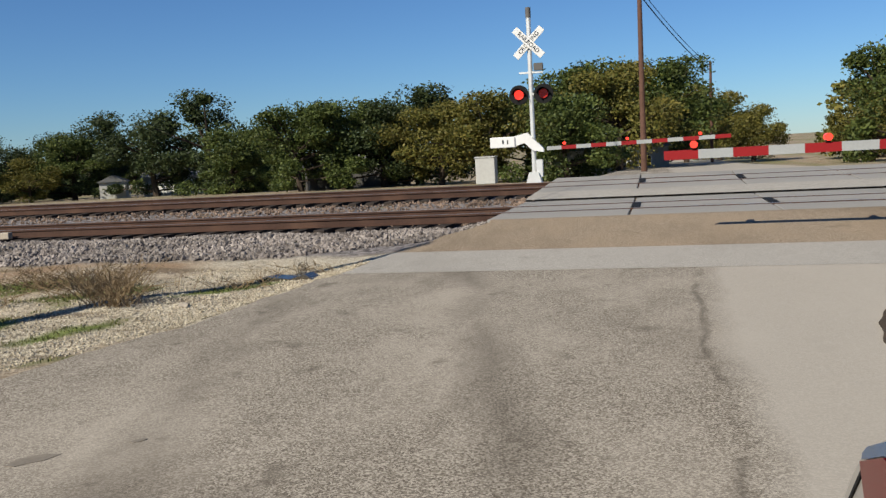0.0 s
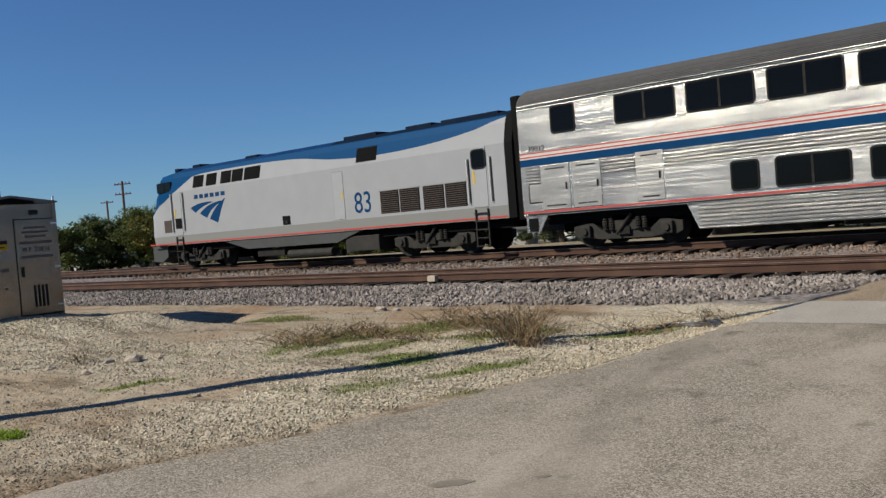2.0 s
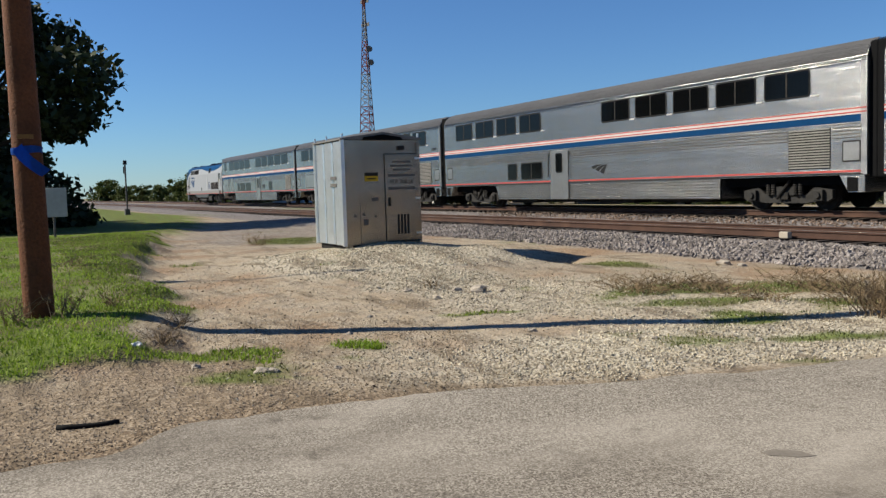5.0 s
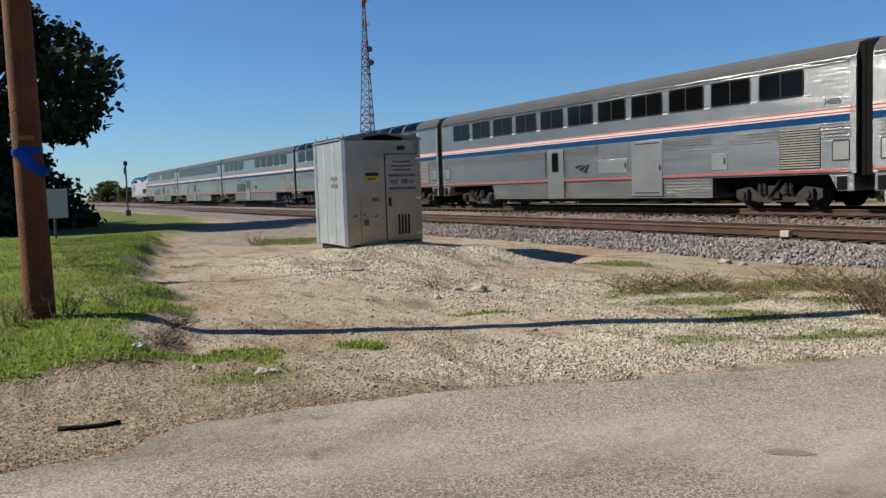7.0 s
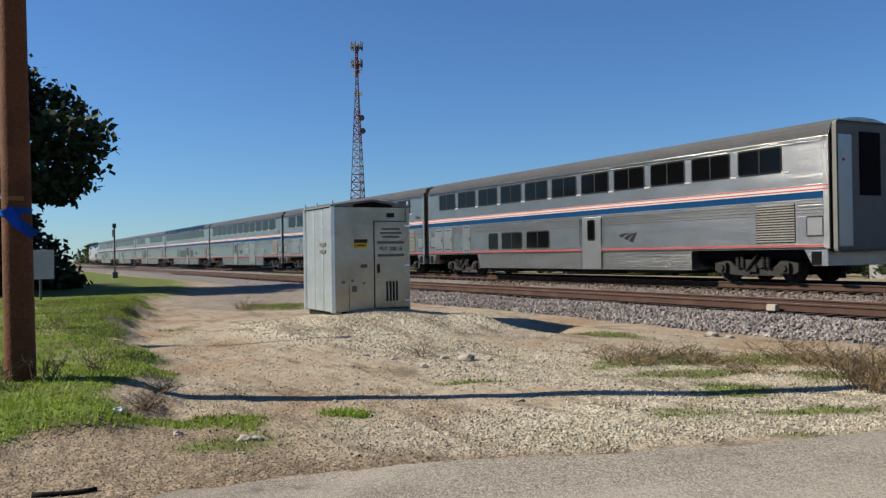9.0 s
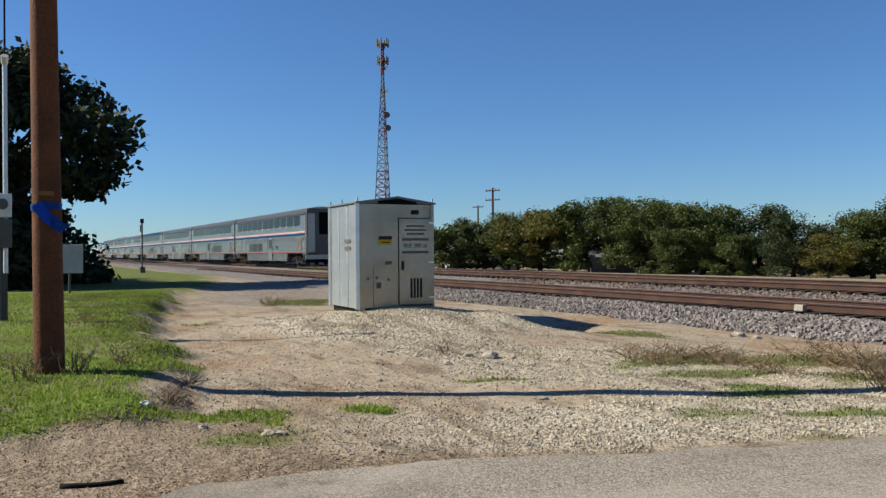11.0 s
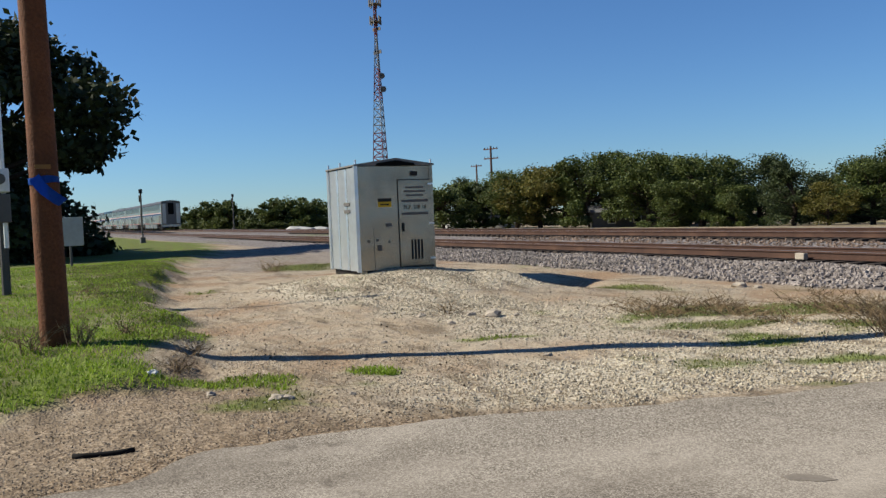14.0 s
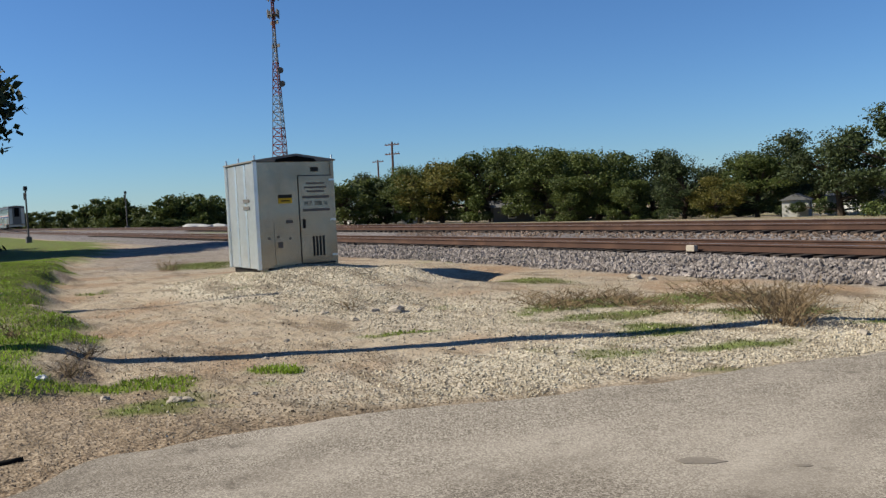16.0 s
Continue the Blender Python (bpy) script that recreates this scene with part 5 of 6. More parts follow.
# ---- poles ----
def build_big_pole():
    x, y = -11.25, 0.33
    root = thing("utility_pole", "brown creosoted wooden utility pole with a blue ribbon", "utility pole", at=pose(x, y, height(x, y) - 0.1))
    bm = bmesh.new()
    n, rows = 20, 40
    rings = []
    for j in range(rows + 1):
        z = 11.0 * j / rows
        r = 0.172 - 0.005 * z + 0.004 * noise.noise(Vector((0, 0, z * 2)))
        rings.append([bm.verts.new((0.004 * z + r * math.cos(w), -0.010 * z + 0.03 + r * math.sin(w), z)) for w in [2 * math.pi * i / n for i in range(n)]])
    for a, b in zip(rings, rings[1:]):
        for i in range(n):
            bm.faces.new((a[i], a[(i + 1) % n], b[(i + 1) % n], b[i]))
    bm.faces.new(rings[-1])
    part("shaft", bm, POLE_WOOD, root, smooth=True)
    # ribbon round the pole with a loose tail
    zr = 2.06
    cx, cy = 0.01, 0.03 - 0.010 * zr
    rb = bmesh.new()
    lo, hi = [], []
    for i in range(25):
        w = 2 * math.pi * i / 24
        r = 0.170 + 0.006 * math.sin(3 * w)
        lo.append(rb.verts.new((cx + r * math.cos(w), cy + r * math.sin(w), zr - 0.04 + 0.015 * math.sin(2 * w))))
        hi.append(rb.verts.new((cx + r * math.cos(w), cy + r * math.sin(w), zr + 0.04 + 0.012 * math.sin(2 * w + 1))))
    for i in range(24):
        rb.faces.new((lo[i], lo[i + 1], hi[i + 1], hi[i]))
    pts = [(0.18, -0.11, 0.02), (0.19, -0.06, -0.07), (0.20, 0.0, -0.14), (0.205, 0.07, -0.2), (0.21, 0.13, -0.25), (0.205, 0.18, -0.28)]
    prev = None
    for px, py, pz in pts:
        a = rb.verts.new((cx + px, cy + py - 0.05, zr + pz - 0.03))
        b = rb.verts.new((cx + px + 0.01, cy + py + 0.05, zr + pz + 0.05))
        if prev:
            rb.faces.new((prev[0], a, b, prev[1]))
        prev = (a, b)
    bmesh.ops.solidify(rb, geom=rb.faces[:], thickness=0.004)
    part("ribbon", rb, RIBBON, root, "bright blue tape tied round it")
    part("tag", boxed(0.145, 0.175, -0.09, 0.08, 2.19, 2.24), YELLOW_TAG, root, "small brass number tag")
    return root


YELLOW_TAG = shader("brass_tag", (0.34, 0.17, 0.05), 0.5, 0.3)
build_big_pole()


def build_meter_pole():
    x, y = -18.4, -0.21
    root = thing("service_pole", "grey metal conduit post with electric meter boxes", "service pole", at=pose(x, y, height(x, y)))
    part("post", tube(bmesh.new(), (0, 0, 0), (0, 0, 2.3), 0.085, 0.08), POLE_GREY, root, "dark weathered post")
    part("conduit", tube(bmesh.new(), (0.1, 0.05, 0.9), (0.1, 0.05, 4.9), 0.045), ALU, root, "grey conduit")
    part("weatherhead", tube(bmesh.new(), (0.1, 0.05, 4.86), (0.2, 0.05, 5.0), 0.06, 0.07), ALU, root)
    bx = part("meter_box", boxed(0.08, 0.24, -0.16, 0.16, 1.95, 2.40, bevel=0.02), ALU, root, "grey meter box")
    part("meter", tube(bmesh.new(), (0.24, 0.0, 2.2), (0.32, 0.0, 2.2), 0.1, n=16), SIGN_GREY, bx)
    part("breaker_box", boxed(0.08, 0.24, -0.16, 0.16, 1.38, 1.92, bevel=0.02), SIGN_GREY, root)
    part("cable", rope(bmesh.new(), [(0.1, 0.05, 5.0 + 0.7 * i) for i in range(8)], 0.018), HOSE, root)
    return root


POLE_GREY = shader("grey_wood", (0.12, 0.115, 0.105), 0.85, 0, 0.25)
build_meter_pole()


def wire(name, label, a, b, sag, r=0.02):
    pts = []
    for i in range(25):
        t = i / 24
        p = Vector(a).lerp(Vector(b), t)
        p.z -= sag * 4 * t * (1 - t)
        pts.append(p)
    return tagged(part(name, rope(bmesh.new(), pts, r, 5), HOSE), label, "wire")


def far_pole(x, y, z0, h, r, arms, label):
    root = thing("utility_pole", label, "utility pole", at=pose(x, y, z0))
    part("shaft", tube(bmesh.new(), (0, 0, 0), (0, 0, h), r, r * 0.7, 12), FAR_POLE, root)
    for z in arms:
        part("crossarm", boxed(-1.2, 1.2, -0.07, 0.07, z - 0.07, z + 0.07), FAR_POLE, root).rotation_euler.z = radians(25)
        for s in (-1.05, -0.5, 0.5, 1.05):
            q = part("insulator", tube(bmesh.new(), (0, 0, z + 0.07), (0, 0, z + 0.24), 0.06, 0.04, 8), RUBBER, root)
            q.location = (s * math.cos(radians(25)), s * math.sin(radians(25)), 0)
    return root


far_pole(-0.75, 42.0, 0.0, 8.85, 0.145, (), "tall brown wooden utility pole beside the road")
far_pole(4.1, 74.0, -1.0, 8.6, 0.14, (), "distant wooden utility pole beside the road")
FP = 120.0
far_pole(-math.sin(radians(60.32)) * FP, math.cos(radians(60.32)) * FP, -1.6, 12.1, 0.2, (11.7, 10.4), "distant utility pole with two crossarms")
far_pole(-math.sin(radians(61.3)) * FP * 1.3, math.cos(radians(61.3)) * FP * 1.3, -1.6, 11.6, 0.2, (11.3,), "distant utility pole with one crossarm")
wire("power_line", "black overhead line to the wooden pole", (-0.75, 42.0, 8.3), (-11.2, 0.25, 9.9), 0.35, 0.016)
wire("power_line", "black overhead line to the wooden pole", (-0.75, 42.0, 8.6), (-11.2, 0.25, 10.6), 0.35, 0.009)
wire("power_line", "black overhead line beyond the pole", (-0.75, 42.0, 8.3), (4.1, 74.0, 6.9), 0.3, 0.03)
wire("power_line", "black overhead line beyond the pole", (-0.75, 42.0, 8.6), (4.1, 74.0, 7.3), 0.3, 0.02)


# ---- crossing signals ----
def gate_arm(root, x0, x1, y, z0, z1, h, stripes, lamps=(0.16, 0.55, 0.9)):
    for i in range(stripes):
        a, b = i / stripes, (i + 1) / stripes
        xa, xb = x0 + (x1 - x0) * a, x0 + (x1 - x0) * b
        za, zb = z0 + (z1 - z0) * a, z0 + (z1 - z0) * b
        bm = prism(bmesh.new(), [(xa, za), (xb, zb), (xb, zb + h), (xa, za + h)], "y", y - 0.03, y + 0.03)
        part("arm_stripe", bm, RED if i % 2 == 0 else WHITE_TAPE, root, "red reflective stripe" if i % 2 == 0 else "white reflective stripe")
    for f in lamps:
        xa, za = x0 + (x1 - x0) * f, z0 + (z1 - z0) * f + h
        lb = part("arm_lamp", tube(bmesh.new(), (xa, y - 0.07, za + 0.07), (xa, y + 0.07, za + 0.07), 0.05, n=14), RED_LAMP, root, "lit red arm lamp")
        part("lamp_foot", boxed(xa - 0.03, xa + 0.03, y - 0.03, y + 0.03, za - 0.01, za + 0.04), RUBBER, lb)


WHITE_TAPE = shader("white_reflective", (0.46, 0.47, 0.46), 0.45)


def build_far_signal():
    x, y, z = -3.92, 27.7, 0.42
    root = thing("crossing_signal", "aluminium crossing signal mast with crossbuck and flashing red lamps", "crossing signal", at=pose(x, y, z))
    part("mast", tube(bmesh.new(), (0, 0, 0.3), (0, 0, 5.5), 0.075, n=14), ALU, root)
    part("mast_top", tube(bmesh.new(), (0, 0, 5.2), (0, 0, 5.52), 0.085, n=14), SIGN_GREY, root)
    part("mast_base", prism(bmesh.new(), [(-0.25, 0), (0.25, 0), (0.15, 0.35), (-0.15, 0.35)], "y", -0.2, 0.2), ALU, root)
    part("junction_box", boxed(0.08, 0.28, -0.12, 0.12, 0.2, 0.75), ALU, root)
    for sgn, word in ((45, "CROSSING"), (-45, "RAILROAD")):
        arm = part("crossbuck", boxed(-0.61, 0.61, -0.02, 0.02, -0.115, 0.115, bevel=0.01), WHITE, root, "white crossbuck board with black letters")
        arm.matrix_basis = pose(0, -0.10 if sgn > 0 else -0.145, 4.42, 0, sgn * -1, 0)
        lettering("lettering", word, 0.19, SIGN_BLACK, arm, pose(0, -0.025, 0) @ FACE, squeeze=0.95)
    part("bracket_plate", boxed(-0.35, 0.4, -0.05, 0.05, 3.47, 3.53), ALU, root)
    part("bell_box", boxed(0.12, 0.4, -0.1, 0.1, 3.56, 3.78), SIGN_GREY, root)
    for s, m in ((-0.38, RED_LAMP), (0.40, RED_DIM)):
        d = part("lamp_backing", tube(bmesh.new(), (s, -0.10, 2.82), (s, -0.06, 2.82), 0.31, n=28), RUBBER, root, "round black backing disc")
        part("lens", tube(bmesh.new(), (s, -0.14, 2.82), (s, -0.10, 2.82), 0.15, n=20), m, d, "red lamp lens")
        hd = bmesh.new()
        for i in range(12):
            a0, a1 = math.pi * i / 12, math.pi * (i + 1) / 12
            q = [hd.verts.new((s + 0.19 * math.cos(a), yy, 2.82 + 0.19 * math.sin(a))) for a, yy in ((a0, -0.1), (a1, -0.1), (a1, -0.4), (a0, -0.4))]
            hd.faces.new(q)
        bmesh.ops.solidify(hd, geom=hd.faces[:], thickness=0.01)
        part("hood", hd, RUBBER, d)
    part("lamp_arm", boxed(-0.4, 0.42, -0.06, 0.0, 2.79, 2.85), ALU, root)
    mech = part("gate_machine", boxed(-1.35, -0.55, -0.3, 0.1, 1.18, 1.52, bevel=0.02), WHITE, root, "white counterweight and gate machine")
    part("counterweight_arm", prism(bmesh.new(), [(-0.6, 1.2), (-0.6, 1.52), (-0.15, 1.62), (0.0, 1.45), (0.35, 1.1), (0.35, 0.98), (0.0, 1.05), (-0.25, 1.3)], "y", -0.25, -0.05), WHITE, root)
    for dx in (-0.95, -0.8):
        part("slot", boxed(dx, dx + 0.04, -0.31, -0.29, 1.3, 1.42), SIGN_BLACK, mech)
    gate_arm(root, 6.0, 0.45, -0.2, 1.12, 1.03, 0.12, 12)
    return root


build_far_signal()


def build_near_gate():
    root = thing("crossing_gate", "lowered red and white crossing gate arm with red lamps", "crossing gate", at=pose(0.05, 12.3, 0.0))
    gate_arm(root, 0.0, 7.2, 0, 1.31, 1.34, 0.125, 16, (0.055, 0.29, 0.6))
    part("mast", tube(bmesh.new(), (7.6, 0.2, 0.1), (7.6, 0.2, 5.0), 0.075, n=12), ALU, root)
    part("gate_machine", boxed(7.1, 8.3, -0.25, 0.25, 1.15, 1.6, bevel=0.02), WHITE, root)
    return root


build_near_gate()


def far_signal_post(az, dist, h, label):
    x, y = -math.sin(radians(az)) * dist, math.cos(radians(az)) * dist
    root = thing("railway_signal", label, "railway signal", at=pose(x, y, height(x, y)))
    part("post", tube(bmesh.new(), (0, 0, 0), (0, 0, h), 0.07, n=10), SIGN_GREY, root)
    part("head", tube(bmesh.new(), (0, 0, h - 0.35), (0, 0, h), 0.17, 0.15, 10), SIGN_BLACK, root)
    part("bracket", boxed(-0.5, 0.0, -0.04, 0.04, h - 0.9, h - 0.82), SIGN_BLACK, root)
    part("side_lamp", boxed(-0.6, -0.42, -0.1, 0.1, h - 1.1, h - 0.5, bevel=0.03), SIGN_BLACK, root)
    part("foot_box", boxed(-0.3, 0.3, -0.2, 0.2, 0, 0.5), SIGN_GREY, root)


far_signal_post(82.85, 78, 4.6, "slim black trackside signal post")
far_signal_post(77.26, 118, 5.0, "distant trackside signal post")


# ---- lattice tower ----
def build_tower():
    d = 230.0
    x, y = -math.sin(radians(67.55)) * d, math.cos(radians(67.55)) * d
    root = thing("lattice_tower", "red and white lattice radio tower with antennas", "tower", at=pose(x, y, -2, 0, 0, 20))
    H = 59.0
    def leg(k, z):
        r = 3.3 - 2.9 * min(1, z / (H * 0.85))
        a = radians(90 + 120 * k)
        return Vector((r * math.cos(a), r * math.sin(a), z))
    n = 28
    bands = 7
    for bnd in range(bands):
        bm = bmesh.new()
        for i in range(n * bnd // bands, n * (bnd + 1) // bands):
            z0, z1 = H * i / n, H * (i + 1) / n
            for k in range(3):
                tube(bm, leg(k, z0), leg(k, z1), 0.12, n=5)
                tube(bm, leg(k, z0), leg((k + 1) % 3, z1), 0.08, n=4)
                tube(bm, leg(k, z1), leg((k + 1) % 3, z0), 0.08, n=4)
                tube(bm, leg(k, z1), leg((k + 1) % 3, z1), 0.08, n=4)
        part("lattice_section", bm, TOWER_RED if bnd % 2 == 0 else TOWER_WHITE, root, "red painted lattice" if bnd % 2 == 0 else "white painted lattice")
    for z, r in ((H + 0.2, 1.5), (H - 4.4, 1.4)):
        for k in range(6):
            a = radians(60 * k)
            part("antenna", boxed(r * math.cos(a) - 0.15, r * math.cos(a) + 0.15, r * math.sin(a) - 0.15, r * math.sin(a) + 0.15, z - 1.0, z + 1.2), SIGN_GREY, root)
        part("platform", tube(bmesh.new(), (0, 0, z - 0.3), (0, 0, z - 0.1), r, n=12), SIGN_GREY, root)
    for z, dx in ((36.5, 1.7), (40.0, 1.3)):
        part("dish", tube(bmesh.new(), (dx, 0, z), (dx + 0.7, -0.4, z), 0.7, 0.8, 14), SIGN_GREY, root)
    for z in (52, 46):
        part("bracket", boxed(-1.2, 1.8, -0.06, 0.06, z, z + 0.9), SIGN_GREY, root)
    return root


TOWER_RED = shader("tower_red", (0.22, 0.05, 0.045), 0.6)
TOWER_WHITE = shader("tower_white", (0.26, 0.28, 0.31), 0.6)
build_tower()


# ---- trees ----
def tree_mesh(seed, h, spread, leaf, count, material, nb=30, low=0.05):
    """A tapered trunk with limbs and a crown of many small leaf clusters with gaps."""
    rnd = random.Random(seed)
    root = thing("tree", "broad leafy green tree", "tree")
    tb = bmesh.new()
    th = h * 0.42
    tube(tb, (0, 0, -0.3), (0.04 * h, 0.02 * h, th), 0.035 * h, 0.02 * h, 8)
    blobs = []
    for i in range(nb):
        a = 2 * math.pi * i / nb + rnd.uniform(-0.4, 0.4)
        r = spread * rnd.uniform(0.25, 0.9)
        z = h * rnd.uniform(low + (0.1 if nb < 30 else 0.02), 0.88)
        if z > h * 0.66:
            r *= 0.65
        tip = Vector((r * math.cos(a), r * math.sin(a), z))
        tube(tb, (0.03 * h, 0.015 * h, min(th, z * 0.7)), tip, 0.013 * h, 0.004 * h, 5)
        blobs.append((tip, spread * rnd.uniform(0.14, 0.34)))
    blobs.append((Vector((0, 0, h * 0.8)), spread * 0.42))
    blobs.append((Vector((spread * 0.15, 0, h * 0.6)), spread * 0.55))
    part("trunk", tb, BARK, root, "dark bark trunk and limbs")
    verts, faces = [], []
    for _ in range(count):
        c, r = blobs[rnd.randrange(len(blobs))]
        d = Vector((rnd.gauss(0, 1), rnd.gauss(0, 1), rnd.gauss(0, 1))).normalized()
        p = c + Vector((d.x, d.y, d.z * 0.72)) * r * (rnd.uniform(0.25, 1.0) ** 0.45) * rnd.choice((0.9, 1, 1, 1.1, 1.3))
        if p.z < h * low * rnd.uniform(0.7, 1.1):
            continue
        s = leaf * rnd.uniform(0.55, 1.35)
        u = Vector((rnd.gauss(0, 1), rnd.gauss(0, 1), rnd.gauss(0, 1))).normalized()
        v = u.cross(Vector((rnd.gauss(0, 1), rnd.gauss(0, 1), rnd.gauss(0, 1)))).normalized()
        k = len(verts)
        verts += [p - u * s * 0.5, p + v * s * 0.32, p + u * s * 0.55, p - v * s * 0.34 + u * s * 0.1]
        faces.append((k, k + 1, k + 2, k + 3))
    me = bpy.data.meshes.new("crown")
    me.from_pydata(verts, [], faces)
    me.materials.append(material)
    cr = new("crown", me)
    cr.parent = root
    return root


kinds = [tree_mesh(1, 8.0, 4.4, 0.20, 19000, LEAF_GREEN), tree_mesh(2, 8.5, 4.0, 0.20, 18000, LEAF_DARK), tree_mesh(3, 7.2, 4.2, 0.20, 18000, LEAF_GOLD), tree_mesh(4, 6.0, 3.8, 0.19, 17000, LEAF_GREEN, low=0.0), tree_mesh(5, 9.0, 3.8, 0.20, 18000, LEAF_DARK), tree_mesh(6, 8.0, 4.4, 0.42, 5000, LEAF_GREEN), tree_mesh(7, 8.5, 4.2, 0.42, 5000, LEAF_DARK), tree_mesh(8, 7.4, 4.2, 0.42, 5000, LEAF_GOLD), tree_mesh(9, 8.0, 4.6, 0.5, 7000, LEAF_GREEN, nb=34, low=0.0)]
WORDS = ["broad green leafy tree beyond the tracks", "dark green leafy tree beyond the tracks", "yellowing leafy tree beyond the tracks", "low green leafy tree beyond the tracks", "tall dark green tree beyond the tracks", "far green tree behind the front row", "far dark green tree behind the front row", "far yellowing tree behind the front row", "bushy far green tree with leaves down to the ground"]
used = set()


def plant(kind, az, dist, size, turn=0.0, wide=1.0):
    x, y = -math.sin(radians(az)) * dist, math.cos(radians(az)) * dist
    m = pose(x, y, height(x, y) - 0.1, 0, 0, turn)
    src = kinds[kind]
    if kind not in used:
        used.add(kind)
        src.matrix_basis, ob = m, src
    else:
        ob = copy_thing(src, m)
    tall = 0.82 if 6 < az < 50 else 0.9
    ob.scale = (size * wide, size * wide, size * tall)
    tagged(ob, WORDS[kind], "tree", "trees beyond the tracks")


# azimuth, distance and height scale along the tree line, from the road to the far end of the line
rt = random.Random(7)
LINE = [(-13.9, 58, 1.1, 0), (-17.5, 56, 1.2, 2), (-12.3, 74, 0.95, 2), (-3.6, 95, 1.15, 2), (-5.6, 96, 0.95, 2), (-1.6, 80, 1.1, 2), (0.2, 66, 1.15, 0), (2.6, 58, 1.15, 2), (4.4, 66, 1.25, 0), (5.9, 50, 0.95, 3), (8.6, 60, 0.95, 0), (11.2, 54, 1.0, 2), (14.2, 56, 0.95, 2), (15.6, 66, 1.15, 1), (18.0, 58, 0.9, 1), (20.6, 58, 0.95, 0), (23.4, 58, 0.95, 0), (25.2, 72, 1.05, 3), (27.6, 66, 1.0, 3), (29.0, 76, 1.25, 4), (32.4, 80, 1.15, 1), (35.6, 88, 1.15, 4), (37.2, 86, 0.95, 0), (38.2, 100, 1.1, 1), (39.6, 84, 0.7, 2), (41.6, 86, 0.95, 1), (43.4, 96, 1.15, 1), (45.0, 88, 0.85, 3), (47.0, 92, 1.2, 0), (48.8, 90, 0.8, 3), (50.3, 96, 1.2, 0), (52.3, 100, 1.2, 1), (53.9, 100, 1.25, 0), (55.6, 104, 1.1, 0), (57.2, 104, 1.2, 2), (58.8, 106, 1.05, 0), (60.9, 112, 0.95, 0), (62.3, 120, 1.0, 1), (63.6, 130, 1.0, 3), (65.0, 140, 0.95, 1)]
for a, dist, s, k in LINE:
    plant(k, a, dist, s, rt.uniform(0, 360), rt.uniform(0.95, 1.15))
for i in range(26):
    plant((5, 6, 5, 6)[i % 4], 12 + i * 2.15, 112 + rt.uniform(-6, 14), rt.uniform(0.5, 0.82), rt.uniform(0, 360), 1.2)
for a, dist, sz, wd in ((84.0, 330, 1.15, 1.2), (82.9, 310, 0.8, 1.3), (81.9, 270, 0.75, 1.3), (80.8, 240, 0.7, 1.2), (79.6, 215, 0.85, 1.0), (78.4, 205, 1.0, 1.15), (77.6, 200, 0.95, 1.0), (76.4, 196, 0.72, 1.1), (74.9, 190, 0.92, 1.2), (73.8, 196, 1.05, 1.2), (72.7, 188, 0.95, 1.1), (71.9, 200, 0.9, 1.0), (70.6, 196, 0.72, 1.2), (69.4, 190, 0.7, 1.2), (68.2, 196, 0.66, 1.2), (67.0, 180, 0.7, 1.1), (65.9, 170, 0.8, 1.1)):
    plant(8, a, dist, sz, rt.uniform(0, 360), wd)
for i in range(7):
    plant(8, 73.9 + i * 0.42, 165, 0.20 + 0.03 * (i % 3), rt.uniform(0, 360), 1.7)
for a, dist, sz in ((48.9, 108, 1.2), (49.6, 116, 1.25), (47.8, 118, 1.2)):
    plant(6, a, dist, sz, rt.uniform(0, 360), 1.2)
for i in range(3, 12):
    plant((7, 5, 6)[i % 3], -6.8 - i * 1.9, 90 + rt.uniform(-14, 20), rt.uniform(1.0, 1.3), rt.uniform(0, 360), 1.1)
for i in range(8):
    plant((7, 5)[i % 2], -2.6 + rt.uniform(-0.6, 0.8), 110 + i * 22, 1.1, rt.uniform(0, 360), 1.1)

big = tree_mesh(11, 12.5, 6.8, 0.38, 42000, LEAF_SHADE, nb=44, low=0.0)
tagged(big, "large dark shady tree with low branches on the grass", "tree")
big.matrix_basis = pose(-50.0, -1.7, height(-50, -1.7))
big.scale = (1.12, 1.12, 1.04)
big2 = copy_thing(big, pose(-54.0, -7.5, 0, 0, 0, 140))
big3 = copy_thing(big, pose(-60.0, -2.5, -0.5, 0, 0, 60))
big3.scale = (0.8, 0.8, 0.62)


# ---- houses and sheds beyond the tracks ----
def polar(az, d):
    return -math.sin(radians(az)) * d, math.cos(radians(az)) * d


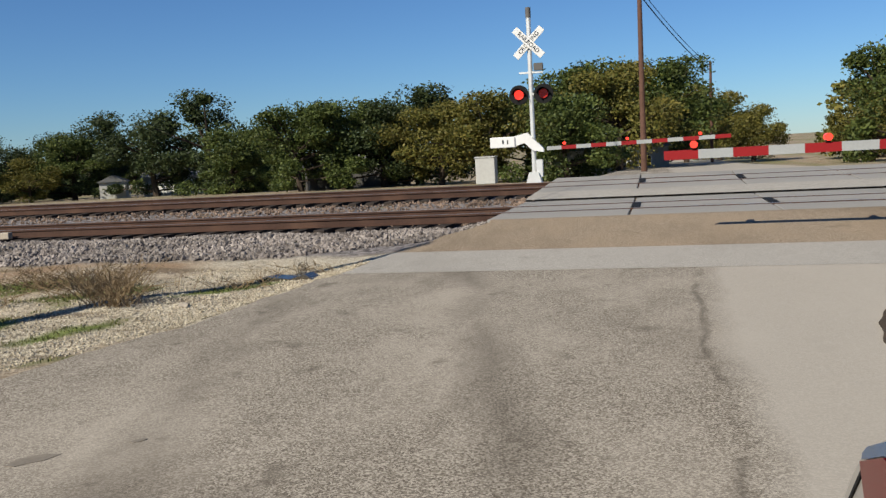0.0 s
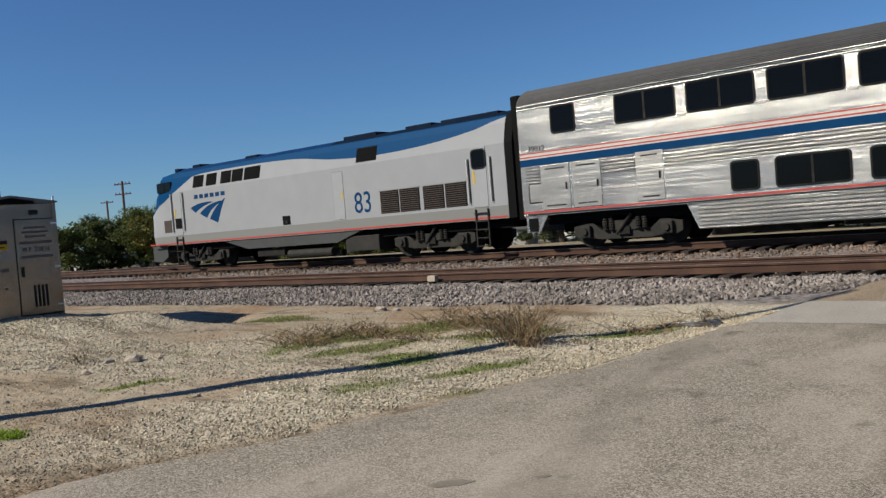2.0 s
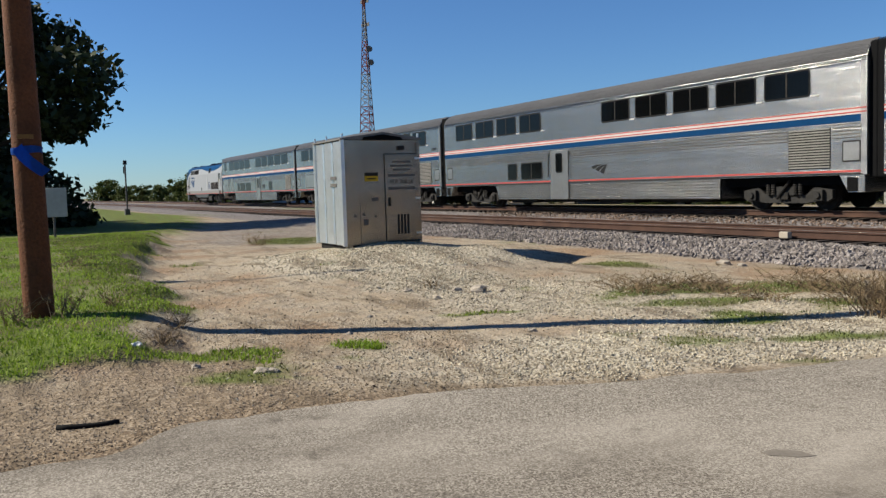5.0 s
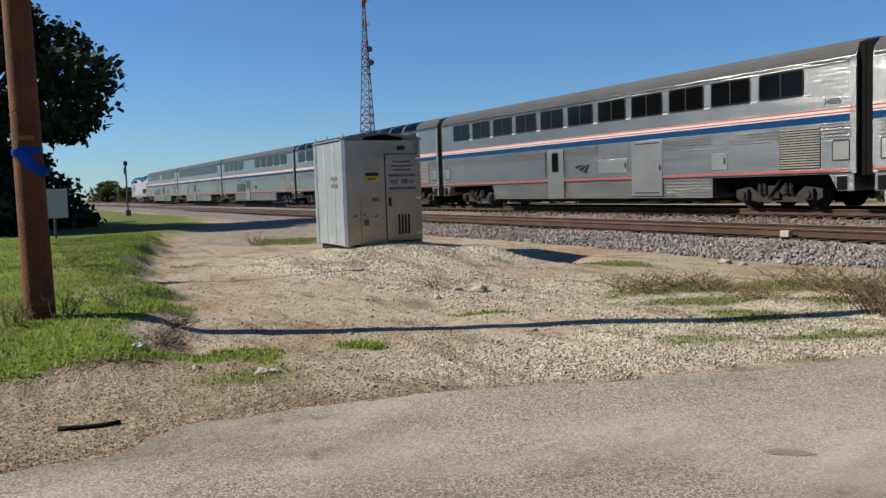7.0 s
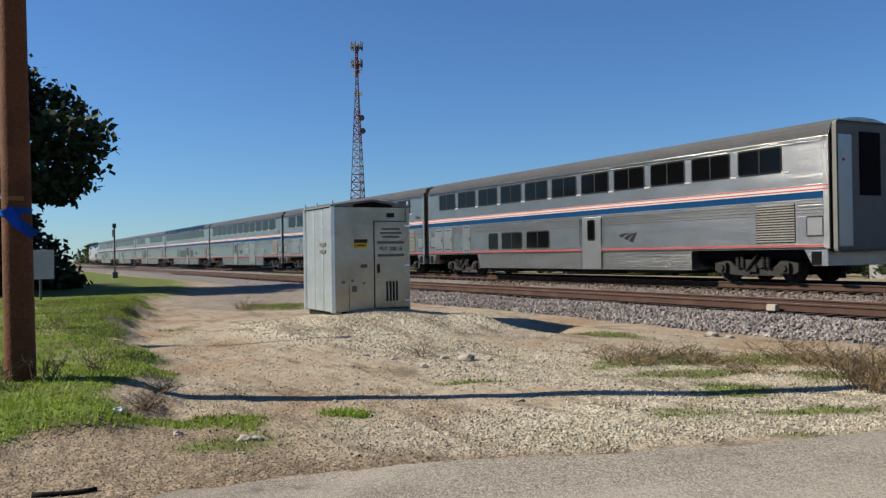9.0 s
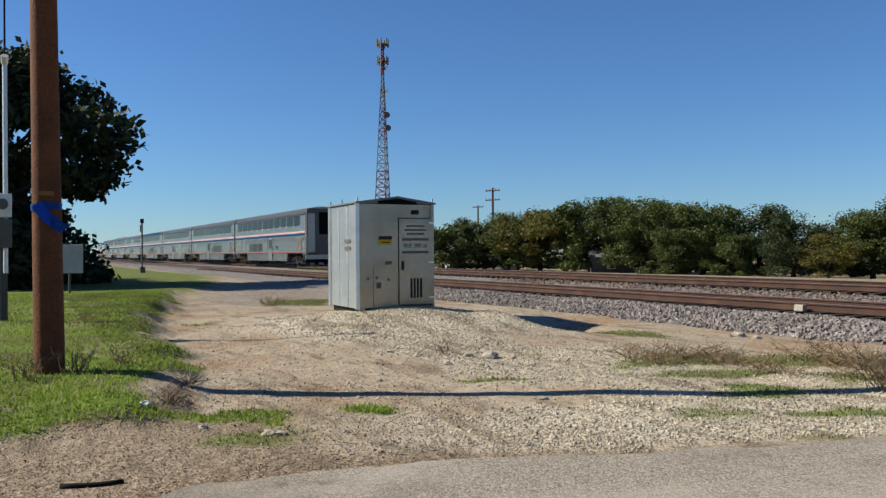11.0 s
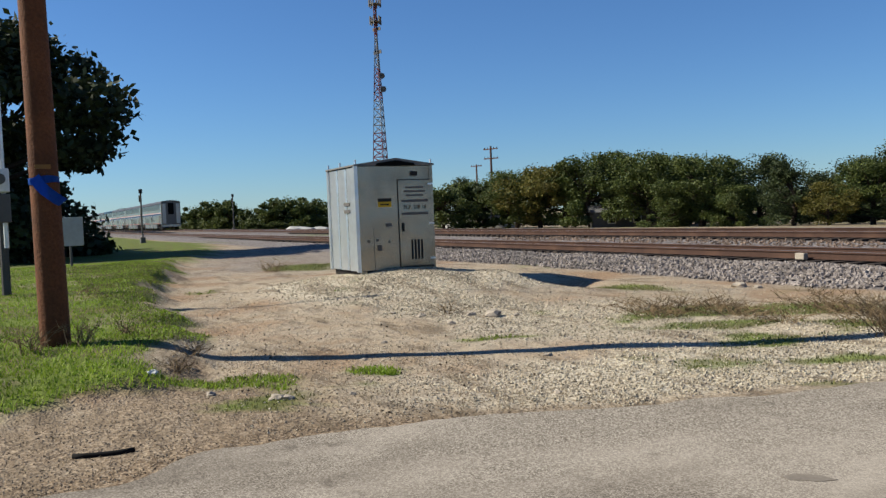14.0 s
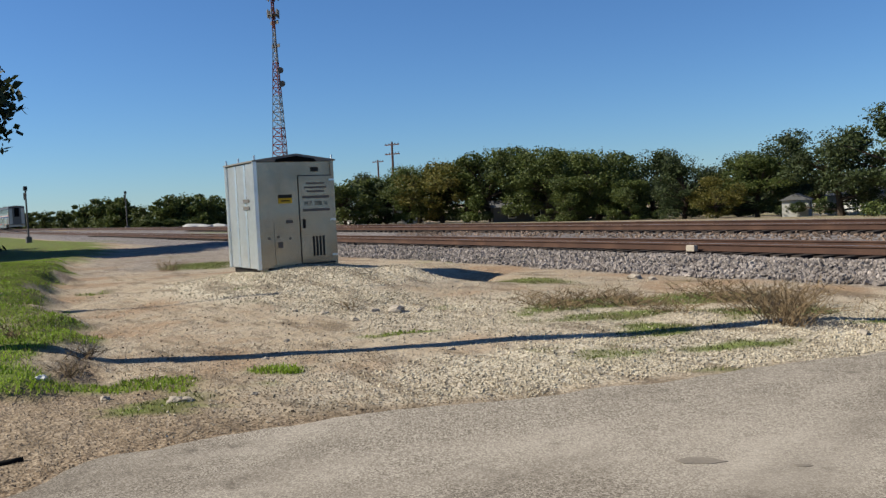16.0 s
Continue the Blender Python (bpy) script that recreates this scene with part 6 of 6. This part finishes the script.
def house(az, dist, w, dep, h, roof, turn, wall, label, windows=((0.3, 0.5), (0.7, 0.5)), name="house"):
    x, y = polar(az, dist)
    root = thing(name, label, name, at=pose(x, y, height(x, y) - 0.05, 0, 0, turn))
    wl = part("wall", boxed(-w / 2, w / 2, -dep / 2, dep / 2, 0, h), wall, root)
    part("roof", prism(bmesh.new(), [(-dep / 2 - 0.25, h - 0.05), (0, h + roof), (dep / 2 + 0.25, h - 0.05), (0, h - 0.04)], "x", -w / 2 - 0.2, w / 2 + 0.2), ROOF_GREY, root, "grey pitched roof")
    part("gable", prism(bmesh.new(), [(-dep / 2, h - 0.01), (0, h + roof - 0.1), (dep / 2, h - 0.01)], "x", -w / 2 + 0.02, w / 2 - 0.02), wall, root)
    for fx, fz in windows:
        wx, wz = -w / 2 + w * fx, h * fz
        f = part("window", boxed(wx - 0.45, wx + 0.45, -dep / 2 - 0.03, -dep / 2 + 0.05, wz - 0.4, wz + 0.45), WHITE, root)
        part("pane", boxed(wx - 0.38, wx + 0.38, -dep / 2 - 0.04, -dep / 2, wz - 0.33, wz + 0.38), WINDOW, f)
    return root


house(34.9, 84, 2.6, 2.2, 1.6, 0.55, 118, WALL_WHITE, "small white garden shed with a pale gable", ((0.5, 0.62),), "shed")
house(30.6, 92, 7.5, 4.5, 2.1, 0.7, 20, WALL_WHITE, "low white house behind the trees")
house(21.6, 62, 3.0, 2.4, 1.5, 0.7, 30, POLE_GREY, "weathered grey lean-to shed", (), "shed")
house(18.2, 66, 4.2, 3.0, 1.8, 0.9, 10, POLE_GREY, "dark weathered outbuilding under trees", (), "shed")
house(52.0, 100, 7.0, 5.0, 1.9, 0.7, 60, POLE_GREY, "grey house half hidden by bushes")
house(60.0, 125, 6.0, 4.0, 2.2, 0.8, 50, WALL_WHITE, "white house behind the trees")
house(3.2, 64, 8.0, 4.0, 2.0, 0.6, 5, WALL_WHITE, "pale building behind the trees", ((0.2, 0.5), (0.5, 0.5), (0.8, 0.5)))
bx = thing("utility_box", "pale yellow metal utility box beyond the tracks", "utility box", at=pose(*polar(11.2, 40), 0.0))
part("body", boxed(-0.45, 0.45, -0.35, 0.35, 0, 1.2, bevel=0.03), WALL_WHITE, bx)
part("lid", boxed(-0.48, 0.48, -0.38, 0.38, 1.2, 1.26), WALL_WHITE, bx)


def fence(az0, az1, dist, h):
    x0, y0 = polar(az0, dist)
    x1, y1 = polar(az1, dist)
    root = thing("chain_fence", "low grey wire fence with posts", "fence")
    n = 9
    for i in range(n):
        t = i / (n - 1)
        x, y = x0 + (x1 - x0) * t, y0 + (y1 - y0) * t
        z = height(x, y)
        part("post", tube(bmesh.new(), (x, y, z), (x, y, z + h), 0.04, n=6), ALU, root)
    z0, z1 = height(x0, y0), height(x1, y1)
    for f in (0.2, 0.6, 1.0):
        part("rail", tube(bmesh.new(), (x0, y0, z0 + h * f), (x1, y1, z1 + h * f), 0.025, n=6), ALU, root)


fence(34.0, 30.8, 82, 1.1)


def parked_car(az, dist, turn, paint, label, scale=1.0):
    x, y = polar(az, dist)
    root = thing("parked_car", label, "car", at=pose(x, y, height(x, y), 0, 0, turn))
    part("body", prism(bmesh.new(), [(-2.2, 0.35), (2.2, 0.35), (2.25, 0.75), (1.5, 0.9), (0.9, 1.4), (-1.2, 1.42), (-1.9, 0.98), (-2.25, 0.9)], "y", -0.85, 0.85), paint, root)
    part("side_glass", prism(bmesh.new(), [(-1.6, 0.98), (1.2, 0.95), (0.8, 1.33), (-1.15, 1.35)], "y", -0.87, 0.87), WINDOW, root)
    for wx in (-1.4, 1.4):
        for s in (-0.82, 0.82):
            wh = part("wheel", tube(bmesh.new(), (wx, s - 0.09, 0.32), (wx, s + 0.09, 0.32), 0.32, n=18), RUBBER, root)
            part("rim", tube(bmesh.new(), (wx, s - 0.1, 0.32), (wx, s + 0.1, 0.32), 0.19, n=14), ALU, wh)
    return root


parked_car(31.6, 86, 15, WHITE, "white car parked by the low house")
parked_car(62.6, 112, 30, WHITE, "white pickup parked under trees")
parked_car(-5.0, 150, 80, CAR_SILVER, "pale car far down the road")


def near_car():
    """The rear corner of a car that stands beside the road."""
    root = thing("parked_car", "silver car with a red tail lamp at the roadside", "car", at=pose(1.27, 1.28, 0))
    # length runs along y with the rear forward; outline of the flank as (y, z)
    side = [(1.08, 0.30), (1.14, 0.50), (1.11, 0.615), (1.045, 0.652), (0.93, 0.765), (0.83, 0.85), (0.72, 0.92), (0.54, 1.005), (0.2, 1.06), (-1.2, 1.05), (-2.6, 0.92), (-3.1, 0.72), (-3.2, 0.4), (-3.1, 0.28)]
    cy, cz = -0.9, 0.65
    bm = bmesh.new()
    rings = []
    for x, shrink in ((-0.84, 0.97), (-0.82, 0.985), (-0.78, 1.0), (0.78, 1.0), (0.82, 0.985), (0.84, 0.97)):
        rings.append([bm.verts.new((x, cy + (y - cy) * (1 - (1 - shrink) * 0.4), cz + (z - cz) * shrink)) for y, z in side])
    for p, q in zip(rings, rings[1:]):
        for i in range(len(side)):
            j = (i + 1) % len(side)
            bm.faces.new((p[i], p[j], q[j], q[i]))
    bm.faces.new(rings[0])
    bm.faces.new(rings[-1][::-1])
    bmesh.ops.recalc_face_normals(bm, faces=bm.faces[:])
    body = part("body", bm, CAR_SILVER, root, smooth=False)
    part("cabin", prism(bmesh.new(), [(0.1, 1.05), (-0.35, 1.40), (-1.3, 1.42), (-2.2, 1.0)], "x", -0.66, 0.66), WINDOW, root)
    red = [(0.67, 0.66), (0.69, 0.78), (0.745, 0.862), (0.54, 0.945), (0.27, 0.985), (0.27, 0.68)]
    top = [(0.745, 0.866), (0.735, 0.885), (0.69, 0.915), (0.54, 0.978), (0.27, 1.01), (0.27, 0.989), (0.54, 0.949)]
    part("tail_lamp", prism(bmesh.new(), red, "x", -0.856, -0.7), TAIL_RED, root, "dark red tail lamp")
    part("lamp_top", prism(bmesh.new(), top, "x", -0.852, -0.7), LAMP_SKY, root, "glass top of the tail lamp, coloured like reflected blue sky")
    part("seam", prism(bmesh.new(), [(1.045, 0.640), (0.95, 0.665), (0.745, 0.85), (0.75, 0.862), (0.955, 0.672), (1.045, 0.648)], "x", -0.845, -0.7), RUBBER, body)
    for wy in (0.1, -2.4):
        for s in (-0.76, 0.76):
            part("wheel", tube(bmesh.new(), (s - 0.1, wy, 0.31), (s + 0.1, wy, 0.31), 0.31, n=20), RUBBER, root)
    return root


# clear lens top; its blue is the sky's reflection painted in
LAMP_SKY = shader("sky_reflection_blue", (0.05, 0.16, 0.35), 0.1, 0, 0.3, 8, 30, spec=0.5)
TAIL_RED = shader("tail_lamp_red", (0.2, 0.008, 0.008), 0.1)
near_car()


# ---- loose things on the dirt ----
def hose(name, label, pts, r):
    """A pipe that follows the ground through these places."""
    dense = []
    for (x0, y0), (x1, y1) in zip(pts, pts[1:]):
        n = max(3, int(math.hypot(x1 - x0, y1 - y0) / 0.12))
        for i in range(n):
            t = i / n
            x, y = x0 + (x1 - x0) * t, y0 + (y1 - y0) * t
            wob = 0.03 * roughness(x, y, 1.3)
            dense.append((x + wob, y + wob, height(x + wob, y + wob) + r * 0.5))
    return tagged(part(name, rope(bmesh.new(), dense, r), HOSE, smooth=True), label, "pipe")


hose("dry_branch", "dark weathered stick lying on the gravel", [(-6.56, 0.27), (-6.5, 0.5), (-6.46, 0.76)], 0.022)


def rock(name, label, x, y, s, material=STONE, flat=0.55, seed=0):
    bm = bmesh.new()
    bmesh.ops.create_icosphere(bm, subdivisions=2, radius=s)
    for v in bm.verts:
        v.co *= 1 + 0.6 * noise.noise(v.co * (1.3 / s) + Vector((seed, 0, 0)))
        v.co.z *= flat
    ob = part(name, bm, material)
    ob.matrix_basis = pose(x, y, height(x, y) + s * flat * 0.35, 0, 0, seed * 47)
    return tagged(ob, label, "rock", "loose stones on the dirt")


for i, (x, y, s) in enumerate(((-11.96, 5.48, 0.09), (-7.5, 2.0, 0.09), (-7.42, 2.08, 0.07), (-10.9, 5.47, 0.08), (-7.86, 5.09, 0.055), (-6.23, 4.13, 0.045), (-8.15, 1.55, 0.06), (-11.2, 6.3, 0.16), (-11.5, 6.1, 0.10), (-11.0, 6.6, 0.08), (-9.0, 3.4, 0.05), (-8.6, 5.9, 0.05), (-10.1, 4.1, 0.05), (-6.7, 5.8, 0.05), (-5.1, 8.35, 0.08), (-11.58, 11.66, 0.16), (-11.2, 11.7, 0.1), (-6.0, 6.5, 0.05), (-7.2, 2.6, 0.04), (-12.6, 5.3, 0.06))):
    rock("stone", "grey limestone lump on the dirt", x, y, s * 0.8, seed=i + 1)
rock("stump", "dark rotten stump in the grass", -10.2, -0.62, 0.2, POLE_WOOD, 0.8, 31)
rock("white_scrap", "white scrap lying in the grass", -9.1, 1.15, 0.06, WHITE, 0.5, 33)
deb = thing("metal_debris", "bent grey sheet metal scrap beside the road", "debris", at=pose(-4.75, 10.3, height(-4.75, 10.3)))
part("sheet", prism(bmesh.new(), [(-0.4, 0.01), (-0.2, 0.05), (0.1, 0.02), (0.3, 0.08), (0.42, 0.01), (0.1, 0.0)], "y", -0.14, 0.14), GALV, deb)
for i, x in enumerate((-14.3, -11.85)):
    blk = thing("rail_joint_box", "pale painted track fitting beside the rail", "track fitting", at=pose((-14.0, -11.75)[i], (16.0, 16.6)[i], 0.3))
    part("body", boxed(-0.13, 0.13, -0.07, 0.07, -0.1, 0.05, bevel=0.02), STONE, blk)
sg = thing("blank_sign", "plain white sign board on a post", "sign", at=pose(-31.0, 1.6, 0.0, 0, 0, 80))
part("board", boxed(-0.42, 0.42, -0.02, 0.02, 1.0, 1.95, bevel=0.01), WALL_WHITE, sg)
part("post", tube(bmesh.new(), (0, 0.05, 0), (0, 0.05, 1.8), 0.04, n=8), SIGN_GREY, sg)
for i in range(3):
    x, y = polar(71.8 + i * 0.7, 92)
    rock("dirt_pile", "pale heap of gravel beside the far track", x, y, 1.6, WALL_WHITE, 0.28, 50 + i)


# ---- stuff: stones, grass, weeds ----
def scatter_stones(name, label, material, count, place, lo, hi, seed):
    rnd = random.Random(seed)
    base = bmesh.new()
    bmesh.ops.create_icosphere(base, subdivisions=1, radius=1.0)
    bv = [v.co.copy() for v in base.verts]
    bf = [[v.index for v in f.verts] for f in base.faces]
    base.free()
    # a coarser lump: eight corners
    oct_v = [Vector(p) for p in ((1, 0, 0), (-0.9, 0.2, 0.1), (0.1, 1, 0), (0, -0.95, 0.15), (0.15, 0.1, 0.9), (0, 0, -1))]
    oct_f = [(0, 2, 4), (2, 1, 4), (1, 3, 4), (3, 0, 4), (2, 0, 5), (1, 2, 5), (3, 1, 5), (0, 3, 5)]
    verts, faces = [], []
    made = 0
    while made < count:
        x, y = place(rnd)
        if x is None:
            continue
        s = rnd.uniform(lo, hi)
        z = height(x, y) + s * 0.3
        e = Euler((rnd.uniform(0, 6), rnd.uniform(0, 6), rnd.uniform(0, 6))).to_matrix()
        st = Vector((rnd.uniform(0.7, 1.2), rnd.uniform(0.7, 1.2), rnd.uniform(0.6, 1)))
        k = len(verts)
        for v in oct_v:
            w = e @ Vector((v.x * st.x, v.y * st.y, v.z * st.z)) * s
            verts.append((x + w.x, y + w.y, z + w.z))
        faces += [(a + k, b + k, c + k) for a, b, c in oct_f]
        made += 1
    me = bpy.data.meshes.new(name)
    me.from_pydata(verts, [], faces)
    me.materials.append(material)
    return tagged(new(name, me), label, "stones", kind="stuff")


DARK_BITS = island_mat("dark_bits", (0.05, 0.035, 0.022), (0.2, 0.145, 0.095))


def on_shoulder(rnd):
    x = -2.7 - 30 * rnd.random() ** 1.3
    y = rnd.uniform(12.1, 15.75)
    return (x, y) if ballast_at(x, y) > 0.4 and x < edge(y) - 0.1 - max(0, 14.3 - y) * 0.9 else (None, None)


def between_tracks(rnd):
    x = -3.0 - 34 * rnd.random() ** 1.2
    y = rnd.choice((rnd.uniform(16.3, 17.6), rnd.uniform(18.1, 22.0), rnd.uniform(18.1, 21.9)))
    return x, y


def on_gravel(rnd):
    y = rnd.uniform(0.3, 11.5)
    x = edge(y) - 0.12 - 9 * rnd.random() ** 1.6
    return (x, y) if pale_at(x, y) > rnd.uniform(0.2, 0.9) and grass_at(x, y) < 0.4 else (None, None)


def on_mound(rnd):
    x, y = rnd.gauss(-15.5, 3.0), rnd.gauss(6.8, 1.4)
    return (x, y) if pale_at(x, y) > rnd.uniform(0.2, 0.9) and not (-18.8 < x < -16.9 and 6.35 < y < 8.2) else (None, None)


scatter_stones("ballast", "heaped grey-pink crushed stone ballast", BALLAST_STONE, 15000, on_shoulder, 0.028, 0.062, 3)
scatter_stones("ballast", "rust-brown ballast between the tracks", RUSTY_STONE, 9000, between_tracks, 0.03, 0.06, 4)
scatter_stones("gravel", "pale limestone gravel along the road edge", PALE_STONE, 15000, on_gravel, 0.006, 0.019, 5)
def on_brown(rnd):
    y = rnd.uniform(-2.0, 4.5)
    x = edge(y) - 0.1 - 4.5 * rnd.random() ** 1.3
    return (x, y) if grass_at(x, y) < 0.3 else (None, None)


def on_dirt(rnd):
    x, y = rnd.uniform(-19, -6), rnd.uniform(1.5, 11.5)
    return (x, y) if x < edge(y) - 0.2 and not (-19 < x < -16.9 and 6.3 < y < 8.2) else (None, None)


scatter_stones("gravel", "brown gravel along the road edge", BROWN_STONE, 12000, on_brown, 0.004, 0.010, 8)
scatter_stones("gravel", "small mixed stones strewn over the dirt", PALE_STONE, 9000, on_dirt, 0.004, 0.015, 9)
scatter_stones("gravel", "dark brown bits strewn over the dirt", DARK_BITS, 700, on_dirt, 0.006, 0.02, 19)
scatter_stones("gravel", "pale limestone gravel on the mound", PALE_STONE, 7000, on_mound, 0.008, 0.024, 6)


def blades(name, label, material, count, place, lo, hi, lean, seed, width=0.006):
    rnd = random.Random(seed)
    verts, faces = [], []
    made = 0
    while made < count:
        x, y = place(rnd)
        if x is None:
            continue
        made += 1
        h = rnd.uniform(lo, hi)
        z = height(x, y) - 0.01
        a = rnd.uniform(0, 6.283)
        w = width * rnd.uniform(0.7, 1.6)
        dx, dy = math.cos(a) * w, math.sin(a) * w
        b = rnd.uniform(0, 6.283)
        lx, ly = math.cos(b) * h * lean * rnd.random(), math.sin(b) * h * lean * rnd.random()
        k = len(verts)
        verts += [(x - dx, y - dy, z), (x + dx, y + dy, z), (x + lx * 0.4 + dx * 0.7, y + ly * 0.4 + dy * 0.7, z + h * 0.6), (x + lx * 0.4 - dx * 0.7, y + ly * 0.4 - dy * 0.7, z + h * 0.6), (x + lx, y + ly, z + h)]
        faces += [(k, k + 1, k + 2, k + 3), (k + 3, k + 2, k + 4)]
    me = bpy.data.meshes.new(name)
    me.from_pydata(verts, [], faces)
    me.materials.append(material)
    return tagged(new(name, me), label, "grass", kind="stuff")


def on_lawn(rnd):
    x = -7.9 - 26 * rnd.random() ** 1.7
    y = rnd.uniform(-3.0, 5.5)
    return (x, y) if grass_at(x, y) > rnd.uniform(0.25, 0.8) else (None, None)


def on_patches(rnd):
    x, y = rnd.uniform(-30, -3.6), rnd.uniform(1.2, 11)
    return (x, y) if grass_at(x, y) > rnd.uniform(0.15, 0.75) else (None, None)


def on_edge(rnd):
    x, y = rnd.uniform(-30, -8), rnd.uniform(-3, 4)
    g = grass_at(x, y)
    return (x, y) if 0.05 < g < 0.97 or (g > 0.5 and roughness(x, y, 0.5) > 0.16) else (None, None)


blades("grass", "bright green grass beside the dirt", GRASS, 52000, on_lawn, 0.02, 0.065, 1.0, 11, 0.007)
blades("grass", "dull green grass patches in the gravel", DULL_GRASS, 30000, on_patches, 0.015, 0.05, 1.0, 12, 0.006)
blades("dry_grass", "dry straw grass at the edge of the lawn", DRY_GRASS, 2600, on_edge, 0.03, 0.11, 1.2, 13, 0.004)


def weed(x, y, w, h, stems, seed, material=TWIG, label="dry brown weed clump with bare stems"):
    rnd = random.Random(seed)
    root = thing("dry_weed", label, "weed", "dry weeds along the ballast", at=pose(x, y, height(x, y) - 0.02))
    bm = bmesh.new()
    for _ in range(int(stems * 0.45)):
        a, r = rnd.uniform(0, 6.283), w * rnd.random() ** 0.7
        p = Vector((rnd.gauss(0, w * 0.45), rnd.gauss(0, w * 0.2), 0))
        q = p + Vector((math.cos(a) * r * 1.5, math.sin(a) * r * 1.0, h * rnd.uniform(0.25, 1.0)))
        mid = p.lerp(q, 0.55) + Vector((rnd.gauss(0, 0.03), rnd.gauss(0, 0.03), 0.03))
        tube(bm, p, mid, 0.005, 0.004, 3, False)
        tube(bm, mid, q, 0.004, 0.0015, 3, False)
        for _k in range(3):
            s = p.lerp(q, rnd.uniform(0.4, 0.9))
            tube(bm, s, s + Vector((rnd.gauss(0, 0.07), rnd.gauss(0, 0.07), rnd.uniform(0.02, 0.12))), 0.004, 0.002, 3, False)
    tagged(part("tuft", bm, material, root), kind="stuff")


for i, (x, y, w, h, n) in enumerate(((-5.95, 8.3, 0.40, 0.58, 200), (-6.5, 8.9, 0.6, 0.45, 150), (-7.3, 9.9, 0.6, 0.36, 100), (-7.9, 10.0, 0.6, 0.36, 90), (-8.4, 9.9, 0.4, 0.35, 80), (-9.0, 8.75, 0.5, 0.24, 80), (-9.5, 8.4, 0.55, 0.28, 90), (-10.0, 8.1, 0.5, 0.2, 60), (-8.5, 8.6, 0.4, 0.25, 70), (-9.4, 7.9, 0.5, 0.22, 70), (-5.2, 9.6, 0.5, 0.25, 50), (-7.6, 8.4, 0.4, 0.22, 50), (-26.0, 7.0, 0.6, 0.5, 90), (-11.0, 0.65, 0.3, 0.4, 50), (-10.8, 0.1, 0.35, 0.35, 50), (-10.9, -0.4, 0.4, 0.3, 60), (-10.2, 1.75, 0.3, 0.16, 40), (-9.5, 1.5, 0.2, 0.10, 40), (-11.6, 1.2, 0.3, 0.22, 26), (-11.9, 5.9, 0.2, 0.16, 20), (-4.6, 10.7, 0.5, 0.2, 40), (-17.5, 1.0, 0.7, 0.25, 50))):
    weed(x, y, w, h, n, 100 + i)


# ---- movement ----
def motions():
    def at(t, offset):
        return pose(START - SPEED * t + offset, TRACK_Y, TRACK_Z)
    for k, car in enumerate(cars):
        walk(car, [(t, at(t, CAR * k)) for t in (0, 4, 8, 12, 16)])
    walk(loco, [(t, at(t, 0)) for t in (0, 4, 8, 12, 16)])


motions()
